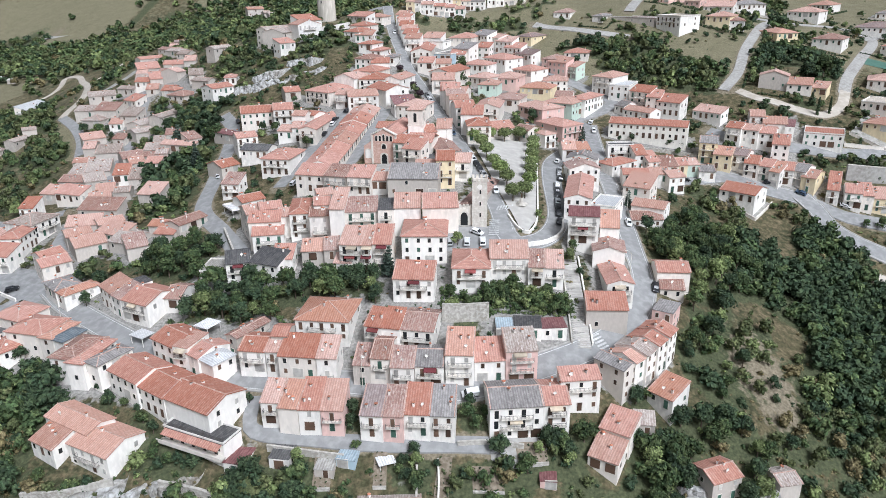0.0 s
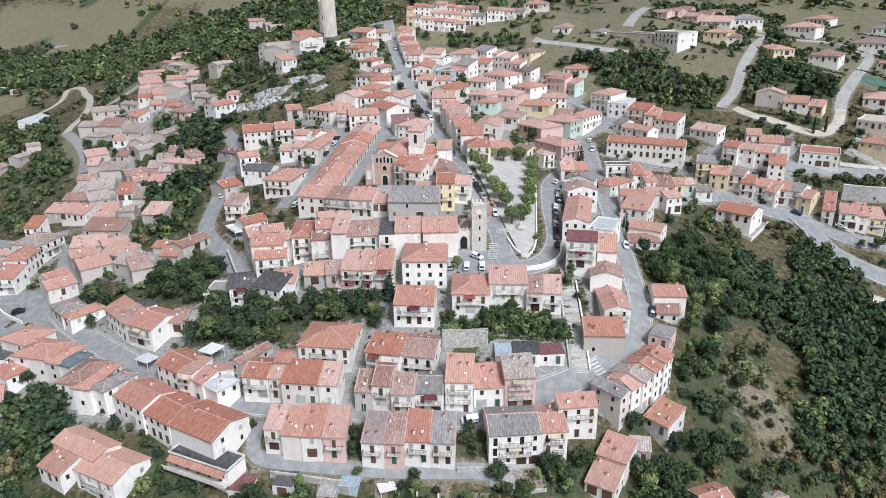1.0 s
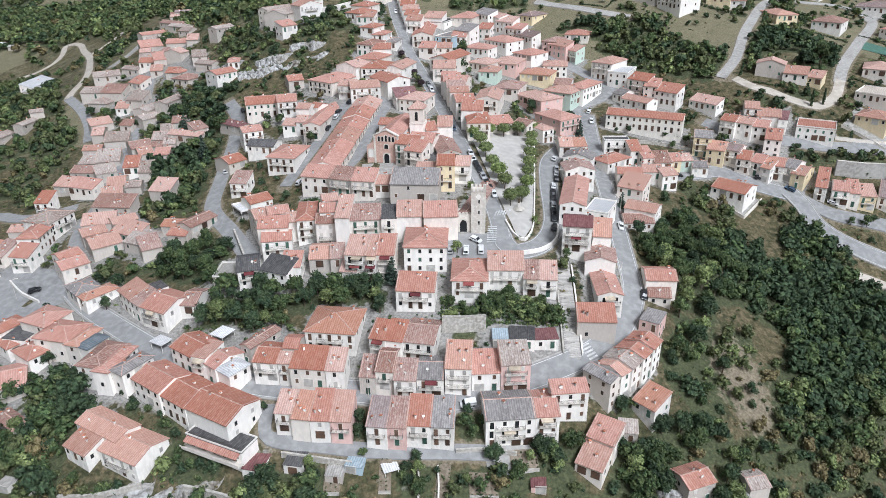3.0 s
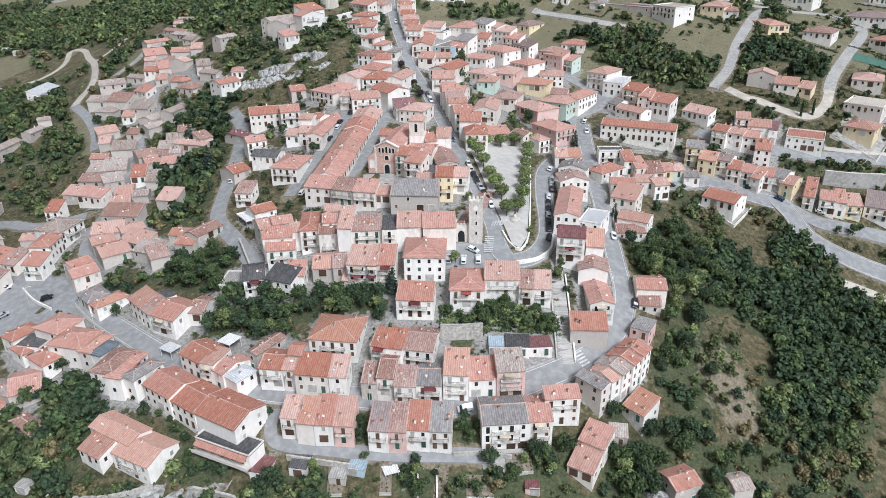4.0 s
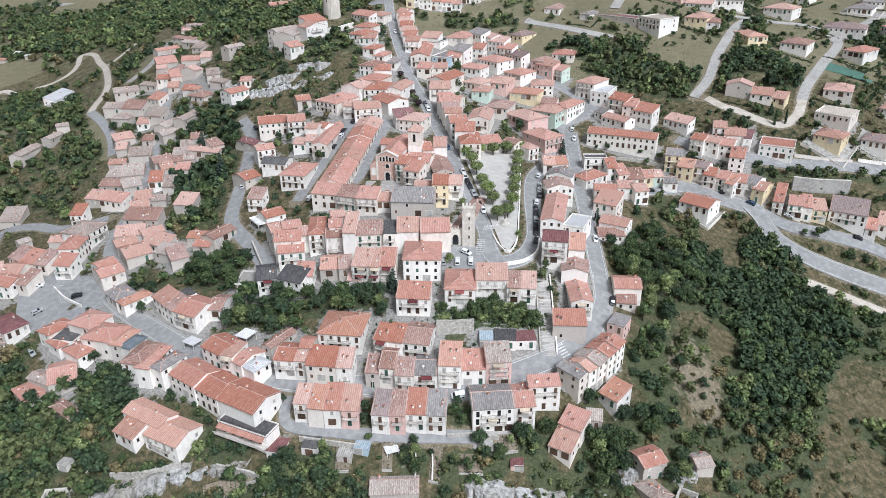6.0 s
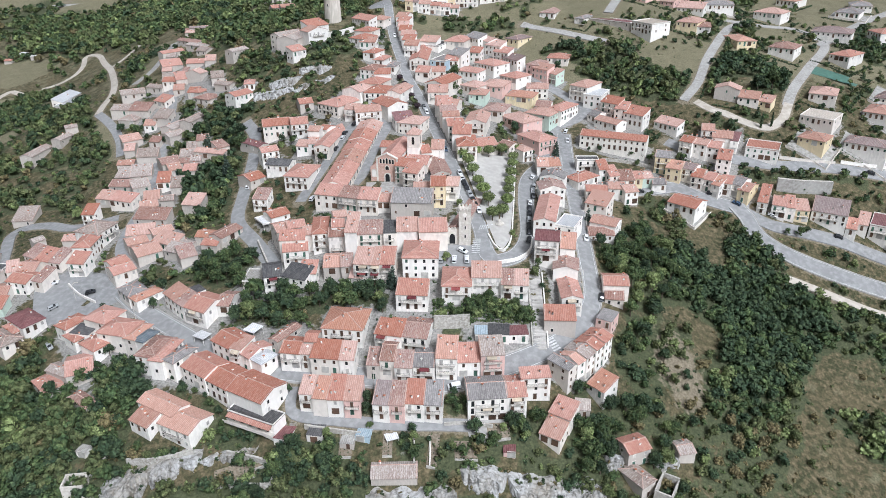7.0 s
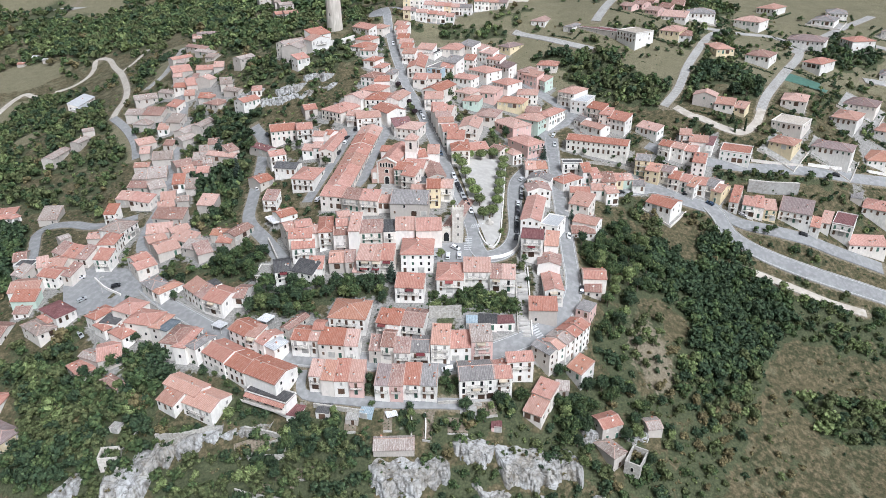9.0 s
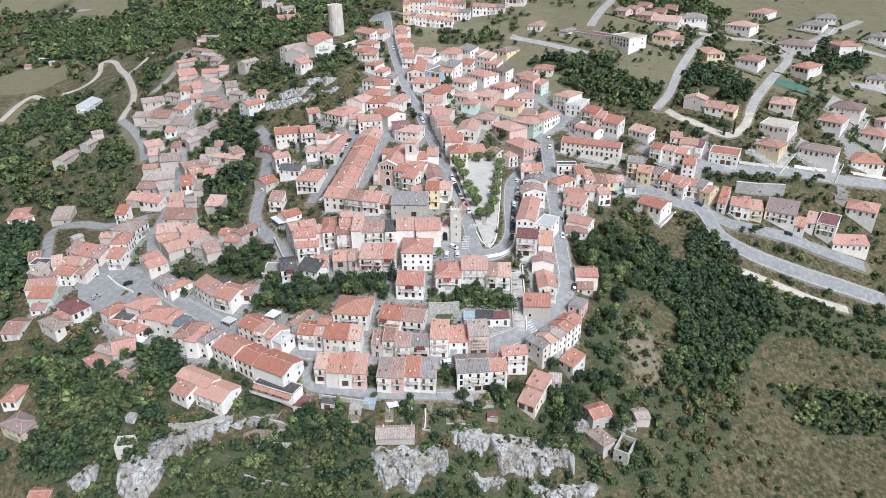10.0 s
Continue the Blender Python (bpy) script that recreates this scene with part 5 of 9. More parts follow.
def balcony_meshes(w):
    slab, rail = bmesh.new(), bmesh.new()
    add_box(slab, (-w / 2, -1.0, -0.16), (w / 2, 0.05, 0))
    # one wrought-iron piece: bars under a rail, round the three open sides
    reach, side = w / 2 - 0.03, 0.93
    total = 2 * side + 2 * reach
    bars = max(6, int(total / 0.3))
    stops = sorted({0.0, side, side + 2 * reach, total} | {total * k / bars + e for k in range(bars) for e in (0.0, 0.045)})

    def at(s, z):
        if s <= side:
            return (-reach, -s, z)
        if s <= side + 2 * reach:
            return (s - side - reach, -side, z)
        return (reach, s - total, z)

    grid = [[rail.verts.new(at(s, z)) for s in stops] for z in (0.0, 1.0, 1.07)]
    for k in range(len(stops) - 1):
        rail.faces.new((grid[1][k], grid[1][k + 1], grid[2][k + 1], grid[2][k]))
        if stops[k + 1] - stops[k] < 0.05:
            rail.faces.new((grid[0][k], grid[0][k + 1], grid[1][k + 1], grid[1][k]))
    bmesh.ops.delete(rail, geom=[v for v in rail.verts if not v.link_faces], context="VERTS")
    bmesh.ops.solidify(rail, geom=rail.faces[:], thickness=0.035)
    return mesh_of("balcony", slab, TRIM), mesh_of("railing", rail, IRON)


def awning_mesh(material):
    """A sloping cloth on two arms with a short valance."""
    bm = bmesh.new()
    add_prism(bm, [(0.0, 0.0), (-1.25, -0.42), (-1.27, -0.66), (-1.24, -0.66), (-1.22, -0.45), (0.0, -0.05)], -1.5, 1.5, "x")
    return mesh_of("awning", bm, material)


AWNINGS = [awning_mesh(shader("awning_" + n, c, 0.9)) for n, c in (("maroon", (0.17, 0.045, 0.05)), ("sand", (0.55, 0.47, 0.36)), ("wine", (0.24, 0.07, 0.065)))]
BALCONIES = {w: balcony_meshes(w) for w in (2.0, 3.2, 4.4, 5.8, 7.4)}


def chimney_mesh(h, w):
    """A rendered stack, a necking and a clay cap, in one piece."""
    bm = bmesh.new()
    rings = [[bm.verts.new((x * r, y * r, z)) for x, y in ((-1, -1), (1, -1), (1, 1), (-1, 1))] for r, z in ((w / 2, -0.8), (w / 2, h), (w * 0.36, h), (w * 0.36, h + 0.22), (w * 0.68, h + 0.24), (w * 0.62, h + 0.34), (w * 0.2, h + 0.48))]
    for j, (a, b) in enumerate(zip(rings, rings[1:])):
        for k in range(4):
            bm.faces.new((a[k], a[(k + 1) % 4], b[(k + 1) % 4], b[k])).material_index = 2 if j == 2 else 1 if j > 2 else 0
    bm.faces.new(rings[-1]).material_index = 1
    return mesh_of("chimney", bm, CHIMNEY, COPPO, GLASS)


CHIMNEYS = [chimney_mesh(0.7, 0.5), chimney_mesh(0.95, 0.45), chimney_mesh(0.5, 0.6)]
PITCH = 0.32
ROOF_WORDS = {"r": "red clay tile", "p": "pale pink tile", "o": "orange tile", "d": "old mottled brown tile", "v": "dull brown tile", "x": "bleached old tile", "g": "grey tile", "b": "dark grey felt", "m": "maroon sheet", "e": "bare concrete", "n": "white sheet", "u": "blue sheet metal", "t": "slate blue", "a": "sandy concrete", "z": "light grey sheet"}
WALL_WORDS = {"w": "white plastered", "q": "plain white plastered", "c": "cream plastered", "y": "yellow plastered", "Y": "pale cream", "k": "pink plastered", "s": "rough stone", "u": "blue metal", "l": "pale green"}
FORM_WORDS = {"g": "gabled", "c": "gabled", "h": "hipped", "s": "single-pitch", "f": "flat"}


def add_beam(bm, a, b, half):
    """A square bar from a to b."""
    way = (b - a).normalized()
    u = way.cross(Vector((0, 0, 1))).normalized() * half
    v = way.cross(u).normalized() * half * 0.6
    ends = [[bm.verts.new(p + u * i + v * j) for i, j in ((-1, -1), (1, -1), (1, 1), (-1, 1))] for p in (a, b)]
    for k in range(4):
        bm.faces.new((ends[0][k], ends[0][(k + 1) % 4], ends[1][(k + 1) % 4], ends[1][k]))
    bm.faces.new(ends[0]), bm.faces.new(ends[1])


def dish_mesh():
    bm = bmesh.new()
    rings = [[bm.verts.new((r * math.cos(k * math.pi / 6), -y, 0.9 + r * math.sin(k * math.pi / 6))) for k in range(12)] for r, y in ((0.12, 0.0), (0.3, 0.06), (0.42, 0.16), (0.30, 0.03))]
    for a, b in zip(rings, rings[1:]):
        for k in range(12):
            bm.faces.new((a[k], a[(k + 1) % 12], b[(k + 1) % 12], b[k]))
    bm.faces.new(rings[0])
    add_box(bm, (-0.03, -0.02, -0.3), (0.03, 0.04, 0.9))
    return mesh_of("satellite_dish", bm, WALL["w"])


DISH = dish_mesh()


def roof_mesh(kind, w, d, key, t=0.22):
    """The roof, its eaves at z = 0; returns the mesh and the height of its top."""
    bm, ov = bmesh.new(), 0.38
    if kind in "gc":
        span, length, along = (d, w, "x") if kind == "g" else (w, d, "y")
        q, top = span / 2 + ov, span / 2 * PITCH
        add_prism(bm, [(-q, -ov * PITCH), (0, top), (q, -ov * PITCH), (q, -ov * PITCH + t), (0, top + t), (-q, -ov * PITCH + t)], -length / 2 - 0.2, length / 2 + 0.2, along)
        ridge = bmesh.new()
        add_prism(ridge, [(-0.17, top + t - 0.06), (0.17, top + t - 0.06), (0.09, top + t + 0.1), (-0.09, top + t + 0.1)], -length / 2 - 0.22, length / 2 + 0.22, along)
    elif kind == "s":
        along, top = "x", d * PITCH
        add_prism(bm, [(-d / 2 - ov, -ov * PITCH), (d / 2 + 0.2, top + 0.2 * PITCH), (d / 2 + 0.2, top + t + 0.2 * PITCH), (-d / 2 - ov, t - ov * PITCH)], -w / 2 - 0.15, w / 2 + 0.15, "x")
    elif kind == "h":
        span, top = min(w, d), min(w, d) / 2 * PITCH
        a, b = w / 2 + ov, d / 2 + ov
        rx, ry = max(w - d, 0) / 2, max(d - w, 0) / 2
        along = "x" if w >= d else "y"
        z0 = -ov * PITCH
        low = [bm.verts.new((x, y, z0)) for x, y in ((-a, -b), (a, -b), (a, b), (-a, b))]
        up = [bm.verts.new((x, y, z0 + t)) for x, y in ((-a, -b), (a, -b), (a, b), (-a, b))]
        r = [bm.verts.new((-max(rx, 0.05), -ry, top + t)), bm.verts.new((max(rx, 0.05), ry, top + t))]
        bm.faces.new(low[::-1])
        for i in range(4):
            bm.faces.new((low[i], low[(i + 1) % 4], up[(i + 1) % 4], up[i]))
        if along == "x":
            bm.faces.new((up[0], up[1], r[1], r[0])), bm.faces.new((up[1], up[2], r[1])), bm.faces.new((up[2], up[3], r[0], r[1])), bm.faces.new((up[3], up[0], r[0]))
        else:
            bm.faces.new((up[0], up[1], r[0])), bm.faces.new((up[1], up[2], r[1], r[0])), bm.faces.new((up[2], up[3], r[1])), bm.faces.new((up[3], up[0], r[0], r[1]))
    else:
        along, top = "x", 0
        add_box(bm, (-w / 2 - 0.12, -d / 2 - 0.12, -0.02), (w / 2 + 0.12, d / 2 + 0.12, 0.14))
        if w > 7:
            for lo, hi in (((-w / 2 - 0.1, -d / 2 - 0.1, 0.14), (w / 2 + 0.1, -d / 2 + 0.1, 0.6)), ((-w / 2 - 0.1, d / 2 - 0.1, 0.14), (w / 2 + 0.1, d / 2 + 0.1, 0.6)), ((-w / 2 - 0.1, -d / 2 + 0.1, 0.14), (-w / 2 + 0.1, d / 2 - 0.1, 0.6)), ((w / 2 - 0.1, -d / 2 + 0.1, 0.14), (w / 2 + 0.1, d / 2 - 0.1, 0.6))):
                add_box(bm, lo, hi, 1)
    if kind == "h":
        ridge = bmesh.new()
        if abs(w - d) > 0.5:
            add_beam(ridge, r[0].co, r[1].co, 0.15)
        for k in range(4):
            end = r[0] if (along == "x" and k in (0, 3)) or (along == "y" and k in (0, 1)) else r[1]
            add_beam(ridge, up[k].co, end.co, 0.13)
    spine = mesh_of("ridge", ridge, RIDGE) if kind in "gch" and key in "rpodxvg" else None
    return mesh_of("roof", bm, ROOF[key, along], WALL["w"]), top, spine


def wall_mesh(kind, w, d, h, key):
    bm = bmesh.new()
    add_box(bm, (-w / 2, -d / 2, 0), (w / 2, d / 2, h))
    if kind == "g":
        add_prism(bm, [(-d / 2, h - 0.01), (d / 2, h - 0.01), (0, h + d / 2 * PITCH)], -w / 2, w / 2, "x")
    elif kind == "c":
        add_prism(bm, [(-w / 2, h - 0.01), (w / 2, h - 0.01), (0, h + w / 2 * PITCH)], -d / 2, d / 2, "y")
    elif kind == "s":
        add_prism(bm, [(-d / 2, h - 0.01), (d / 2, h - 0.01), (d / 2, h + d * PITCH)], -w / 2, w / 2, "x")
    return mesh_of("wall", bm, WALL[key])


HOMES = {}


def build_house(i, x, y, w, d, rot, z, kind, roof, wall):
    pick = random.Random(i * 7 + 3)
    if wall == "s" and roof == "r" and x < -95:
        roof = random.Random(i * 5 + 1).choice("rxdpxr")
    turn = Matrix.Rotation(rot, 4, "Z")
    corners = [Vector((x, y, 0)) + turn @ Vector((sx * w / 2, sy * d / 2, 0)) for sx in (-1, 1) for sy in (-1, 1)]
    ground_z = [height(c.x, c.y) for c in corners]
    base = min(min(ground_z) - 0.4, z - 2.2)
    h = z - base
    shed = w * d < 26 or h < 2.9 or roof in "nu"
    terraced = house_gap(corners[0].x, corners[0].y, i) < 0.6 or house_gap(corners[2].x, corners[2].y, i) < 0.6
    name = "shed" if shed else "stone_cottage" if wall == "s" else "terraced_house" if terraced else "detached_house"
    words = "%s %s with a %s %s roof" % (WALL_WORDS[wall], "open canopy" if roof == "n" else "outbuilding" if shed else ("terraced house" if terraced else "detached house"), FORM_WORDS[kind], ROOF_WORDS[roof])
    root = tagged(new(name), words, "shed" if shed else "house", "outbuildings" if shed else name.replace("_", " ") + "s of the hill town")
    root.matrix_world = Matrix.Translation((x, y, base)) @ turn
    HOMES[i] = root, h
    if roof == "n":
        # an open canopy on four posts
        for sx in (-1, 1):
            for sy in (-1, 1):
                bm = bmesh.new()
                add_box(bm, (sx * (w / 2 - 0.2) - 0.06, sy * (d / 2 - 0.2) - 0.06, 0), (sx * (w / 2 - 0.2) + 0.06, sy * (d / 2 - 0.2) + 0.06, h))
                part("post", bm, WALL["w"], root)
    else:
        child("wall", wall_mesh(kind, w, d, h, wall), root)
    rm, top, spine = roof_mesh(kind, w, d, roof)
    slab = child("roof", rm, root, Matrix.Translation((0, 0, h)))
    if spine and not shed:
        child("ridge", spine, slab)
    # a mortared verge over each party wall
    if kind in "gs" and not shed and y < 320 and roof in "rpodxvg":
        low, mid, high = -0.38 * PITCH + 0.22, (d / 2 * PITCH + 0.22), (d * PITCH + 0.22)
        line = [(-d / 2 - 0.38, low), (0, mid), (d / 2 + 0.38, low)] if kind == "g" else [(-d / 2 - 0.38, low), (d / 2 + 0.2, high + 0.2 * PITCH)]
        for side in (-1, 1):
            if pick.random() < 0.65:
                bm = bmesh.new()
                edge = side * (w / 2 + 0.05)
                add_prism(bm, [(q, z - 0.05) for q, z in line] + [(q, z + 0.07) for q, z in line[::-1]], min(edge, edge - side * 0.24), max(edge, edge - side * 0.24), "x")
                child("verge", mesh_of("verge", bm, RIDGE), slab, Matrix.Identity(4))
    if shed:
        if w > 2.6 and roof != "n":
            child("door", DOORS[pick.choice((0, 2))], root, pose(pick.uniform(-0.2, 0.2) * w, -d / 2, max(0.1, height(*(Vector((x, y, 0)) + turn @ Vector((0, -d / 2, 0))).xy) - base)))
        return
    if roof not in "nuet" and kind != "f":
        for _ in range(pick.choice((1, 1, 2, 2, 3)) if y < 330 else 1):
            cx, cy = pick.uniform(-0.36, 0.36) * w, pick.uniform(-0.3, 0.36) * d
            if kind == "g":
                cz = (d / 2 - abs(cy)) * PITCH
            elif kind == "c":
                cz = (w / 2 - abs(cx)) * PITCH
            elif kind == "s":
                cz = (cy + d / 2) * PITCH
            else:
                cz = min(w / 2 - abs(cx), d / 2 - abs(cy)) * PITCH
            child("chimney", pick.choice(CHIMNEYS), root, pose(cx, cy, h + cz + 0.1, 0, 0, pick.choice((0, 45))))
        if y < 300 and pick.random() < 0.4:
            child("satellite_dish", DISH, root, pose(pick.uniform(-0.3, 0.3) * w, -d * 0.3, h + (0.2 * (d if kind in "gs" else 0)) * PITCH + 0.25, 0, 0, pick.uniform(-40, 40)))
    # openings, storey by storey, on the front and on the side towards the valley
    eye = (turn.inverted() @ (Vector((0, -40, 0)) - Vector((x, y, 0)))).normalized()
    faces = [(0, w, lambda t: Vector((t, -d / 2, 0)))]
    if abs(eye.x) > 0.22:
        s = 1 if eye.x > 0 else -1
        faces.append((90 * s, d, lambda t, s=s: Vector((s * w / 2, t * s, 0))))
    taste, old = pick.random(), wall == "s"
    budget = max(14 if y < 240 else 10 if y < 330 else 8, int(w * 1.1))
    if wall == "Y":
        budget = 40
    if wall == "q":
        budget = 3
    for angle, length, spot in faces:
        mid = Vector((x, y, 0)) + turn @ (spot(0) * 1.0 + (spot(0).normalized() * 0.8))
        if house_gap(mid.x, mid.y, i) < 0 or length < 2.4:
            continue
        ends = [Vector((x, y, 0)) + turn @ spot(k * length * 0.4) for k in (-1, 1)]
        floor = max(height(e.x, e.y) for e in ends) - base
        storeys = max(1, int((h - floor + 0.35) / 2.75))
        columns = max(1, int((length - 0.4) / (2.55 if wall != "s" else 3.6)))
        if angle and columns > 2:
            columns = 2
        for level in range(storeys - 1, -1, -1):
            zf = h - 2.78 * (storeys - level)
            has_balcony = not angle and level > 0 and wall not in "sY" and y < 430 and pick.random() < (0.85 if y < 200 else 0.55) and abs(eye.y) > 0.6
            for c in range(columns):
                if budget <= 0 or (angle and pick.random() < 0.35) or (old and pick.random() < 0.4):
                    continue
                t = (c + 0.5) / columns * length - length / 2 + pick.uniform(-0.12, 0.12)
                at = Matrix.Translation(spot(t) + Vector((0, 0, zf))) @ pose(0, 0, 0, 0, 0, angle)
                if level == 0 and not angle and (c == columns // 2 or pick.random() < 0.3) and floor < h - 2.4:
                    child("door", DOORS[0 if length / columns < 2.9 else pick.randrange(4)], root, Matrix.Translation(spot(t) + Vector((0, 0, max(floor, zf - 0.1)))) @ pose(0, 0, 0, 0, 0, angle))
                elif has_balcony and (columns == 1 or c % 2 == 0):
                    child("window", FRENCH[(0, 1, 2, 1, 3, 0, 2, 1)[int(taste * 8)]], root, at)
                else:
                    child("window", WINDOWS[(0, 1, 3, 1, 2, 0, 3, 1)[int(taste * 8)]] if pick.random() > 0.3 else WINDOWS[0], root, at @ pose(0, 0, 0.85))
                budget -= 1
            if has_balcony:
                size = max(q for q in BALCONIES if q < max(length - 0.5, 2.1))
                slab, rail = BALCONIES[size]
                b = child("balcony", slab, root, Matrix.Translation(spot(0) + Vector((0, 0, zf - 0.02))))
                child("railing", rail, b)
                if y < 200 and pick.random() < 0.3:
                    child("awning", AWNINGS[pick.randrange(3)], root, Matrix.Translation(spot(0) + Vector((pick.uniform(-0.1, 0.1) * length, 0, zf + 2.42))), "cloth sun awning over the balcony")


for number, entry in enumerate(PLAN):
    build_house(number, *entry)


# the flat terrace under the big red roof: a railing on its edge, a tiled canopy and a balcony along its front
for number, entry in enumerate(PLAN):
    if entry[7] == "b" and entry[2] > 17:
        home, top = HOMES[number]
        w, d = entry[2], entry[3]
        bm = bmesh.new()
        add_prism(bm, [(-d / 2 + 0.05, top - 0.25), (-d / 2 - 1.7, top - 0.95), (-d / 2 - 1.7, top - 0.80), (-d / 2 + 0.05, top - 0.08)], -w / 2 + 0.4, w / 2 - 0.4, "x")
        part("canopy", bm, ROOF["r", "x"], home, "terracotta tiled canopy")
        bm = bmesh.new()
        add_box(bm, (-w / 2 - 0.9, -d / 2 - 2.0, top - 3.3), (w / 2 + 0.3, -d / 2 + 0.05, top - 3.1))
        slab = part("balcony", bm, TRIM, home)
        bm = bmesh.new()
        add_box(bm, (-w / 2 - 0.9, -d / 2 - 2.0, top - 3.1), (w / 2 + 0.3, -d / 2 - 1.88, top - 2.2))
        part("parapet", bm, WALL["c"], slab)
        for k in (-1, 0, 1):
            child("railing", BALCONIES[5.8][1], home, pose(k * 5.7, -d / 2 + 0.95, top + 0.55))
        for k in range(5):
            child("window", FRENCH[0], home, pose(-w / 2 + 2 + k * 3.3, -d / 2, top - 3.1))

# ---- the long terrace beside the church, stepping up the street under one roof ----
def long_terrace():
    (x0, y0, z0), (x1, y1, z1) = TERRACE
    pick = random.Random(77)
    base = min(height(x0 - 6, y0), height(x0 + 6, y0)) - 1.0
    root = tagged(new("long_terrace"), "long cream terrace under one red clay tile roof", "house")
    root.matrix_world = Matrix.Translation((x0, y0, base)) @ Matrix.Rotation(terrace_turn, 4, "Z")
    half, rise, h0, h1 = TERRACE_W / 2, (z1 - z0) / terrace_long, z0 - base, z1 - base
    count = 6
    for k in range(count):
        a, b = terrace_long * k / count, terrace_long * (k + 1) / count
        lift = h0 + rise * (a + b) / 2 + 0.25 * pick.uniform(-1, 1)
        tilt = rise * (b - a) * 0.42
        bm = bmesh.new()
        top = half * PITCH
        ends = []
        for t, z in ((a, lift - tilt), (b, lift + tilt)):
            ends.append([bm.verts.new(q) for q in ((-half, t, 0), (half, t, 0), (half, t, z), (0, t, z + top), (-half, t, z))])
        bm.faces.new(ends[0]), bm.faces.new(ends[1][::-1])
        for m in range(5):
            bm.faces.new((ends[0][m], ends[0][(m + 1) % 5], ends[1][(m + 1) % 5], ends[1][m]))
        wall = part("wall", bm, WALL["c"], root)
        bm = bmesh.new()
        q, ends = half + 0.4, []
        for t, z in ((a, lift - tilt), (b + 0.15, lift + tilt)):
            ends.append([bm.verts.new(v) for v in ((-q, t, z - 0.4 * PITCH), (0, t, z + top), (q, t, z - 0.4 * PITCH), (q, t, z - 0.4 * PITCH + 0.22), (0, t, z + top + 0.22), (-q, t, z - 0.4 * PITCH + 0.22))])
        bm.faces.new(ends[0]), bm.faces.new(ends[1][::-1])
        for m in range(6):
            bm.faces.new((ends[0][m], ends[0][(m + 1) % 6], ends[1][(m + 1) % 6], ends[1][m]))
        roof = part("roof", bm, ROOF["rrprrp"[k], "y"], root)
        bm = bmesh.new()
        add_beam(bm, Vector((0, a, lift - tilt + top + 0.24)), Vector((0, b, lift + tilt + top + 0.24)), 0.15)
        part("ridge", bm, RIDGE, roof)
        for _ in range(3):
            cx, cy = pick.uniform(-0.7, 0.7) * half, pick.uniform(a + 1, b - 1)
            child("chimney", pick.choice(CHIMNEYS), root, pose(cx, cy, lift + (half - abs(cx)) * PITCH + 0.1))
        # two storeys of windows along the street, doors below
        for n in range(4):
            t = a + (b - a) * (n + 0.5) / 4
            for level in (1, 2):
                child("window", WINDOWS[pick.choice((0, 1, 3))] if level == 2 or n % 2 else FRENCH[pick.choice((0, 1))], root, pose(half, t, lift - 2.75 * level + (0.85 if level == 2 or n % 2 else 0.2) + tilt * (n - 1.5) / 2, 0, 0, 90))
    for t in (-3.6, -1.2, 1.2, 3.6):
        child("window", WINDOWS[0], root, pose(t, 0, h0 - 1.9))


long_terrace()


# ---- trees ----
def blob(rng, centre, radius, leaves, leaf, verts, faces, core=1, flat=0.8):
    """A clump: a dented core with leaf sprays standing out of it."""
    bm = bmesh.new()
    bmesh.ops.create_icosphere(bm, subdivisions=core, radius=radius * 0.72)
    start = len(verts)
    for v in bm.verts:
        k = rng.uniform(0.72, 1.12)
        verts.append((centre[0] + v.co.x * k, centre[1] + v.co.y * k, centre[2] + v.co.z * k * flat))
    faces.extend([start + v.index for v in f.verts] for f in bm.faces)
    bm.free()
    for _ in range(leaves):
        d = Vector((rng.gauss(0, 1), rng.gauss(0, 1), rng.gauss(0.25, 1))).normalized()
        p = Vector(centre) + Vector((d.x, d.y, d.z * flat)) * radius * rng.uniform(0.75, 1.12)
        tilt = (d + Vector((rng.uniform(-1, 1), rng.uniform(-1, 1), rng.uniform(-0.6, 1.0))) * 0.8).normalized()
        a = tilt.orthogonal().normalized()
        b = tilt.cross(a)
        s = leaf * rng.uniform(0.6, 1.3)
        start = len(verts)
        verts.extend([tuple(p + a * s), tuple(p + b * s * 0.7), tuple(p - a * s), tuple(p - b * s * 0.7 + tilt * s * 0.25)])
        faces.append([start, start + 1, start + 2, start + 3])


def broad_crown(seed, blobs=17, leaves=32, leaf=0.34, core=1, wide=2.6, tall=2.6, low=1.6):
    rng, verts, faces = random.Random(seed), [], []
    for i in range(blobs):
        a, r, h = i * 2.4 + rng.uniform(-0.4, 0.4), wide * math.sqrt(rng.uniform(0.02, 1)) * 0.8, rng.uniform(0, 1)
        r *= 1.15 - 0.75 * h
        blob(rng, (r * math.cos(a), r * math.sin(a), low + 0.8 + h * tall), rng.uniform(0.85, 1.35), leaves, leaf, verts, faces, core)
    return verts, faces


def conifer_crown(seed, tall=7.5, wide=1.9, tiers=8, per=7, leaves=10, leaf=0.34):
    rng, verts, faces = random.Random(seed), [], []
    for i in range(tiers):
        h = i / tiers
        for k in range(max(1, round(per * (1 - h * 0.8)))):
            a, r = k * 6.283 / per + i + rng.uniform(-0.3, 0.3), wide * (1 - h) * rng.uniform(0.5, 0.85)
            blob(rng, (r * math.cos(a), r * math.sin(a), 1.0 + tall * h + rng.uniform(-0.2, 0.2)), 0.35 + 0.62 * (1 - h), leaves, leaf, verts, faces, 1, 0.7)
    return verts, faces


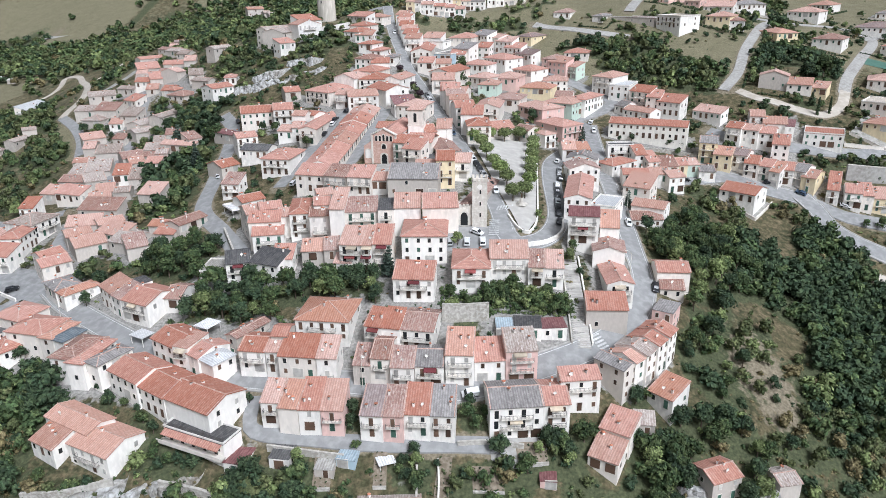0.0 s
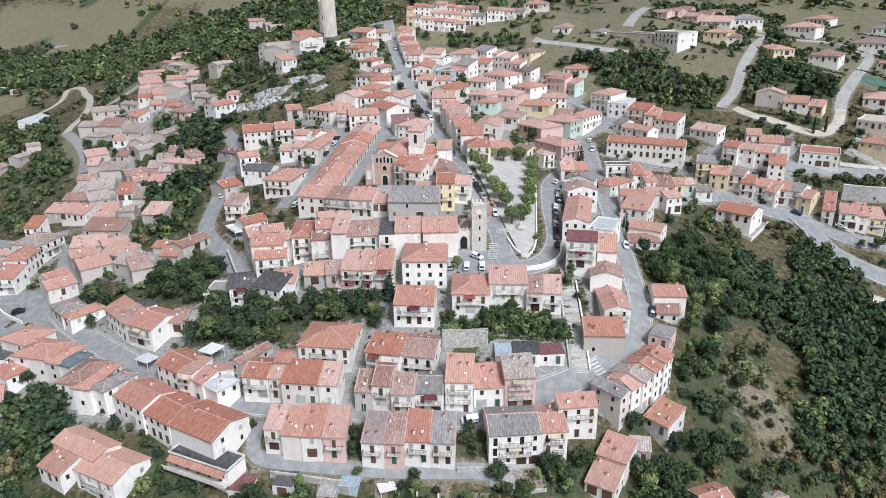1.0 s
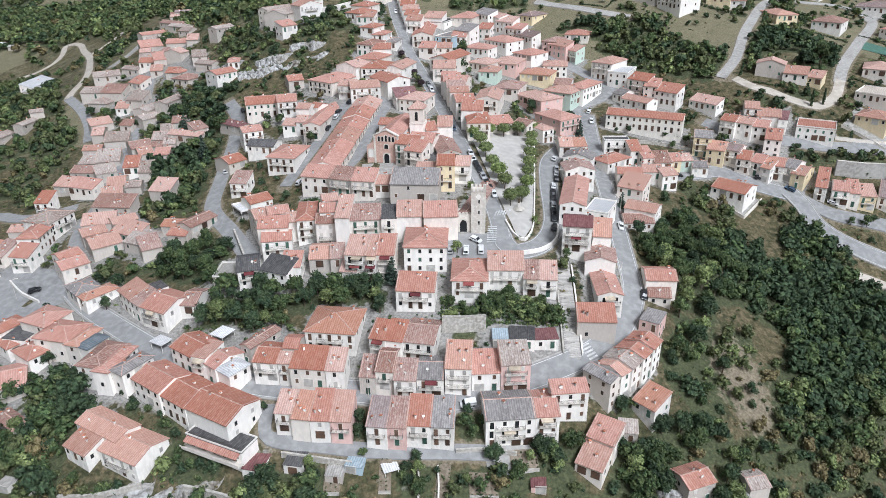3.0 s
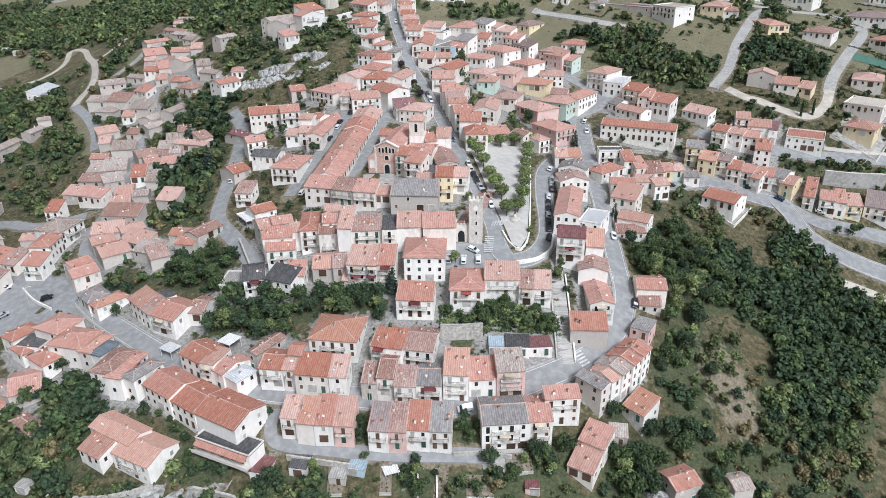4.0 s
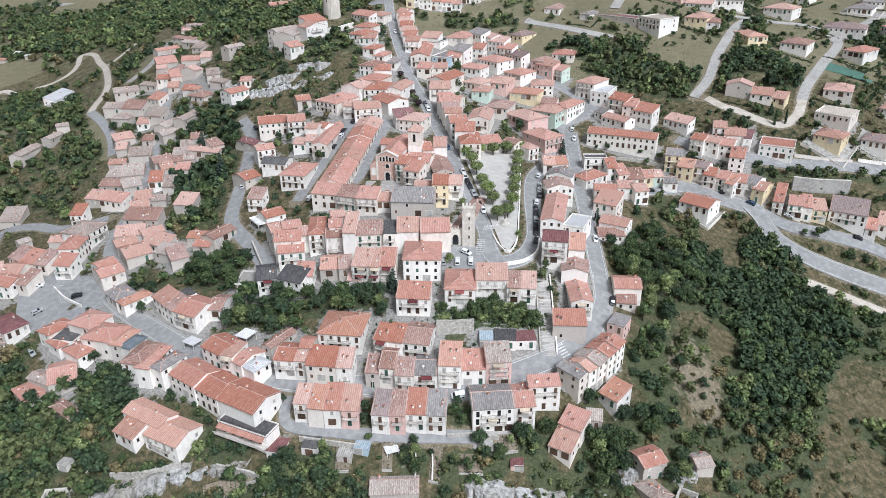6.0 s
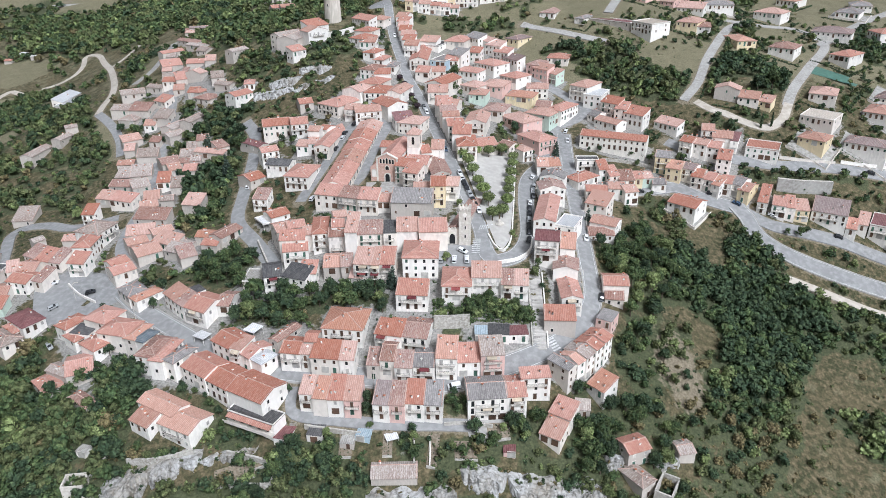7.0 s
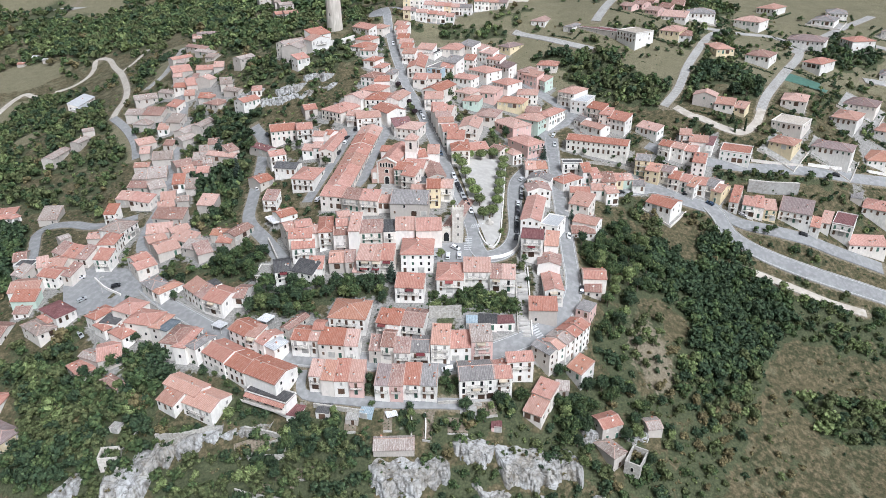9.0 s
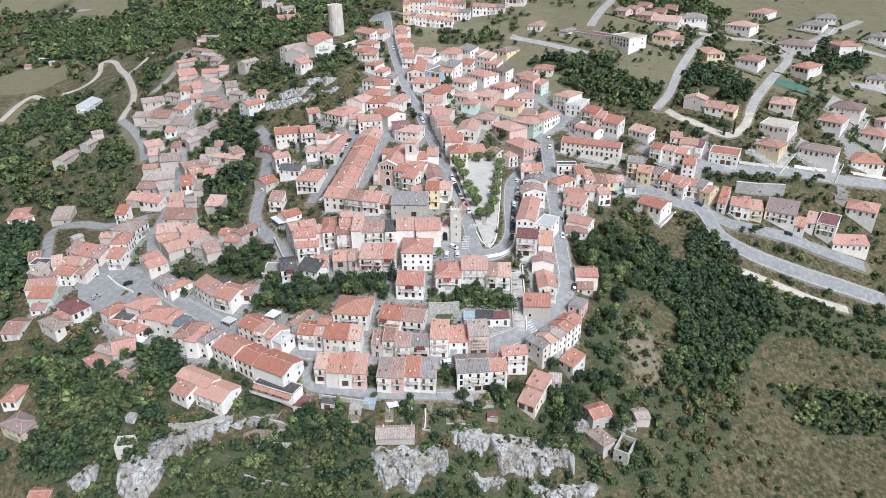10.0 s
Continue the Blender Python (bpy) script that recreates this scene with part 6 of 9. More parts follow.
def cypress_crown(seed):
    rng, verts, faces = random.Random(seed), [], []
    for i in range(26):
        h = i / 26
        r = 0.75 * math.sin(math.pi * min(1, h * 0.85 + 0.16)) * rng.uniform(0.3, 0.7)
        a = i * 2.4
        blob(rng, (r * math.cos(a), r * math.sin(a), 0.7 + h * 7.5), 0.55 * (1.15 - 0.7 * h), 14, 0.26, verts, faces, 1, 1.3)
    return verts, faces


def round_crown(seed, radius=2.1, low=2.0):
    rng, verts, faces = random.Random(seed), [], []
    for i in range(22):
        z = 1 - 2 * (i + 0.5) / 22
        r, a = math.sqrt(1 - z * z), i * 2.4
        blob(rng, (r * math.cos(a) * radius * 0.62, r * math.sin(a) * radius * 0.62, low + radius * 0.5 + z * radius * 0.36), rng.uniform(0.75, 0.95), 40, 0.2, verts, faces)
    return verts, faces


def trunk_mesh(h, r, limbs, seed):
    """A tapered, slightly bent trunk with limbs that fork off it."""
    rng, bm = random.Random(seed), bmesh.new()

    def limb(a, b, ra, rb):
        way = (b - a).normalized()
        u = way.orthogonal().normalized()
        v = way.cross(u)
        rings = [[bm.verts.new(p + (u * math.cos(k * 1.0472) + v * math.sin(k * 1.0472)) * q) for k in range(6)] for p, q in ((a, ra), (b, rb))]
        for k in range(6):
            bm.faces.new((rings[0][k], rings[0][(k + 1) % 6], rings[1][(k + 1) % 6], rings[1][k]))

    mid = Vector((rng.uniform(-0.15, 0.15), rng.uniform(-0.15, 0.15), h * 0.55))
    limb(Vector((0, 0, -0.6)), mid, r, r * 0.75)
    limb(mid, Vector((0, 0, h)), r * 0.75, r * 0.35)
    for k in range(limbs):
        a = k * 6.283 / max(limbs, 1) + rng.uniform(-0.4, 0.4)
        reach = rng.uniform(0.9, 1.5)
        limb(mid + Vector((0, 0, rng.uniform(-0.1, 0.4))), mid + Vector((math.cos(a) * reach, math.sin(a) * reach, rng.uniform(0.9, 1.6))), r * 0.5, r * 0.2)
    return mesh_of("trunk", bm, BARK)


def crown_mesh(geometry, material):
    mesh = bpy.data.meshes.new("crown")
    mesh.from_pydata(geometry[0], [], geometry[1])
    mesh.materials.append(material)
    return mesh


def tree_kind(crown, trunk, label):
    root = tagged(new("tree"), label, "tree", "trees of the town")
    child("trunk", trunk, root)
    child("crown", crown, root)
    root.matrix_world = Matrix.Translation((0, 0, -400))
    return root


BROAD = [broad_crown(11), broad_crown(12, wide=2.9, tall=2.2), broad_crown(13, wide=2.2, tall=3.4), broad_crown(14, blobs=18, wide=3.0, tall=3.0)]
TREES = {
    "green": [tree_kind(crown_mesh(g, LEAF), trunk_mesh(3.2, 0.2, 4, i), "leafy green tree with a full rounded crown") for i, g in enumerate(BROAD)],
    "dark": [tree_kind(crown_mesh(g, LEAF_DARK), trunk_mesh(3.2, 0.22, 4, i + 9), "dark green broadleaf tree with a dense crown") for i, g in enumerate(BROAD)],
    "light": [tree_kind(crown_mesh(BROAD[0], LEAF_LIGHT), trunk_mesh(3.0, 0.18, 4, 31), "yellowish green tree with a light airy crown")],
    "conifer": [tree_kind(crown_mesh(conifer_crown(s), m), trunk_mesh(7, 0.2, 0, s), "tall dark conifer with drooping branches") for s, m in ((41, LEAF_BLUE), (42, LEAF_DARK))],
    "cypress": [tree_kind(crown_mesh(cypress_crown(51), LEAF_DARK), trunk_mesh(5, 0.16, 0, 51), "slender dark cypress tree")],
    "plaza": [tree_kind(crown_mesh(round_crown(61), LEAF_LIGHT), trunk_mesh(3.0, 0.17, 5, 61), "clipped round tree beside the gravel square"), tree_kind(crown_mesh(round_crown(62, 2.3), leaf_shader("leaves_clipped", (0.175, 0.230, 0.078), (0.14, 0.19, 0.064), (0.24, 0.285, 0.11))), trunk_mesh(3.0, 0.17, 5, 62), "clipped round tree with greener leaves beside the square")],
    "purple": [tree_kind(crown_mesh(round_crown(71, 1.7, 1.4), LEAF_PURPLE), trunk_mesh(2.4, 0.13, 4, 71), "small purple-leaved street tree")],
}
TREES["broad"] = TREES["green"] + TREES["dark"]
MIX = {"mixed": ("green", "dark", "green", "dark", "dark", "green", "light"), "dark": ("dark", "dark", "dark", "green"), "green": ("green",), "conifer": ("conifer", "conifer", "dark"), "garden": ("green", "green", "light", "dark"), "broad": ("broad",)}
LOW = [broad_crown(s, 9, 16, 0.46, 1, w, h, 0.2) for s, w, h in ((81, 2.5, 2.6), (82, 2.9, 2.2), (83, 2.2, 3.4), (84, 2.6, 3.0))]
LOW += [broad_crown(s, 3, 10, 0.6, 1, 2.0, 1.2, 0.0) for s in (85, 86, 87)]
LOW += [broad_crown(s, 1, 9, 0.8, 1, 0.4, 0.3, 0.3) for s in (88, 89)]
LOW += [broad_crown(s, 5, 9, 0.75, 1, 2.3, 2.4, 0.3) for s in (90, 91, 92)]
LOW += [broad_crown(s, 4, 5, 1.1, 1, 2.1, 2.2, 0.3) for s in (93, 94, 95)]
LOW = [(np.array(v), np.array([f + [f[-1]] if len(f) == 3 else f for f in fs])) for v, fs in LOW]
WOOD, PLANTED = [], []
scatter = random.Random(5)


def inside(x, y, outline):
    hit = False
    for (x1, y1), (x2, y2) in zip(outline, outline[1:] + outline[:1]):
        if (y1 > y) != (y2 > y) and x < (x2 - x1) * (y - y1) / (y2 - y1) + x1:
            hit = not hit
    return hit


def lone_tree(kind, x, y, size=1.0):
    size *= scatter.uniform(0.92, 1.08)
    PLANTED.append((x, y, size))
    proto = scatter.choice(TREES[kind])
    return copy_thing(proto, pose(x, y, height(x, y) + 0.05, 0, 0, scatter.uniform(0, 360)) @ Matrix.Diagonal((size, size, size * scatter.uniform(0.92, 1.1), 1)))


def grove(mode, kind, spacing, smallest, largest, *outline):
    """Plants an outline with trees: "tree" as things, "wood" for the dense cover that nobody could count."""
    outline = list(outline)
    if mode == "wood" and kind != "dry":
        spacing, smallest, largest = spacing * 0.8, smallest * 1.15, largest * 1.25
    xs, ys = [p[0] for p in outline], [p[1] for p in outline]
    for y in np.arange(min(ys), max(ys), spacing):
        for x in np.arange(min(xs), max(xs), spacing):
            px, py = x + scatter.uniform(-0.45, 0.45) * spacing, y + scatter.uniform(-0.45, 0.45) * spacing
            size = scatter.uniform(smallest, largest)
            if mode == "wood" and kind not in ("forest", "strip") and ((py > 290 and px < 60) or (py > 215 and px < -90)) and noise.fractal((px * 0.03, py * 0.03, 1.3), 1.0, 2.0, 3) > 0.06:
                continue
            if not inside(px, py, outline) or house_gap(px, py) < 1.0 * size + 0.4 or road_clear(px, py) < 1.2 * size:
                continue
            if mode == "tree" and py < 235:
                lone_tree(scatter.choice(MIX[kind]), px, py, size)
            else:
                WOOD.append((px, py, size, kind))


ROAD_LINE = np.array([(q.x, q.y, w / 2) for _, w, _, pts in ROADS for q in smooth_line(pts, 2.5)])


def road_clear(x, y):
    return float((np.hypot(x - ROAD_LINE[:, 0], y - ROAD_LINE[:, 1]) - ROAD_LINE[:, 2]).min())


# ---- cars ----
def car_paint(name, colour):
    m = bpy.data.materials.new(name)
    m.use_nodes = True
    b = m.node_tree.nodes["Principled BSDF"]
    b.inputs["Base Color"].default_value, b.inputs["Roughness"].default_value, b.inputs["Metallic"].default_value = (*colour, 1), 0.3, 0.15
    return m


RUBBER = shader("tyre_rubber", (0.02, 0.02, 0.02), 0.8)
LAMP_GLASS = car_paint("headlight_glass", (0.7, 0.7, 0.68))


def car_kind(label, colour, van=False):
    root = tagged(new("car"), label, "car", "parked cars")
    bm, glass = bmesh.new(), bmesh.new()
    w = 0.86 if not van else 0.95
    hull = [(-2.1, 0.35), (-2.12, 0.75), (-1.95, 0.88), (1.0, 0.92), (1.95, 0.78), (2.1, 0.6), (2.08, 0.33)]
    top = [(-2.0, 0.86), (-1.55, 1.42), (0.35, 1.44), (1.15, 0.9)] if not van else [(-2.1, 0.86), (-2.05, 1.98), (0.9, 2.0), (1.5, 1.15), (1.6, 0.88)]
    for profile, half in ((hull, w), (top, w * 0.86)):
        a = [bm.verts.new((x, -half, z)) for x, z in profile]
        b = [bm.verts.new((x, half, z)) for x, z in profile]
        n = len(profile)
        bm.faces.new(a), bm.faces.new(b[::-1])
        for i in range(n):
            bm.faces.new((a[i], b[i], b[(i + 1) % n], a[(i + 1) % n]))
    bmesh.ops.bevel(bm, geom=bm.edges[:], offset=0.06, segments=1, affect="EDGES")
    child("body", mesh_of("body", bm, car_paint("paint_" + label.split()[0], colour)), root)
    g = w * 0.86 + 0.012
    side = [(-1.6, 0.95), (-1.35, 1.34), (0.25, 1.35), (0.85, 0.96)] if not van else [(0.25, 1.2), (0.3, 1.8), (0.85, 1.8), (1.3, 1.2)]
    for s in (-g, g):
        glass.faces.new([glass.verts.new((x, s, z)) for x, z in side])
    for x0, z0, x1, z1 in ((1.13, 0.95, 0.42, 1.42),) if van is False else ((1.54, 1.2, 0.98, 1.95),):
        glass.faces.new([glass.verts.new(p) for p in ((x0, -g * 0.86, z0 + 0.02), (x0, g * 0.86, z0 + 0.02), (x1, g * 0.86, z1 + 0.02), (x1, -g * 0.86, z1 + 0.02))])
    if not van:
        glass.faces.new([glass.verts.new(p) for p in ((-1.97, -g * 0.85, 0.95), (-1.97, g * 0.85, 0.95), (-1.62, g * 0.85, 1.4), (-1.62, -g * 0.85, 1.4))])
    child("window", mesh_of("window", glass, GLASS), root)
    for x in (-1.3, 1.3):
        for s in (-1, 1):
            wb = bmesh.new()
            bmesh.ops.create_cone(wb, cap_ends=True, segments=12, radius1=0.33, radius2=0.33, depth=0.2, matrix=pose(x, s * (w - 0.08), 0.33, 90))
            part("wheel", wb, RUBBER, root)
    for s in (-1, 1):
        lb = bmesh.new()
        add_box(lb, (1.96, s * 0.62 - 0.16, 0.6), (2.09, s * 0.62 + 0.16, 0.72))
        part("headlight", lb, LAMP_GLASS, root)
    root.matrix_world = Matrix.Translation((0, 0, -420))
    return root


CARS = {
    "w": car_kind("white hatchback car parked on grey asphalt", (0.78, 0.78, 0.78)),
    "k": car_kind("black hatchback car parked on grey asphalt", (0.025, 0.026, 0.03)),
    "g": car_kind("silver grey car parked on grey asphalt", (0.42, 0.43, 0.44)),
    "b": car_kind("dark blue car on the grey road", (0.05, 0.085, 0.14)),
    "v": car_kind("white delivery van standing on the road", (0.8, 0.8, 0.8), True),
}


def car(colour, x, y, angle=None):
    """Along the nearest road, unless an angle is given; it stands on the slope."""
    k = int(np.hypot(ROAD_LINE[:, 0] - x, ROAD_LINE[:, 1] - y).argmin())
    a, b = ROAD_LINE[max(k - 1, 0)], ROAD_LINE[min(k + 1, len(ROAD_LINE) - 1)]
    turn = math.atan2(b[1] - a[1], b[0] - a[0]) if angle is None else radians(angle)
    fx, fy = math.cos(turn), math.sin(turn)
    lift = 0.14 + 0.2
    pitch = math.atan2(height(x + fx * 1.3, y + fy * 1.3) - height(x - fx * 1.3, y - fy * 1.3), 2.6)
    bank = math.atan2(height(x - fy, y + fx) - height(x + fy, y - fx), 2.0)
    m = Matrix.Translation((x, y, height(x, y) + lift)) @ Matrix.Rotation(turn, 4, "Z") @ Matrix.Rotation(-pitch, 4, "Y") @ Matrix.Rotation(bank, 4, "X")
    return copy_thing(CARS[colour], m)


WALL_STUFF = {"white": WALL["w"], "cream": WALL["c"], "stone": STONE, "concrete": CONCRETE}


def wall_strip(material, tall, thick, label, *pts):
    """A free-standing wall along a line, its top stepping with the hill, with a coping."""
    line = smooth_line(pts, 1.6)
    wall_bm, cap_bm = bmesh.new(), bmesh.new()
    for bm, half, z0, z1 in ((wall_bm, thick / 2, -1.2, tall), (cap_bm, thick / 2 + 0.06, tall, tall + 0.12)):
        rows = []
        for i, q in enumerate(line):
            along = (line[min(i + 1, len(line) - 1)] - line[max(i - 1, 0)]).normalized()
            n = Vector((along.y, -along.x))
            zg = height(q.x, q.y)
            rows.append([bm.verts.new((*(q + n * s).xy, zg + z)) for s, z in ((-half, z0), (half, z0), (half, z1), (-half, z1))])
        for a, b in zip(rows, rows[1:]):
            for k in range(4):
                bm.faces.new((a[k], a[(k + 1) % 4], b[(k + 1) % 4], b[k]))
        bm.faces.new(rows[0]), bm.faces.new(rows[-1])
    root = tagged(new("garden_wall" if tall < 4 else "retaining_wall"), label, "wall", kind="structure")
    part("wall_body", wall_bm, WALL_STUFF[material], root)
    part("coping", cap_bm, STONE if material == "stone" else TRIM if material != "white" else WALL["w"], root)


grove("wood", "dark", 4.6, 0.9, 1.5, (97, 226), (109, 228), (121, 220), (134, 247), (139, 239), (154, 224), (158, 201), (150, 187), (129, 171), (116, 162), (104, 160), (103, 174), (109, 187), (97, 195), (90, 199))
grove("tree", "garden", 5.2, 0.9, 1.35, (63, 222), (86, 236), (98, 224), (97, 202), (79, 181), (69, 179), (69, 191), (61, 198))
grove("tree", "mixed", 8, 0.5, 0.9, (87, 263), (108, 265), (125, 254), (105, 243), (80, 244))
grove("wood", "mixed", 5, 0.8, 1.3, (147, 163), (161, 163), (193, 163), (186, 149), (160, 145), (146, 150))
grove("wood", "slope", 7.5, 0.3, 0.8, (68, 162), (82, 178), (101, 173), (107, 157), (108, 137), (101, 111), (71, 108), (77, 130), (62, 139))
grove("wood", "mixed", 6, 0.5, 1.1, (64, 172), (83, 182), (85, 168), (71, 154), (60, 156))
grove("wood", "slope", 4.5, 0.5, 0.9, (104, 160), (128, 172), (124, 150), (112, 132), (100, 126), (98, 146))
grove("tree", "mixed", 5, 0.7, 1.2, (47, 137), (64, 144), (83, 139), (73, 129), (57, 122), (47, 126))
grove("wood", "mixed", 5, 0.7, 1.2, (-41, 127), (-24, 122), (-20, 118), (-21, 104), (-39, 103), (-50, 103), (-48, 117), (-53, 124))
grove("wood", "mixed", 5, 0.6, 1.1, (-79, 122), (-52, 119), (-51, 112), (-39, 103), (-74, 104), (-91, 111))
grove("wood", "mixed", 4.6, 0.9, 1.5, (-163, 169), (-140, 169), (-115, 152), (-109, 142), (-113, 128), (-131, 125), (-147, 133), (-147, 148), (-165, 162))
grove("wood", "dark", 4.6, 0.9, 1.4, (-151, 136), (-131, 127), (-115, 124), (-115, 117), (-136, 115), (-152, 124))
grove("wood", "dark", 4.6, 0.9, 1.4, (-113, 157), (-102, 167), (-96, 162), (-100, 148), (-107, 142), (-114, 147))
grove("wood", "mixed", 4.8, 0.9, 1.5, (-278, 358), (-255, 359), (-223, 328), (-191, 316), (-174, 279), (-201, 280), (-227, 303), (-253, 309))
grove("wood", "dark", 4.8, 0.9, 1.5, (-241, 286), (-214, 273), (-197, 253), (-187, 230), (-188, 209), (-204, 219))
grove("wood", "mixed", 6, 0.6, 1.2, (-343, 473), (-267, 407), (-212, 386), (-177, 330), (-192, 322), (-229, 333), (-283, 368))
grove("wood", "strip", 5.2, 0.8, 1.4, (-138, 347), (-108, 357), (-94, 328), (-96, 307), (-96, 274), (-93, 240), (-112, 253), (-127, 287))
grove("wood", "mixed", 5, 0.7, 1.2, (-156, 366), (-141, 368), (-131, 341), (-135, 308), (-150, 338))
grove("tree", "dark", 5.0, 0.85, 1.35, (-95, 215), (-77, 222), (-70, 209), (-70, 193), (-81, 193), (-97, 206))
grove("tree", "mixed", 4.8, 0.8, 1.3, (-76, 192), (-59, 194), (-38, 185), (-17, 183), (-13, 174), (-28, 170), (-37, 177), (-46, 169), (-60, 171), (-73, 178))
grove("wood", "green", 2.9, 0.5, 0.75, (0, 177), (12, 177.5), (24, 177), (34.5, 174), (34.5, 167), (14, 167.5), (0, 167))
grove("tree", "green", 4.2, 0.5, 0.85, (1, 175), (11, 179), (24, 178), (33, 171), (29, 167), (3, 167))
grove("tree", "mixed", 5, 0.8, 1.4, (-123, 408), (-83, 399), (-61, 406), (-45, 391), (-58, 374), (-87, 378), (-112, 372))
grove("wood", "mixed", 8, 0.9, 1.6, (-519, 812), (-406, 790), (-298, 768), (-218, 759), (-144, 700), (-121, 570), (-127, 428), (-164, 473), (-238, 618), (-223, 540), (-261, 558), (-350, 616), (-401, 585))
grove("wood", "mixed", 6, 0.7, 1.3, (-341, 526), (-284, 511), (-212, 390), (-214, 370), (-274, 413), (-338, 465))
grove("wood", "dark", 5, 0.7, 1.2, (-226, 492), (-203, 509), (-182, 456), (-187, 411), (-201, 430))
grove("wood", "mixed", 4.8, 0.7, 1.2, (95, 405), (112, 404), (125, 379), (144, 353), (134, 333), (115, 346), (97, 357), (86, 377))
grove("wood", "dark", 5, 0.8, 1.3, (63, 407), (90, 410), (87, 388), (72, 386))
grove("tree", "dark", 5, 0.8, 1.3, (140, 322), (159, 324), (171, 314), (154, 306), (140, 309))
grove("tree", "dark", 5, 0.8, 1.2, (146, 286), (163, 286), (160, 273), (144, 274))
grove("wood", "mixed", 4.5, 0.5, 0.9, (166, 283), (191, 284), (216, 282), (212, 276), (188, 276), (165, 278))
grove("tree", "conifer", 5.5, 0.9, 1.4, (251, 434), (277, 441), (300, 415), (285, 391), (250, 389), (244, 413))
grove("wood", "mixed", 6, 0.7, 1.2, (170, 433), (197, 447), (207, 428), (180, 382), (159, 385))
grove("wood", "dark", 5.5, 0.9, 1.4, (177, 360), (195, 372), (198, 355), (188, 341), (175, 344))
grove("wood", "dark", 4.6, 0.8, 1.2, (153, 368), (169, 381), (192, 375), (177, 360), (150, 352))
grove("wood", "mixed", 7, 0.8, 1.4, (142, 516), (227, 540), (235, 494), (197, 460), (150, 476))
grove("wood", "mixed", 5, 0.6, 1.0, (130, 245), (139, 239), (147, 229), (176, 215), (216, 210), (213, 204), (168, 207), (142, 222))
grove("tree", "garden", 4.5, 0.35, 0.7, (-37, 134), (-25, 134), (-12, 132), (-2, 133), (9, 131), (27, 135), (23, 128), (-36, 127))
grove("tree", "mixed", 5.5, 0.6, 1.0, (24, 138), (34, 140), (34, 131), (23, 129))
grove("tree", "mixed", 5.5, 0.6, 1.0, (4, 144), (9, 142), (10, 136), (4, 135))
grove("tree", "dark", 5, 0.6, 1.1, (-77, 199), (-67, 205), (-59, 198), (-64, 183), (-73, 185))
grove("tree", "mixed", 5.5, 0.6, 1.0, (-114, 203), (-109, 208), (-100, 189), (-105, 185))
grove("tree", "dark", 5.5, 0.6, 1.0, (-110, 221), (-93, 228), (-85, 206), (-97, 206))
grove("tree", "mixed", 6, 0.5, 1.0, (-124, 163), (-110, 167), (-100, 160), (-116, 144))
grove("tree", "mixed", 5.5, 0.6, 1.1, (-81, 316), (-69, 318), (-63, 286), (-71, 285))
grove("tree", "mixed", 6, 0.6, 1.0, (28, 327), (43, 338), (44, 312), (31, 300))
grove("tree", "mixed", 6, 0.6, 1.0, (5, 376), (16, 384), (15, 342), (6, 339))
grove("tree", "mixed", 6, 0.6, 1.1, (-58, 418), (-40, 435), (-30, 390), (-41, 373), (-54, 379))
grove("tree", "dark", 5, 0.8, 1.2, (-33, 414), (-29, 416), (-26, 390), (-30, 386))
grove("wood", "garden", 5, 0.3, 0.6, (8, 135), (25, 132), (41, 129), (41, 124), (12, 124))
grove("wood", "mixed", 5, 0.4, 0.8, (-72, 138), (-54, 132), (-59, 125), (-74, 126))
grove("wood", "mixed", 4, 0.5, 0.9, (-3, 119), (8, 117), (10, 104), (-3, 104))
grove("wood", "mixed", 4, 0.5, 0.9, (6, 115), (18, 117), (17, 106), (7, 105))
grove("wood", "dark", 4, 0.5, 0.9, (20, 119), (27, 120), (25, 107), (20, 107))
grove("wood", "mixed", 4, 0.45, 0.9, (24, 111), (47, 113), (49, 106), (24, 105))
grove("wood", "mixed", 4, 0.7, 1.1, (-52, 133), (-40, 132), (-29, 126), (-32, 117), (-48, 117))
grove("wood", "mixed", 4.2, 0.5, 1.0, (-114, 116), (-102, 121), (-95, 128), (-87, 121), (-93, 113), (-110, 107))
grove("wood", "dark", 4.6, 0.8, 1.2, (-102, 146), (-100, 155), (-95, 152), (-96, 132), (-101, 124), (-108, 123))
grove("wood", "mixed", 4.4, 0.7, 1.2, (-132, 148), (-108, 144), (-100, 136), (-111, 128), (-115, 117), (-127, 120))
grove("wood", "mixed", 4.6, 0.8, 1.3, (93, 160), (142, 188), (123, 152), (105, 146), (92, 148))
grove("wood", "slope", 5.0, 0.25, 0.55, (78, 165), (102, 176), (108, 157), (109, 137), (101, 111), (73, 108), (80, 131), (71, 141))
grove("wood", "mixed", 5, 0.4, 0.8, (94, 156), (115, 159), (105, 128), (88, 112), (87, 132))
grove("wood", "mixed", 4.5, 0.4, 0.85, (142, 221), (162, 214), (195, 207), (214, 206), (204, 185), (173, 187), (152, 194), (147, 203))
grove("wood", "forest", 9.0, 1.1, 1.8, (-463, 767), (-383, 728), (-327, 733), (-291, 780), (-247, 821), (-187, 836), (-100, 830), (-60, 760), (-57, 633), (-80, 560), (-95, 500), (-85, 450), (-100, 420), (-125, 428), (-150, 545), (-214, 600), (-262, 578), (-328, 616), (-373, 606))
grove("wood", "forest", 6.5, 0.7, 1.2, (8, 453), (25, 452), (48, 450), (60, 440), (42, 436), (24, 437), (7, 440))
grove("wood", "forest", 7.0, 0.8, 1.3, (-62, 470), (-52, 455), (-48, 500), (-55, 560), (-75, 540))
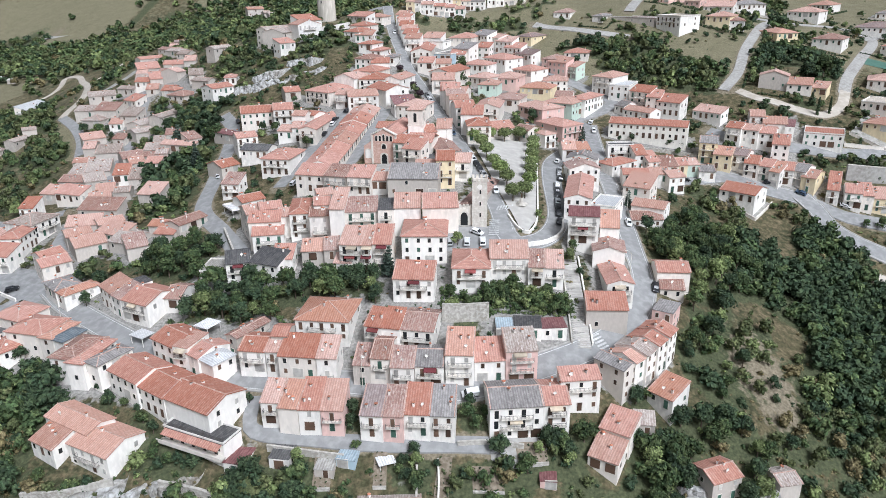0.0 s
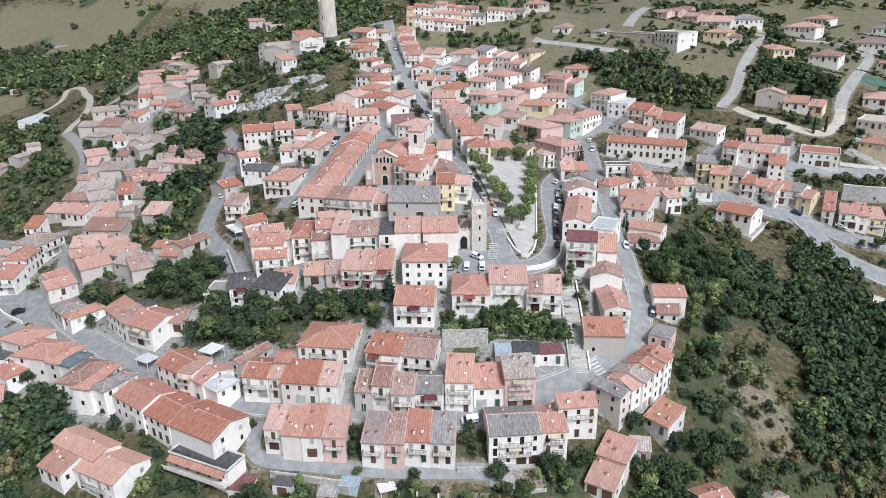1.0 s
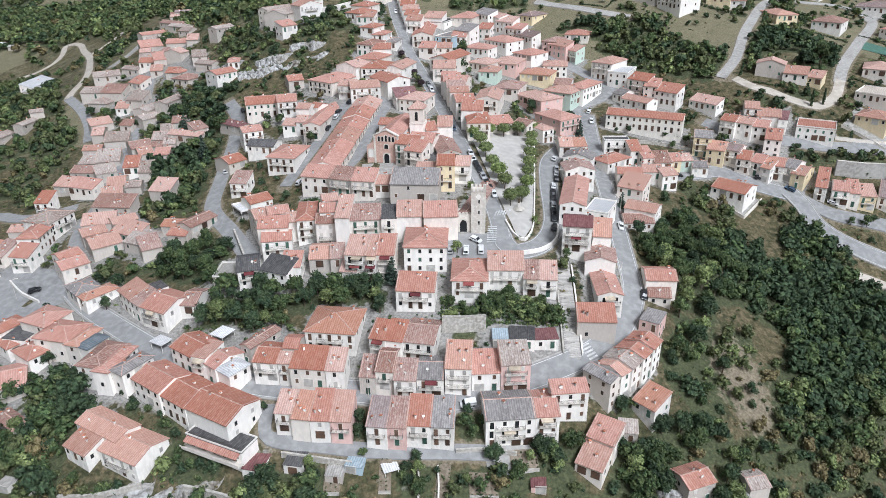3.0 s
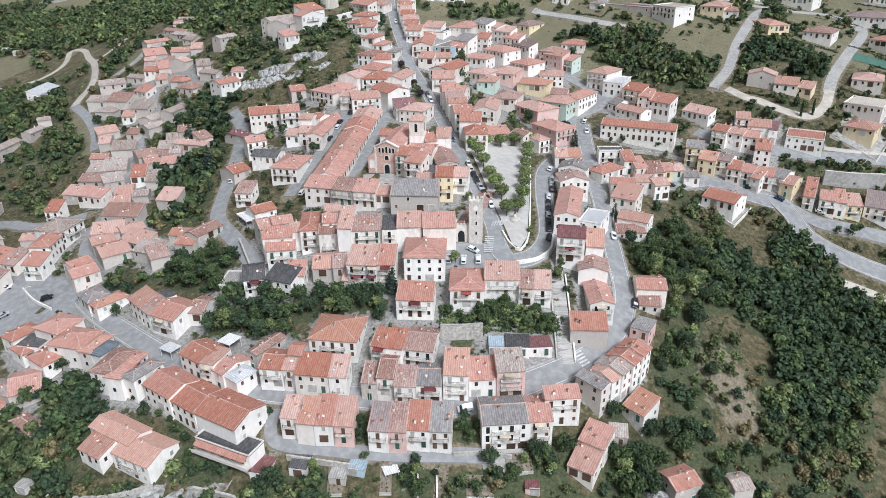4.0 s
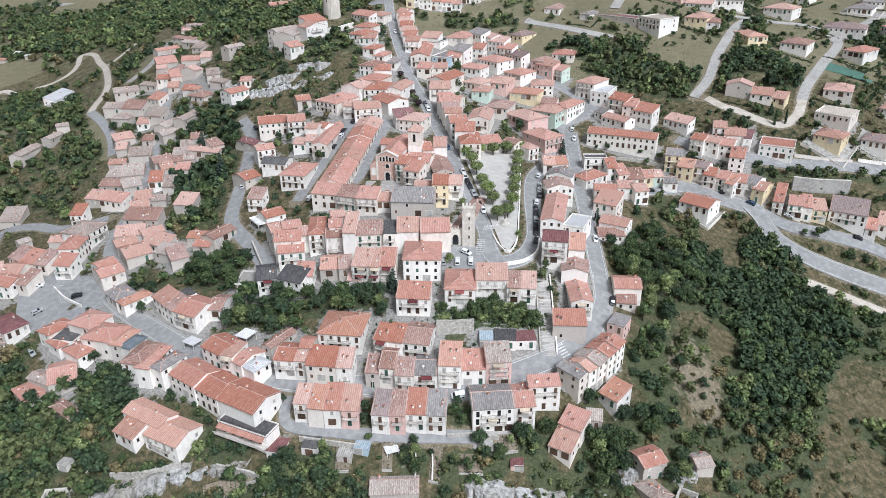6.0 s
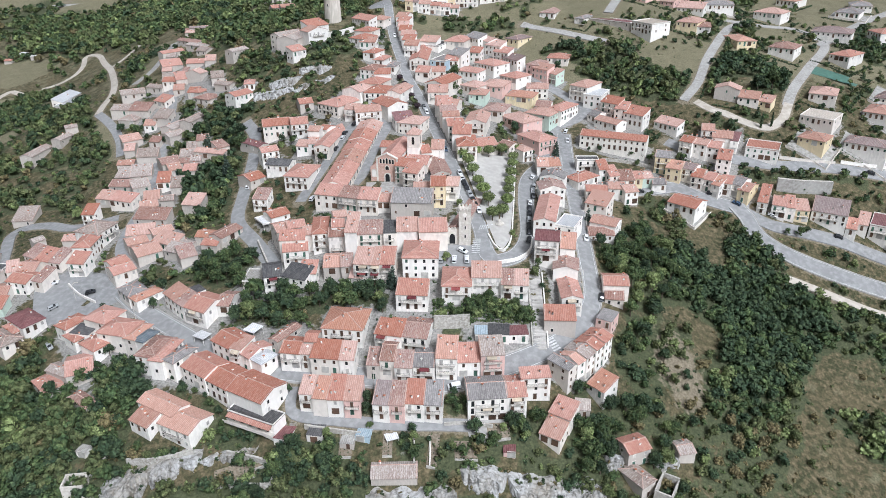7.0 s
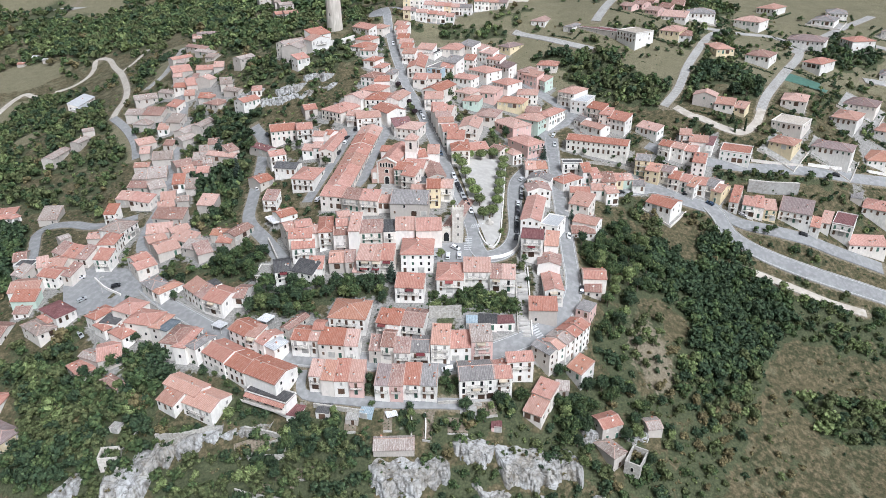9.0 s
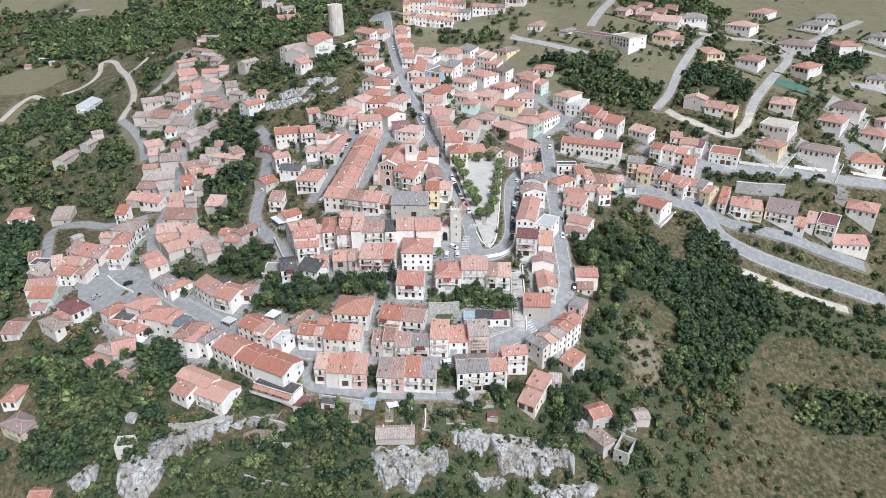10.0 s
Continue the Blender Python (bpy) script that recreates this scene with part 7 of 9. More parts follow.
for kind, x, y, size in (("dark", -84.4, 152.4, 0.4), ("green", -79.0, 149.0, 0.45), ("dark", -75.2, 147.2, 0.4), ("dark", -69.0, 140.5, 0.6), ("green", -67.2, 137.0, 0.5), ("dark", -82.0, 155.0, 0.4), ("green", -72.4, 143.6, 0.45), ("dark", -62.9, 132.8, 0.35), ("dark", -103.5, 160.6, 0.9), ("dark", -104.7, 156.0, 0.9), ("dark", -87.8, 155.0, 0.35)):
    lone_tree(kind, x, y, size)
lone_tree("plaza", 12.6, 269.9, 1.42)
lone_tree("plaza", 14.8, 262.3, 1.42)
lone_tree("plaza", 16.5, 253.7, 1.42)
lone_tree("plaza", 18.3, 245.0, 1.42)
lone_tree("plaza", 20.1, 236.9, 1.42)
lone_tree("plaza", 21.8, 229.6, 1.42)
lone_tree("plaza", 18.8, 274.1, 1.42)
lone_tree("plaza", 25.0, 276.7, 1.42)
lone_tree("plaza", 31.3, 280.6, 1.42)
lone_tree("plaza", 37.8, 285.1, 1.42)
lone_tree("plaza", 36.2, 275.2, 1.42)
lone_tree("plaza", 35.1, 266.3, 1.42)
lone_tree("plaza", 33.5, 256.4, 1.42)
lone_tree("plaza", 32.2, 247.4, 1.42)
lone_tree("plaza", 30.9, 238.5, 1.42)
lone_tree("plaza", 29.6, 230.1, 1.42)
lone_tree("conifer", 58.7, 291.1, 1.0)
lone_tree("broad", 40.8, 311.8, 1.2)
lone_tree("plaza", 22.9, 219.1, 1.42)
lone_tree("plaza", 27.0, 221.9, 1.42)
lone_tree("light", 4.3, 194.5, 0.8)
lone_tree("broad", 62.2, 262.4, .5)
lone_tree("conifer", -15.3, 183.7, 1.1)
lone_tree("broad", 38.3, 195.1, .6)
lone_tree("purple", -19.7, 355.0, 1.0)
lone_tree("purple", -16.8, 347.8, 1.0)
lone_tree("purple", -14.7, 342.2, 1.0)
lone_tree("purple", -12.9, 336.1, 1.0)
lone_tree("purple", -11.0, 330.0, 1.0)
lone_tree("purple", -9.3, 323.8, 1.0)
lone_tree("broad", 9.1, 351.6, 1.3)
lone_tree("broad", 11.0, 369.8, 1.2)
lone_tree("broad", -72.0, 409.8, .8)
lone_tree("cypress", 170.7, 310.7, 1.0)
lone_tree("conifer", 166.1, 318.0, .9)
lone_tree("broad", 182.3, 342.7, 1.8)
lone_tree("broad", 174.6, 342.7, 1.4)
lone_tree("broad", 186.1, 386.6, .6)
lone_tree("broad", 178.6, 380.6, .5)
lone_tree("conifer", -115.9, 309.4, 1.5)
lone_tree("conifer", -100.4, 283.3, 1.3)
lone_tree("conifer", -121.4, 329.0, 1.2)
lone_tree("broad", -101.7, 318.6, 1.4)
lone_tree("broad", -97.9, 305.1, 1.3)
lone_tree("broad", -170.4, 352.7, .9)
lone_tree("broad", -181.7, 358.7, .9)
lone_tree("broad", -161.5, 344.0, .6)
lone_tree("broad", -147.7, 334.8, .7)
lone_tree("broad", 76.4, 299.6, .45)
lone_tree("broad", 81.6, 299.3, .6)
lone_tree("broad", 96.7, 294.8, .65)
lone_tree("broad", 101.1, 293.5, .65)
lone_tree("broad", 104.9, 291.9, .65)
lone_tree("conifer", 67.9, 239.3, .7)
lone_tree("conifer", 63.8, 232.0, .7)
lone_tree("broad", -105.7, 189.7, .8)
lone_tree("broad", -63.0, 179.4, 1)
lone_tree("cypress", 165.1, 310.0, .9)
lone_tree("broad", 161.8, 244.6, .8)
lone_tree("broad", 156.1, 245.2, .6)
lone_tree("broad", 165.5, 247.0, .6)
lone_tree("broad", 160.5, 320.1, .7)
lone_tree("broad", -52.7, 273.6, .8)
lone_tree("broad", -67.6, 306.3, 1.0)
lone_tree("broad", -60.3, 399.5, .9)
lone_tree("dark", -32.3, 128.5, 0.75)
lone_tree("dark", -34.5, 123.3, 0.8)
lone_tree("green", -20.5, 134.0, 0.45)
lone_tree("dark", -7.2, 132.7, 0.6)
lone_tree("green", -6.5, 126.1, 0.9)
lone_tree("dark", -9.1, 127.7, 0.6)
lone_tree("dark", 12.0, 133.1, 0.9)
lone_tree("dark", 13.7, 129.2, 0.75)
lone_tree("green", 18.2, 129.4, 0.8)
lone_tree("green", 26.5, 134.6, 0.8)
lone_tree("green", 32.0, 136.5, 1.0)
lone_tree("dark", 24.1, 134.3, 0.7)
lone_tree("dark", -22.2, 141.8, 0.75)
lone_tree("dark", -21.8, 138.3, 0.7)
lone_tree("green", 5.2, 140.2, 0.8)
lone_tree("green", 7.3, 137.8, 0.7)
lone_tree("green", 9.5, 140.3, 0.6)
lone_tree("dark", 5.8, 142.8, 0.6)
lone_tree("dark", 44.0, 136.9, 0.9)
lone_tree("green", 47.0, 134.6, 1.2)
lone_tree("dark", 50.5, 136.0, 1.2)
lone_tree("green", 52.2, 132.3, 1.3)
lone_tree("green", 48.5, 128.2, 1.2)
lone_tree("dark", 54.1, 129.7, 1.1)
lone_tree("green", 57.1, 135.9, 1.0)
lone_tree("green", 45.9, 124.3, 1.0)
lone_tree("dark", 50.2, 124.5, 0.9)
lone_tree("light", 51.5, 118.7, 0.9)
lone_tree("dark", 55.7, 118.0, 0.7)
lone_tree("dark", 56.4, 142.8, 1.1)
lone_tree("dark", 61.5, 143.2, 1.25)
lone_tree("dark", 67.3, 143.8, 1.2)
lone_tree("dark", 71.9, 143.7, 1.0)
lone_tree("dark", 72.3, 134.0, 0.9)
lone_tree("green", 76.8, 139.4, 0.8)
lone_tree("green", 70.5, 129.7, 0.8)
lone_tree("dark", 75.5, 121.5, 0.9)
lone_tree("green", 72.9, 118.2, 0.9)
lone_tree("dark", 84.5, 143.3, 0.8)
lone_tree("dark", 46.2, 146.5, 0.8)
lone_tree("green", 48.8, 147.8, 0.7)
lone_tree("green", 65.9, 166.9, 0.9)
lone_tree("green", 67.8, 165.8, 0.8)
lone_tree("dark", 63.6, 163.4, 0.7)
lone_tree("dark", 79.4, 164.3, 0.9)
lone_tree("green", 73.0, 156.3, 0.6)
lone_tree("green", 69.6, 151.8, 0.6)
lone_tree("dark", 73.5, 171.8, 1.1)
lone_tree("dark", -46.5, 126.1, 1.2)
lone_tree("dark", -43.6, 128.7, 1.0)
lone_tree("green", -48.0, 121.4, 1.0)
lone_tree("dark", -43.9, 122.0, 1.1)
lone_tree("green", -56.4, 114.4, 0.9)
lone_tree("dark", -53.3, 115.9, 0.9)
lone_tree("dark", -51.0, 112.0, 0.9)
lone_tree("dark", -114.8, 168.7, 0.8)
lone_tree("green", -101.4, 134.7, 0.8)
lone_tree("green", -105.2, 138.5, 0.7)
lone_tree("dark", -99.1, 132.3, 0.7)
lone_tree("green", -93.0, 132.1, 0.6)
lone_tree("dark", -129.6, 153.9, 1.2)
lone_tree("light", -114.0, 147.2, 0.9)
lone_tree("dark", -115.7, 158.3, 1.0)
lone_tree("green", -120.5, 158.3, 1.0)
lone_tree("dark", -83.3, 150.0, 0.6)
lone_tree("green", -73.0, 144.0, 0.6)
lone_tree("green", -63.4, 133.1, 0.5)
lone_tree("green", -66.9, 134.4, 0.5)
lone_tree("dark", -47.3, 146.2, 0.5)

car("w", 10.7, 255.4)
car("w", 11.4, 250.5)
car("k", 12.5, 246.4)
car("k", 13.4, 241.9)
car("g", 14.5, 237.2)
car("k", 15.8, 232.3)
car("w", 17.6, 225.2)
car("b", 4.7, 278.3)
car("g", -6.0, 326.2)
car("w", -4.6, 320.5)
car("w", 43.6, 261.5)
car("g", 43.0, 252.0)
car("k", 41.7, 242.5)
car("w", 39.6, 236.2)
car("k", 38.9, 231.0)
car("w", 42.3, 247.4)
car("k", 38.4, 226.6)
car("g", 37.8, 222.4)
car("k", 37.3, 218.2)
car("k", 16.6, 228.6)
car("w", 67.7, 318.9)
car("w", 67.0, 308.7)
car("k", 36.9, 214.0)
car("k", 36.4, 208.8)
car("w", 10.3, 199.6, -35)
car("w", 7.1, 195.0, 85)
car("w", 11.7, 195.1, 88)
car("g", 2.3, 195.5, 85)
car("w", 60.2, 217.3)
car("k", 60.4, 184.5)
car("v", 6.0, 145.5)
car("g", -83.5, 146.0, -35)
car("k", -155.5, 214.8, 15)
car("w", -154.3, 211.9, 15)
car("k", -135.1, 202.9, 20)
car("g", -147.4, 196.5, 35)
car("g", -139.7, 176.0, -50)
car("k", 127.8, 266.6)
car("b", 138.0, 261.0)
car("k", 94.2, 265.3)
car("w", 152.6, 254.8)
car("k", 179.8, 246.2)
car("k", 211.2, 284.4, -4)
car("k", -40.0, 305.4)
car("k", -44.3, 297.0)
car("w", -44.7, 292.7)
car("k", -47.2, 283.3)
car("w", -52.8, 244.8, 70)
car("k", -92.7, 308.9)
car("k", -91.3, 318.9)
car("w", -86.0, 265.8)
car("w", -25.3, 412.2)
car("k", -6.2, 326.5)
car("w", -4.8, 321.1)
car("w", 236.5, 414.6)

wall_strip("white", 0.9, 0.35, "low white wall round the square", (38.0, 281.7), (34.1, 245.6), (31.5, 223.6), (29.3, 207.8), (25.9, 200.8), (22.7, 203.3), (20.6, 209.8))
wall_strip("stone", 5.0, 0.6, "tall rubble retaining wall", (-0.5, 165.7), (5.3, 165.5), (11.7, 165.9))
wall_strip("white", 1.3, 0.5, "pale parapet at the hairpin bend", (23.2, 193.7), (31.0, 196.7), (36.0, 202.1), (37.7, 209.5))
wall_strip("concrete", 6.0, 1.2, "bare concrete retaining wall", (159.3, 269.8), (171.0, 268.8), (185.1, 269.3))
wall_strip("white", 1.4, 0.4, "white garden wall along the road", (197.5, 288.2), (208.8, 288.5), (221.9, 290.1))
wall_strip("cream", 1.4, 0.4, "cream garden wall along the road", (167.3, 288.7), (179.8, 287.1), (194.2, 287.0))
wall_strip("white", 1.3, 0.4, "white garden wall along the road", (231.8, 292.1), (244.3, 293.6), (254.6, 295.2))
wall_strip("stone", 1.2, 0.5, "rough stone wall beside the alley", (2.6, 134.4), (10.2, 134.8), (17.8, 134.2))
wall_strip("stone", 1.6, 0.5, "stone wall edging the road", (-72.3, 221.4), (-66.1, 207.8), (-61.2, 198.0))
wall_strip("stone", 2.0, 0.6, "terrace wall of rough stone", (-63.9, 127.9), (-51.0, 124.3), (-49.3, 118.8), (-61.4, 118.9))
wall_strip("stone", 1.2, 0.4, "garden wall with a pale top", (-64.3, 109.8), (-56.8, 107.9), (-40.6, 105.9))
wall_strip("white", 1.0, 0.4, "low wall of the car park", (-147.3, 210.1), (-139.6, 202.6), (-130.9, 196.8))
wall_strip("stone", 2.5, 0.6, "stone terrace wall above the scrub", (-95.1, 127.7), (-85.5, 127.1), (-74.4, 128.7))
wall_strip("concrete", 1.0, 0.3, "pale yard wall", (-1.9, 131.1), (-1.7, 127.2), (-1.9, 123.3))
wall_strip("stone", 1.6, 0.4, "garden terrace wall of rough stone", (-40.9, 134.5), (-29.3, 132.6), (-23.0, 131.7))
wall_strip("stone", 1.2, 0.3, "low garden wall", (-6.9, 131.5), (-6.4, 127.1), (-6.8, 123.3))
wall_strip("stone", 1.5, 0.5, "retaining wall under the school", (81.3, 291.1), (93.7, 289.6), (105.2, 285.2))
wall_strip("concrete", 1.0, 0.4, "wall below the lane", (-107.7, 123.4), (-104.7, 127.9), (-102.4, 131.0))

# ---- where the bare rock stands: foot from, to, depth ----
CRAGS = ((-20, 106, -3, 105, 12, 0.1), (-4, 109, 6, 111, 9, 0.5), (8, 117, 20, 116, 8, 0.35), (23, 111, 38, 111, 12, 0.2), (37, 111, 51, 113, 10, 0.9), (14, 107, 25, 106, 5, 0.15), (35, 104, 59, 106, 5, 0.4), (71, 126, 77, 129, 5, 0.8), (53, 126, 58, 126, 4, 0.65),
         (-111, 107, -96, 105, 14, 0.3), (-127, 111, -118, 114, 7, 0.7), (-99, 115, -87, 118, 10, 0.05), (-87, 119, -71, 124, 9, 0.6), (-71, 124, -55, 127, 4, 0.25), (-104, 350, -84, 345, 9, 0.55), (-84, 346, -70, 347, 8, 0.85), (-120, 363, -104, 360, 10, 0.45), (-94, 355, -76, 353, 11, 0.75), (-78, 362, -62, 359, 11, 0.95), (-66, 350, -56, 352, 7, 0.12))


def on_rock(x, y, margin=0.0):
    for x0, y0, x1, y1, deep, _ in CRAGS:
        dx, dy = x1 - x0, y1 - y0
        long = math.hypot(dx, dy)
        u, v = ((x - x0) * dx + (y - y0) * dy) / long, (dx * (y - y0) - dy * (x - x0)) / long
        if -1 - margin < u < long + 1 + margin and -0.5 - margin < v < deep * 0.75 + margin:
            return True
    return False


# ---- the square ----
patch("plaza", [(11.2, 268), (14.9, 245), (19.0, 225), (22.2, 204.6), (25.8, 201.6), (29.0, 208), (34.0, 246), (37.8, 281), (16, 278)], PLAZA, 0.42, "pale gravel square ringed by clipped trees", "square")
patch("car_park", [(-163, 213), (-152, 187), (-132, 189), (-121, 197), (-130, 213), (-150, 221)], ASPHALT, 0.10, "open grey asphalt car park", "car park")
patch("church_square", [(-30, 240), (-9, 239), (-9, 248), (-30, 251)], CONCRETE, 0.12, "small paved square before the church", "square")
patch("gate_square", [(0, 192), (17, 192), (17, 204), (-2, 203)], ASPHALT, 0.11, "small paved car park below the gate tower", "square")
patch("pool_cover", [(220, 374), (213, 364), (235, 355), (241, 362)], shader("pool_sheet", (0.10, 0.20, 0.155), 0.5), 0.16, "green sheet drawn over a long pool", "pool cover")
patch("upper_square", [(-45, 461), (-31, 457), (-33, 500), (-47, 505)], ASPHALT, 0.12, "open grey square at the top of the main street", "square")
patch("front_yard", [(9.6, 136.2), (10.2, 131.6), (15.5, 130.0), (21.6, 130.8), (23.2, 134.4), (21.0, 136.6)], CONCRETE, 0.2, "pale concrete yard before a grey-roofed house", "yard", 1.5)
patch("yard", [(118, 221), (103, 221), (107, 243), (130, 247)], DIRT, 0.10, "bare pale vegetable plot", "plot")

# paved yards with low walls round the villas
YARD = shader("yard_concrete", (0.33, 0.32, 0.30), 0.9, (0.22, 0.21, 0.18), (0.43, 0.415, 0.39), 0.6, 0.12, 0.1, 0.1)
yards = 0
for x, y, w, d, r, z, kind, roof, wall in PLAN:
    if x < 92 or y < 230 or w < 7 or wall == "Y" or w * d < 60:
        continue
    if house_gap(x + math.cos(r) * (w / 2 + 2.5), y + math.sin(r) * (w / 2 + 2.5)) < 1.5 or house_gap(x - math.cos(r) * (w / 2 + 2.5), y - math.sin(r) * (w / 2 + 2.5)) < 1.5:
        continue
    c, s = math.cos(r), math.sin(r)
    extra = (3.0 + yards * 1.7 % 3, 3.5 + yards * 2.3 % 4, 4.0 + yards * 1.3 % 5, 2.5)
    rim = [(x + a * c - b * s, y + a * s + b * c) for a, b in ((-w / 2 - extra[0], -d / 2 - extra[2]), (w / 2 + extra[1], -d / 2 - extra[2]), (w / 2 + extra[1], d / 2 + extra[3]), (-w / 2 - extra[0], d / 2 + extra[3]))]
    if min(road_clear(*p) for p in rim) > -1.0:
        yards += 1
        if yards % 3 != 1:
            continue
        rim = [(x + (px - x) * 0.85, y + (py - y) * 0.85) for px, py in rim]
        patch("yard_%d" % yards, rim, YARD, 0.06 + 0.004 * yards, "paved concrete yard round a villa", "yard", 2.5)
        OPEN.pop()
        wall_strip(("white", "cream", "concrete")[yards % 3], 1.1, 0.25, "low plastered garden wall round a villa", rim[0], rim[1])
        wall_strip(("white", "cream", "concrete")[yards % 3], 1.1, 0.25, "low plastered garden wall round a villa", rim[1], rim[2])


SOIL = shader("tilled_soil", (0.24, 0.195, 0.145), 1.0, (0.17, 0.14, 0.10), (0.32, 0.27, 0.21), 1.2, 0.3, 0.1, 0.4)


# ---- dense woods and scrub ----
def plant_woods(name, rows, label):
    names = {"mixed": (0, 1, 0, 2, 2, 2, 1, 0, 2, 4), "dark": (1, 1, 0), "dry": (3, 3, 2, 3), "garden": (0, 2, 1), "conifer": (1, 1, 0), "green": (0, 0, 4), "broad": (0, 1), "strip": (1, 1, 0, 1, 2), "forest": (0, 2, 0, 1, 2, 0, 4), "bank": (0, 0, 4), "slope": (3, 2, 2, 0, 3, 4, 1)}
    verts, quads, mats, base = [], [], [], 0
    for x, y, size, kind, *level in rows:
        v, f = LOW[12 + scatter.randrange(3) if size >= 0.6 and y > 450 else 9 + scatter.randrange(3) if size >= 0.6 and (y > 250 or x < -100 and y > 190) else scatter.randrange(4) if size >= 0.6 else 4 + scatter.randrange(3) if size > 0.3 else 7 + scatter.randrange(2)]
        a, s = scatter.uniform(0, 6.283), size * scatter.uniform(0.9, 1.1)
        c, sn = math.cos(a) * s, math.sin(a) * s
        out = np.stack([v[:, 0] * c - v[:, 1] * sn + x, v[:, 0] * sn + v[:, 1] * c + y, v[:, 2] * s * scatter.uniform(0.85, 1.15) + (level[0] if level else height(x, y)) - 0.5 * s], -1)
        verts.append(out)
        quads.append(f + base)
        mats.append(np.full(len(f), scatter.choice(names[kind])))
        base += len(v)
    verts, quads, mats = np.concatenate(verts), np.concatenate(quads), np.concatenate(mats)
    tri = quads[:, 2] == quads[:, 3]
    counts = np.where(tri, 3, 4)
    starts = np.concatenate([[0], np.cumsum(counts)[:-1]])
    loops = quads.ravel()[(np.arange(4)[None, :] < counts[:, None]).ravel()]
    mesh = bpy.data.meshes.new(name)
    mesh.vertices.add(len(verts))
    mesh.vertices.foreach_set("co", verts.ravel().astype(np.float32))
    mesh.loops.add(len(loops))
    mesh.loops.foreach_set("vertex_index", loops.astype(np.int32))
    mesh.polygons.add(len(quads))
    mesh.polygons.foreach_set("loop_start", starts.astype(np.int32))
    for m in (LEAF, LEAF_DARK, LEAF_OLIVE, LEAF_DRY, LEAF_LIGHT):
        mesh.materials.append(m)
    mesh.polygons.foreach_set("material_index", mats.astype(np.int32))
    mesh.update(calc_edges=True)
    return tagged(new(name, mesh), label, "woods", kind="stuff")



def cover(x, y):
    """How thickly the open hillside is grown over at (x, y), and with what."""
    if y > 560:
        return 0.52, "mixed", 1.3, 2.2
    if x < -100:
        return (0.66, "mixed", 0.5, 1.5) if y < 270 else (0.60, "mixed", 0.35, 1.3)
    if x > 92 and y < 205:
        return 0.33, "slope", 0.2, 0.7
    if x > 55 and y < 260:
        return 0.62, "mixed", 0.35, 1.2
    if y < 140:
        return 0.80, "mixed", 0.35, 1.15
    if y > 300 and x > 60:
        return 0.36, "mixed", 0.35, 1.0
    return 0.45, "mixed", 0.4, 1.1


def grow(x0, x1, y0, y1, step):
    for y in np.arange(y0, y1, step):
        for x in np.arange(x0, x1, step):
            px, py = x + scatter.uniform(-0.5, 0.5) * step, y + scatter.uniform(-0.5, 0.5) * step
            share, kind, small, large = cover(px, py)
            lush = 0.5 + 0.75 * noise.fractal((px * 0.022, py * 0.022, 7.7), 1.0, 2.0, 3)
            if lush > share + scatter.uniform(-0.12, 0.12):
                continue
            size = scatter.uniform(small, large)
            if scatter.random() < 0.93 and any(inside(px, py, c) for c in DRY):
                continue
            if any(inside(px, py, c) for c in OPEN) or on_rock(px, py, 0.6) or house_gap(px, py) < 2.0 + size or road_clear(px, py) < 1.5 + size:
                continue
            WOOD.append((px, py, size, kind if scatter.random() < 0.85 else "dry"))


grow(-150, 95, 92, 150, 3.9)
grow(-330, 330, 92, 520, 5.6)
grow(-700, 500, 520, 1000, 15)
planted, kept = set(), []
for row in WOOD:
    cell = (round(row[0] / 3.2), round(row[1] / 3.2))
    if cell not in planted and not on_rock(row[0], row[1], 0.3):
        planted.add(cell)
        kept.append(row)
# a dense green bank of climbers and shrubs below the upper houses
BANK = [(-0.5, 177), (12, 177.6), (24, 177), (35, 174), (35, 167.2), (14, 167), (-0.5, 167)]
bank_rows = [(px, py, scatter.uniform(0.32, 0.52), "bank") for py in np.arange(167, 178, 1.25) for px in np.arange(-0.5, 35, 1.35) if inside(px, py, BANK) and house_gap(px, py) > 0.9]
plant_woods("bank_shrubs", bank_rows, "dense bright green shrubs and climbers on a bank")
plant_woods("woods", [r for r in kept if r[3] != "dry" and r[2] >= 0.6], "dense mixed woods of dark and light green trees")
plant_woods("scrub", [r for r in kept if r[3] == "dry" or r[2] < 0.6], "low dry scrub and bushes on the slopes")

# garden trees and shrubs among the villas and in the old quarter
gardens = []
for _ in range(2600):
    x, y = (scatter.uniform(92, 270), scatter.uniform(225, 440)) if scatter.random() < 0.62 else (scatter.uniform(-150, -40), scatter.uniform(215, 420))
    size = scatter.uniform(0.3, 0.85)
    if 1.2 + size * 2 < house_gap(x, y) < 15 and road_clear(x, y) > 1.2 + size * 2 and not any(inside(x, y, c) for c in OPEN) and not on_rock(x, y):
        gardens.append((x, y, size, scatter.choice(("mixed", "garden", "dark", "green"))))
gardens = gardens[:760]
for _ in range(1500):
    x, y = scatter.uniform(-150, 75), scatter.uniform(118, 235)
    size = scatter.uniform(0.22, 0.62)
    if len(gardens) < 1200 and 0.5 + size * 2 < house_gap(x, y) < 9 and road_clear(x, y) > 0.6 + size * 2 and not any(inside(x, y, c) for c in OPEN) and not on_rock(x, y):
        gardens.append((x, y, size, scatter.choice(("mixed", "garden", "dark", "green", "slope"))))
plant_woods("garden_trees", gardens, "small garden trees and shrubs among the houses")

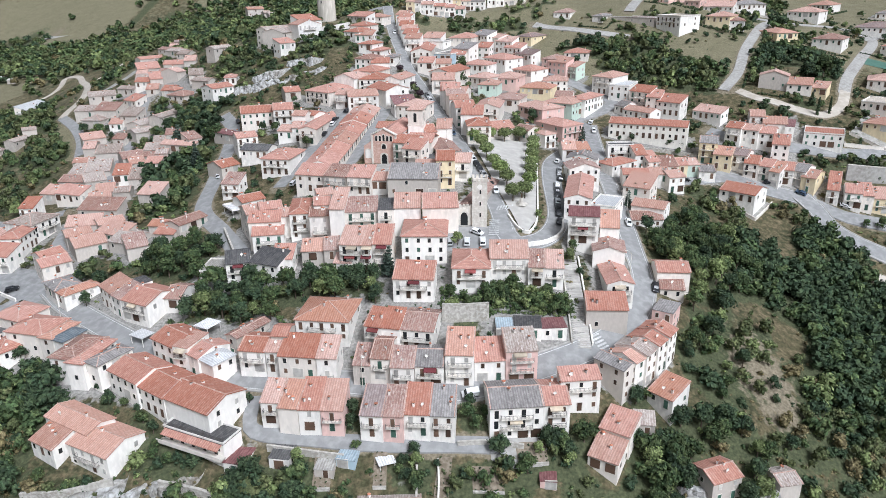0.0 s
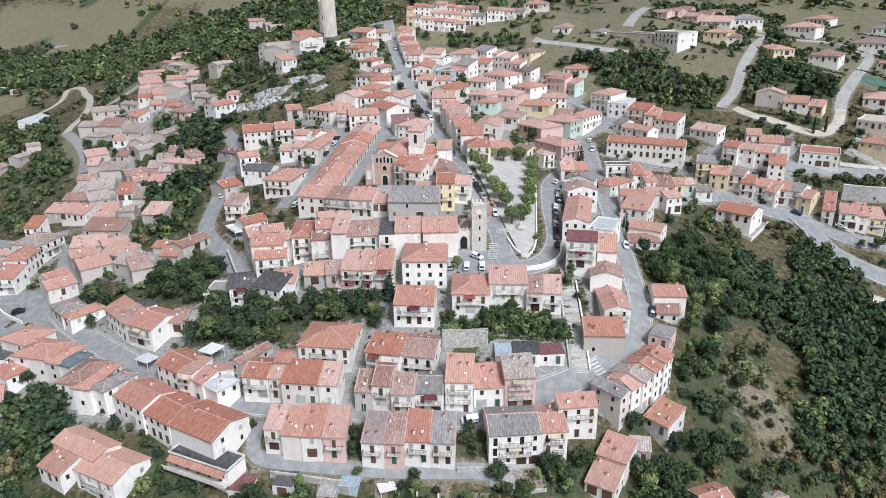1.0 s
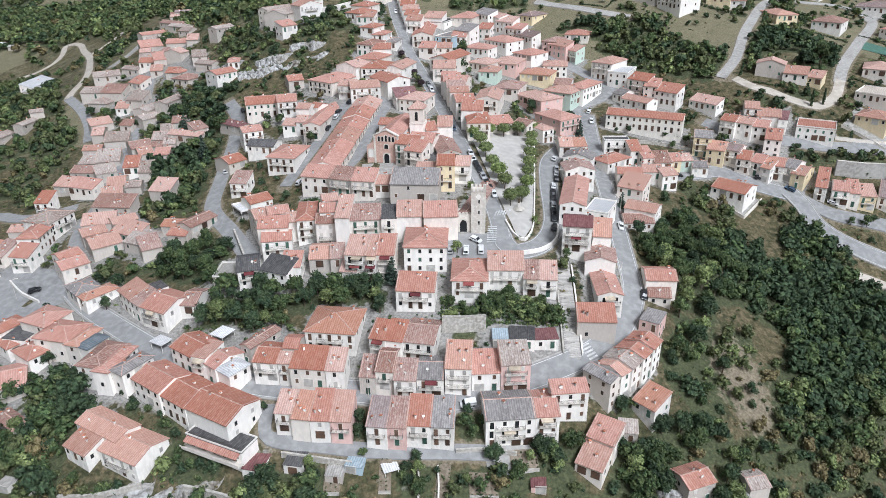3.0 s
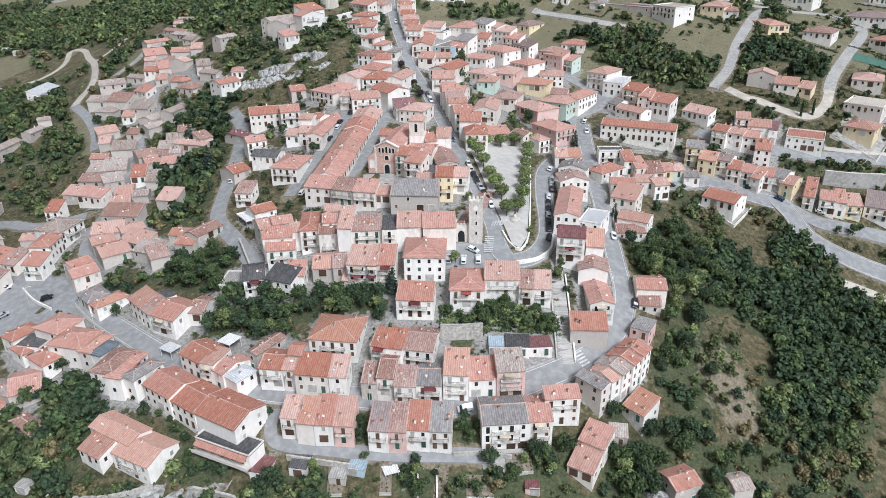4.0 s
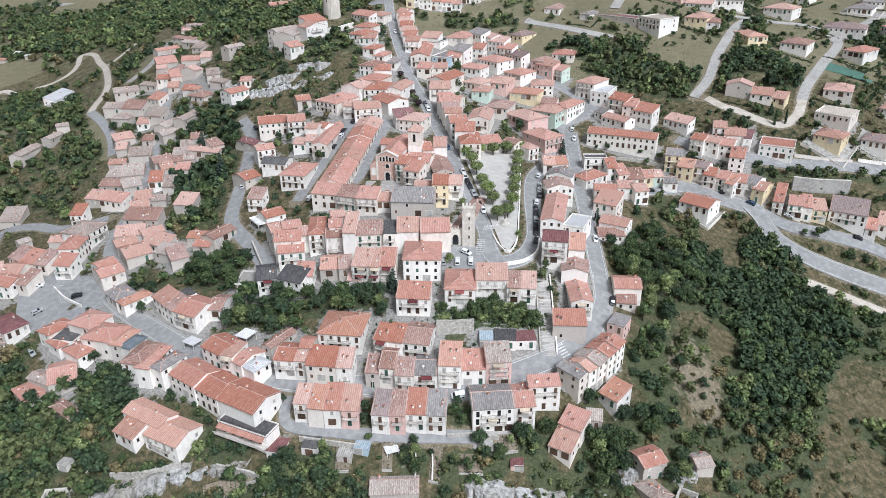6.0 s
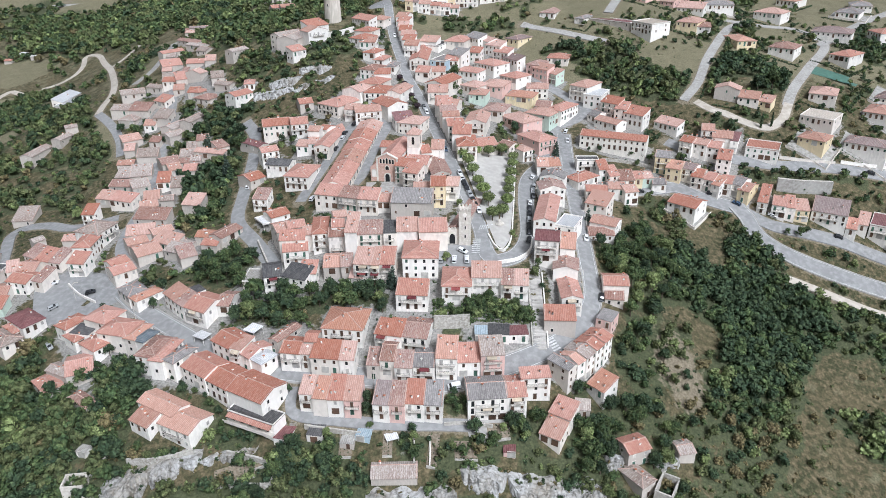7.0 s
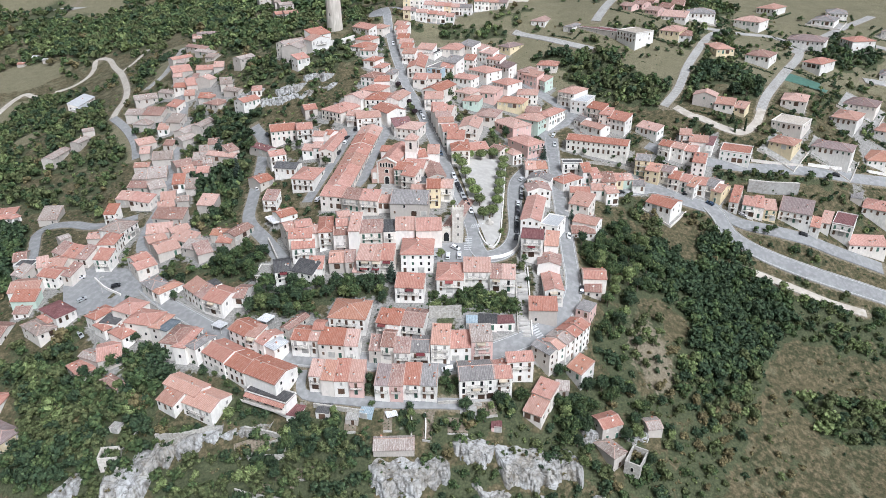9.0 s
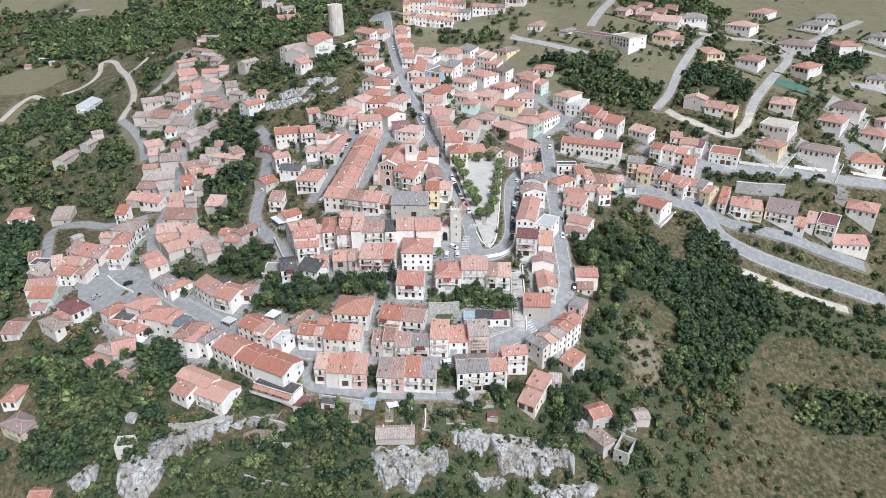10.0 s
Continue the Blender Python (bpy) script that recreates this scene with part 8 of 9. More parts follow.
# small weeds and bushes in yards and on open ground, fewer on the far slopes
weeds = []
for _ in range(9000):
    x, y = scatter.uniform(-260, 300), scatter.triangular(95, 470, 150)
    gap = house_gap(x, y)
    if gap < 0.8 or on_rock(x, y) or road_clear(x, y) < 0.8 or any(inside(x, y, c) for c in OPEN) or (gap > 14 and scatter.random() < 0.5):
        continue
    weeds.append((x, y, scatter.uniform(0.14, 0.36) if gap < 8 else scatter.uniform(0.16, 0.5), scatter.choice(("garden", "dry", "mixed"))))
plant_woods("undergrowth", weeds[:1700], "weeds and small bushes in yards and on banks")


plots = []
for x, y, w, d, r, z, kind, roof, wall in PLAN:
    if x < 92 or y < 292 or w < 6.5 or w * d < 60:
        continue
    c, sn = math.cos(r), math.sin(r)
    left, front, right = scatter.uniform(3.5, 7), scatter.uniform(4, 8), scatter.uniform(3.5, 7)
    rim = [(x + a * c - b * sn, y + a * sn + b * c) for a, b in ((-w / 2 - left, d / 2 + 3), (-w / 2 - left, -d / 2 - front), (w / 2 + right, -d / 2 - front), (w / 2 + right, d / 2 + 3))]
    for a, b in zip(rim, rim[1:]):
        if scatter.random() < 0.72:
            for k in range(int(math.dist(a, b) / 1.5)):
                f = k * 1.5 / math.dist(a, b)
                plots.append((a[0] + (b[0] - a[0]) * f, a[1] + (b[1] - a[1]) * f, scatter.uniform(0.42, 0.58), "dark"))
    for _ in range(7):
        plots.append((x + scatter.uniform(-1, 1) * (w / 2 + 9), y + scatter.uniform(-1, 1) * (d / 2 + 9), scatter.uniform(0.6, 1.15), scatter.choice(("mixed", "dark", "green"))))
plots = [r for r in plots if house_gap(r[0], r[1]) > 0.6 + r[2] * 1.6 and road_clear(r[0], r[1]) > 0.4 + r[2] * 1.6]
plant_woods("villa_gardens", plots, "hedges and small trees round the villas")


def hedge(*pts):
    """A clipped hedge along a line."""
    plant_woods("hedge", [(q.x, q.y, scatter.uniform(0.36, 0.46), "dark") for q in smooth_line(pts, 1.1)], "clipped dark green garden hedge")


# vegetable beds below the alley
for x, y, w, d, turn in ((19.5, 133.3, 7, 4.5, 5), (9.2, 127.8, 7, 5, 0), (-0.8, 127.7, 3.2, 9, -8), (-27.7, 129.3, 4, 7, 0), (-60.7, 122.7, 12, 5, 14), (-53.0, 125.4, 8, 3, 14), (-42.5, 114, 10, 3.5, 8), (-52.0, 109.1, 14, 4, -4), (-14.8, 130.0, 3, 8, 0)):
    c, s = math.cos(radians(turn)), math.sin(radians(turn))
    rim = [(x + a * c - b * s, y + a * s + b * c) for a, b in ((-w / 2, -d / 2), (w / 2, -d / 2), (w / 2, d / 2), (-w / 2, d / 2))]
    patch("vegetable_bed", rim, SOIL, 0.25, "tilled brown vegetable bed in a garden", "garden bed", 1.5)
    plant_woods("vegetable_rows", [(x + a * c - b * s, y + a * s + b * c, scatter.uniform(0.12, 0.24), "garden", height(x, y) + 0.3 + (height(x + a * c - b * s, y + a * s + b * c) - height(x, y))) for a in np.arange(-w / 2 + 0.6, w / 2, 1.2) for b in np.arange(-d / 2 + 0.5, d / 2, 0.8) if scatter.random() < 0.7], "rows of green vegetables in a bed")
    wall_strip("stone", 0.6, 0.3, "low dry-stone edge of a garden bed", rim[0], rim[1])
hedge((233, 433), (242, 411))
hedge((220, 381), (246, 368))
hedge((246, 368), (252, 380))
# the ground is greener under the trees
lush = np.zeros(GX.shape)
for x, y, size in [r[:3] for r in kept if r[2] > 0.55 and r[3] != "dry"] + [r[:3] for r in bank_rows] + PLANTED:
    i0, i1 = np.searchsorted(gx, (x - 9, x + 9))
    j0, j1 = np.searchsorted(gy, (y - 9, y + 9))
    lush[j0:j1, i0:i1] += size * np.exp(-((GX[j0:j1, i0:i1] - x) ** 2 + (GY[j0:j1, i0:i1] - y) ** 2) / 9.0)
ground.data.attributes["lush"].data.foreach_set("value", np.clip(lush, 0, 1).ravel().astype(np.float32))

# the patterns that the copies were taken from are not part of the place
patterns = {t.name: t for kinds in TREES.values() for t in kinds}
for t in [*patterns.values(), *CARS.values()]:
    for o in [*t.children_recursive, t]:
        bpy.data.objects.remove(o)

# ---- church ----
def arch_mesh(w, h, t, pointed=False, fill=None):
    """A dark arched opening framed in stone, facing -y."""
    bm = bmesh.new()
    steps = 9
    line = [(-w / 2, 0), (-w / 2, h - w / 2)] + [(-w / 2 * math.cos(k * math.pi / steps), h - w / 2 + (w / 2 if not pointed else w * 0.75) * math.sin(k * math.pi / steps)) for k in range(1, steps)] + [(w / 2, h - w / 2), (w / 2, 0)]
    bm.faces.new([bm.verts.new((x, -0.03, z)) for x, z in line]).material_index = 1
    outer = [(x * (1 + 2 * t / w), z + (t if z > h * 0.5 else 0)) for x, z in line]
    for (a, b), (c, d) in zip(zip(line, line[1:]), zip(outer, outer[1:])):
        q = [bm.verts.new((p[0], yy, p[1])) for yy in (-0.14, 0.05) for p in (a, b, d, c)]
        for f in ((0, 1, 2, 3), (4, 5, 6, 7), (0, 1, 5, 4), (3, 2, 6, 7)):
            bm.faces.new([q[i] for i in f])
    return mesh_of("arch", bm, TRIM, fill or GLASS)


BRICK = shader("pink_brick", (0.60, 0.395, 0.325), 0.9, (0.52, 0.33, 0.265), (0.67, 0.475, 0.40), 1.6, 0.2, 0.0, 0.2)


def gable_roof(parent, x0, x1, y0, y1, eave, rise, key="r"):
    bm = bmesh.new()
    mid, q, slope = (x0 + x1) / 2, (x1 - x0) / 2 + 0.35, rise / ((x1 - x0) / 2)
    drop = 0.35 * slope
    add_prism(bm, [(mid - q, eave - drop), (mid, eave + rise), (mid + q, eave - drop), (mid + q, eave - drop + 0.22), (mid, eave + rise + 0.22), (mid - q, eave - drop + 0.22)], y0 - 0.3, y1 + 0.3, "y")
    part("roof", bm, ROOF[key, "y"], parent)


def lean_roof(parent, x_low, x_high, y0, y1, low, high, key="r"):
    bm = bmesh.new()
    add_prism(bm, [(x_low, low), (x_high, high), (x_high, high + 0.22), (x_low, low + 0.22)], y0 - 0.2, y1 + 0.2, "y")
    part("roof", bm, ROOF[key, "y"], parent)


church = tagged(new("church"), "pink brick church with a white bell tower and red roofs", "church")
church.matrix_world = pose(-20.6, 250.0, 52.6, 0, 0, -12)
bm = bmesh.new()
add_prism(bm, [(-4.4, 0), (4.4, 0), (4.4, 12.0), (0, 14.2), (-4.4, 12.0)], 0, 0.9, "y")
part("facade", bm, BRICK, church, "pink brick gabled facade")
bm = bmesh.new()
add_prism(bm, [(-4.2, 0), (4.2, 0), (4.2, 11.2), (0, 13.0), (-4.2, 11.2)], 0.9, 29, "y")
add_box(bm, (-8.6, 20, 0), (8.0, 28, 10.6))
part("nave", bm, WALL["w"], church)
for s in (-1, 1):
    bm = bmesh.new()
    add_prism(bm, [(s * 4.4, 0), (s * 7.6, 0), (s * 7.6, 8.0), (s * 4.4, 10.2)], 0.15, 1.0, "y")
    part("aisle_front", bm, BRICK, church)
    bm = bmesh.new()
    add_prism(bm, [(s * 4.2, 0), (s * 7.4, 0), (s * 7.4, 7.4), (s * 4.2, 8.8)], 1.0, 20, "y")
    part("aisle", bm, WALL["c"], church)
    lean_roof(church, s * 7.8, s * 4.2, 1.2, 19.8, 7.3, 8.9)
    child("niche", arch_mesh(1.7, 3.2, 0.3, False, WALL["w"]), church, pose(s * 6.0, 0.13, 3.6))
    bm = bmesh.new()
    add_box(bm, (s * 4.4 - 0.35, -0.12, 0), (s * 4.4 + 0.35, 0.3, 12.0))
    part("pilaster", bm, TRIM, church)
    bm = bmesh.new()
    add_prism(bm, [(s * 4.7, 12.1), (0, 14.4), (0, 14.8), (s * 5.0, 12.35)], -0.3, 1.1, "y")
    part("cornice", bm, TRIM, church)
gable_roof(church, -4.2, 4.2, 1.0, 29, 11.2, 1.9)
bm = bmesh.new()
add_prism(bm, [(19.6, 10.5), (24, 12.2), (28.4, 10.5), (28.4, 10.75), (24, 12.45), (19.6, 10.75)], -9.0, 8.4, "x")
part("roof", bm, ROOF["r", "x"], church)
child("portal", arch_mesh(1.9, 4.4, 0.5), church, pose(0, -0.02, 0.9))
child("rose_window", arch_mesh(1.5, 1.7, 0.3), church, pose(0, -0.02, 7.2))
for k in range(5):
    child("arcade", arch_mesh(0.8, 1.9 if k != 2 else 2.4, 0.2), church, pose((k - 2) * 1.35, -0.02, 10.0))
bm = bmesh.new()
for k in range(4):
    add_box(bm, (-4.6 + k * 0.35, -2.6 + k * 0.5, k * 0.22), (4.6 - k * 0.35, 0, k * 0.22 + 0.22))
part("steps", bm, TRIM, church)
bm = bmesh.new()
add_box(bm, (7.6, 4, 0), (16.5, 15.5, 9.0))
part("annex", bm, WALL["c"], church)
bm = bmesh.new()
add_prism(bm, [(3.6, 9.0), (9.7, 11.2), (15.9, 9.0), (15.9, 9.25), (9.7, 11.45), (3.6, 9.25)], 7.3, 16.9, "x")
part("roof", bm, ROOF["r", "x"], church)

tower = tagged(new("bell_tower"), "white square bell tower with a red pyramid roof", "bell tower")
tower.matrix_world = pose(-9.1, 266.0, 55.0, 0, 0, -12)
bm = bmesh.new()
add_box(bm, (-2.8, -2.8, 0), (2.8, 2.8, 10.5))
part("shaft", bm, WALL["w"], tower)
bm = bmesh.new()
add_box(bm, (-2.7, -2.7, 10.5), (2.7, 2.7, 16.2))
add_box(bm, (-2.95, -2.95, 10.3), (2.95, 2.95, 10.55))
add_box(bm, (-2.95, -2.95, 16.0), (2.95, 2.95, 16.35))
part("belfry", bm, WALL["c"], tower)
child("opening", arch_mesh(1.1, 3.4, 0.2), tower, pose(0, -2.7, 11.6))
child("opening", arch_mesh(1.1, 3.4, 0.2), tower, pose(2.7, 0, 11.6, 0, 0, 90))
bm = bmesh.new()
bmesh.ops.create_cone(bm, cap_ends=True, segments=4, radius1=4.5, radius2=0.1, depth=2.6, matrix=pose(0, 0, 17.6, 0, 0, 45))
part("roof", bm, ROOF["p", "x"], tower)

# ---- gate tower and portal ----
PALE_STONE = shader("pale_ashlar", (0.66, 0.61, 0.54), 0.9, (0.56, 0.51, 0.45), (0.74, 0.70, 0.64), 1.2, 0.15, 0.05, 0.3)
gate = tagged(new("gate_tower"), "slender pale stone gate tower with battlements", "tower")
gate.matrix_world = pose(11.4, 205.6, 44.6, 0, 0, -4)
bm = bmesh.new()
add_box(bm, (-2.25, -2.25, 0), (2.25, 2.25, 15.6))
part("shaft", bm, PALE_STONE, gate)
bm = bmesh.new()
add_box(bm, (-2.45, -2.45, 0), (2.45, 2.45, 1.3))
part("plinth", bm, PALE_STONE, gate)
for s in (-1, 1):
    for k in range(4):
        for box in (((-2.4 + k * 1.27, s * 2.2 - 0.2, 15.6), (-1.7 + k * 1.27, s * 2.2 + 0.2, 16.6)), ((s * 2.2 - 0.2, -2.4 + k * 1.27, 15.6), (s * 2.2 + 0.2, -1.7 + k * 1.27, 16.6))):
            if box[0][0] != box[0][1]:
                bm = bmesh.new()
                add_box(bm, *box)
                part("merlon", bm, PALE_STONE, gate)
for z in (4.6, 8.2, 11.8):
    child("slit_window", arch_mesh(0.5, 1.3, 0.12), gate, pose(0.2, -2.25, z))
bm = bmesh.new()
bmesh.ops.create_cone(bm, cap_ends=True, segments=20, radius1=0.75, radius2=0.75, depth=0.12, matrix=pose(0, -2.3, 14.0, 90))
part("clock_face", bm, WALL["w"], gate)
portal = tagged(new("stone_portal"), "pale stone portal with a pointed arch beside the gate tower", "portal")
portal.matrix_world = pose(6.6, 204.6, 44.6, 0, 0, -2)
bm = bmesh.new()
add_box(bm, (-2.6, 0, 0), (2.5, 5.5, 7.6))
part("wall", bm, PALE_STONE, portal)
child("arch", arch_mesh(2.2, 4.0, 0.45, True), portal, pose(0, 0, 1.2))
for k in range(5):
    bm = bmesh.new()
    add_box(bm, (-2.6 + k * 1.1, -0.05, 7.6), (-1.95 + k * 1.1, 0.4, 8.3))
    part("merlon", bm, PALE_STONE, portal)

# ---- monument at the tip of the square ----
monument = tagged(new("monument"), "round stepped white stone monument base on the square", "monument")
monument.matrix_world = Matrix.Translation((25.5, 217.3, height(25.5, 217.3) + 0.42))
for name, profile in (("base", ((2.0, 0.0), (2.0, 0.25), (1.7, 0.25), (1.7, 0.5), (1.35, 0.5), (1.35, 0.75))), ("pedestal", ((0.75, 0.75), (0.75, 0.95), (0.6, 1.05), (0.55, 2.0), (0.7, 2.1), (0.7, 2.25)))):
    bm = bmesh.new()
    rings = [[bm.verts.new((r * math.cos(k * math.pi / 8), r * math.sin(k * math.pi / 8), z)) for k in range(16)] for r, z in profile]
    for a, b in zip(rings, rings[1:]):
        for k in range(16):
            bm.faces.new((a[k], a[(k + 1) % 16], b[(k + 1) % 16], b[k]))
    bm.faces.new(rings[0]), bm.faces.new(rings[-1])
    part(name, bm, TRIM, monument)
bm = bmesh.new()
rings = [[bm.verts.new((r * math.cos(k * math.pi / 5), r * 0.75 * math.sin(k * math.pi / 5), z)) for k in range(10)] for r, z in ((0.34, 0.0), (0.30, 0.5), (0.27, 0.9), (0.36, 1.35), (0.16, 1.52), (0.17, 1.68), (0.07, 1.82))]
for a, b in zip(rings, rings[1:]):
    for k in range(10):
        bm.faces.new((a[k], a[(k + 1) % 10], b[(k + 1) % 10], b[k]))
bm.faces.new(rings[0]), bm.faces.new(rings[-1])
statue = tagged(new("statue", mesh_of("statue", bm, shader("bronze", (0.16, 0.12, 0.08), 0.5, metal=0.6))), "small dark bronze statue on the white pedestal", "statue")
statue.matrix_world = monument.matrix_world @ Matrix.Translation((0, 0, 2.25))

# ---- the round castle tower and its wall ----
castle = tagged(new("castle_tower"), "round weathered stone castle tower on the hilltop", "tower")
castle.matrix_world = Matrix.Translation((-65.5, 434, 92.0))
bm = bmesh.new()
rings = []
for k in range(9):
    z, r = k * 2.7, 5.4 - 0.06 * k
    rings.append([bm.verts.new((r * math.cos(a * math.pi / 14) * scatter.uniform(0.985, 1.015), r * math.sin(a * math.pi / 14), z + (scatter.uniform(-0.5, 0.3) if k == 8 else 0))) for a in range(28)])
inner = [bm.verts.new((v.co.x * 0.8, v.co.y * 0.8, v.co.z)) for v in rings[-1]]
pit = [bm.verts.new((v.co.x, v.co.y, 19.0)) for v in inner]
for a, b in zip(rings + [inner], rings[1:] + [inner, pit]):
    for k in range(28):
        bm.faces.new((a[k], a[(k + 1) % 28], b[(k + 1) % 28], b[k]))
bm.faces.new(pit)
part("shaft", bm, shader("castle_stone", (0.62, 0.57, 0.50), 0.95, (0.46, 0.42, 0.36), (0.72, 0.67, 0.60), 1.0, 0.12, 0.0, 0.5, stretch=(1, 1, 0.15)), castle)
child("loophole", arch_mesh(0.8, 1.6, 0.2), castle, pose(-2.0, -4.85, 11.5, 0, 0, -22))
wall_strip("white", 3.0, 0.8, "pale castle terrace wall", (-92, 404), (-76, 402), (-60, 404), (-50, 412))

# ---- public stairs up to the square ----
stairs = tagged(new("stairs"), "broad pale stone stairs between side walls", "stairs", kind="structure")
STEP = shader("stair_stone", (0.50, 0.475, 0.445), 0.9, (0.44, 0.42, 0.39), (0.57, 0.545, 0.51), 0.8, 0.1, 0.12)
bm = bmesh.new()
add_box(bm, (-2.1, -0.29, -1.3), (2.1, 0.29, 0))
step_mesh = mesh_of("step", bm, STEP)
bm = bmesh.new()
add_box(bm, (-2.1, -0.75, -1.3), (2.1, 0.75, 0))
landing_mesh = mesh_of("landing", bm, STEP)
y, count = 159.4, 0
while y < 192:
    x = 35.4 + (y - 159) * 0.035
    if count % 7 == 6:
        child("landing", landing_mesh, stairs, pose(x, y + 0.45, height(x, y) + 0.34))
        y += 1.5
    else:
        child("step", step_mesh, stairs, pose(x, y, height(x, y) + 0.30))
        y += 0.56
    count += 1
wall_strip("white", 0.9, 0.3, "low wall beside the stairs", (38.0, 160), (38.6, 175), (39.3, 191))
wall_strip("stone", 0.8, 0.3, "rough low wall beside the stairs", (32.7, 160), (33.4, 175), (34.2, 190))

# ---- limestone crags below the town ----
LEDGES = []


def crag(x0, y0, x1, y1, deep, seed):
    """A broken limestone face along a line at its foot, running back level into the slope."""
    a, b = Vector((x0, y0, 0)), Vector((x1, y1, 0))
    along = (b - a).normalized()
    back = Vector((-along.y, along.x, 0))
    a, b = a - along * 1.5, b + along * 1.5
    long = (b - a).length
    columns, face, top = int(long / 0.55), 20, 10
    verts, rows = [], face + top + 2
    for i in range(columns + 1):
        u = i / columns
        end = min(1.0, 5.0 * min(u, 1 - u)) ** 0.6
        foot = a + along * long * u + back * (1 - end) * deep * 0.6 + back * noise.noise(Vector((u * long * 0.22, seed * 9, 0))) * 2.2
        rim = foot + back * deep * 0.30
        far = foot + back * (deep * (0.35 + 0.75 * end) + 1.0)
        z_foot = height(foot.x, foot.y) - 1.5
        z_far = height(far.x, far.y) - 0.9
        z_rim = max(height(rim.x, rim.y), z_far * 0.8 + z_foot * 0.2) + (1.0 + 1.8 * noise.noise(Vector((u * long * 0.16, seed * 7, 2)))) * end
        for j in range(rows):
            if j <= face:
                t = j / face
                p = foot.lerp(rim, t * t * 0.5 + t * 0.5) + Vector((0, 0, z_foot + (z_rim - z_foot) * t))
                out = (-back + Vector((0, 0, 0.35))).normalized()
            elif j <= face + top:
                t = (j - face) / top
                p = rim.lerp(far, t) + Vector((0, 0, z_rim + (z_far - z_rim) * t))
                out = Vector((0, 0, 0.6)) * (1 - t)
            else:
                p, out = foot.lerp(far, 0.5) + Vector((0, 0, min(z_foot, z_far) - 2.0)), Vector()
            q = Vector((p.x, p.y, p.z * 0.42)) + Vector((seed * 61, 0, 0))
            q += noise.noise_vector(q * 0.25) * 0.9
            shift = 0.0
            for scale, size in ((0.20, 1.5), (0.45, 0.9), (1.0, 0.4)):
                gaps, cells = noise.voronoi(q * scale)
                lean = noise.noise_vector(cells[0] * 5.3) * 0.8
                shift += size * (noise.noise(cells[0] * 3.7) + lean.dot(q * scale - cells[0]) - 3.0 * max(0, 0.15 - (gaps[1] - gaps[0])))
            verts.append(p + out * shift * end)
            if scatter.random() < (0.10 if j > face + 2 else 0.012) and face * 0.2 < j < face + top - 1 and i % 2:
                LEDGES.append((p.x, p.y, scatter.uniform(0.22, 0.5), scatter.choice(("mixed", "dark", "dry")), p.z))
    faces = [(i * rows + j, (i + 1) * rows + j, (i + 1) * rows + (j + 1) % rows, i * rows + (j + 1) % rows) for i in range(columns) for j in range(rows)]
    faces += [tuple(range(rows)), tuple(columns * rows + j for j in range(rows - 1, -1, -1))]
    mesh = bpy.data.meshes.new("rock_outcrop")
    mesh.from_pydata([tuple(v) for v in verts], [], faces)
    mesh.materials.append(ROCK)
    tagged(new("rock_outcrop", mesh), "pale grey fissured limestone crag on the slope", "rock", "limestone crags")


for row in CRAGS:
    crag(*row)
plant_woods("ledge_scrub", LEDGES, "bushes rooted on the limestone ledges")


# ---- roofless ruins ----
def ruin(x, y, w, d, rot, h, label):
    root = tagged(new("ruin"), label, "ruin")
    root.matrix_world = pose(x, y, height(x, y) - 0.8, 0, 0, rot)
    for lo, hi in (((-w / 2, -d / 2, 0), (w / 2, -d / 2 + 0.5, h * 0.92)), ((-w / 2, d / 2 - 0.5, 0), (w / 2, d / 2, h)), ((-w / 2, -d / 2 + 0.5, 0), (-w / 2 + 0.5, d / 2 - 0.5, h * 0.97)), ((w / 2 - 0.5, -d / 2 + 0.5, 0), (w / 2, d / 2 - 0.5, h * 0.85))):
        bm = bmesh.new()
        add_box(bm, lo, hi)
        part("wall", bm, STONE if d > 6 else PALE_STONE, root)
    child("opening", arch_mesh(0.9, 1.7, 0.15), root, pose(0, -d / 2, h * 0.35))


ruin(-109, 121.5, 6.2, 5.2, 6, 6.5, "pale roofless stone hut on a crag")
ruin(70, 121, 5.4, 8.5, -32, 6.2, "roofless ruined stone house on the slope")


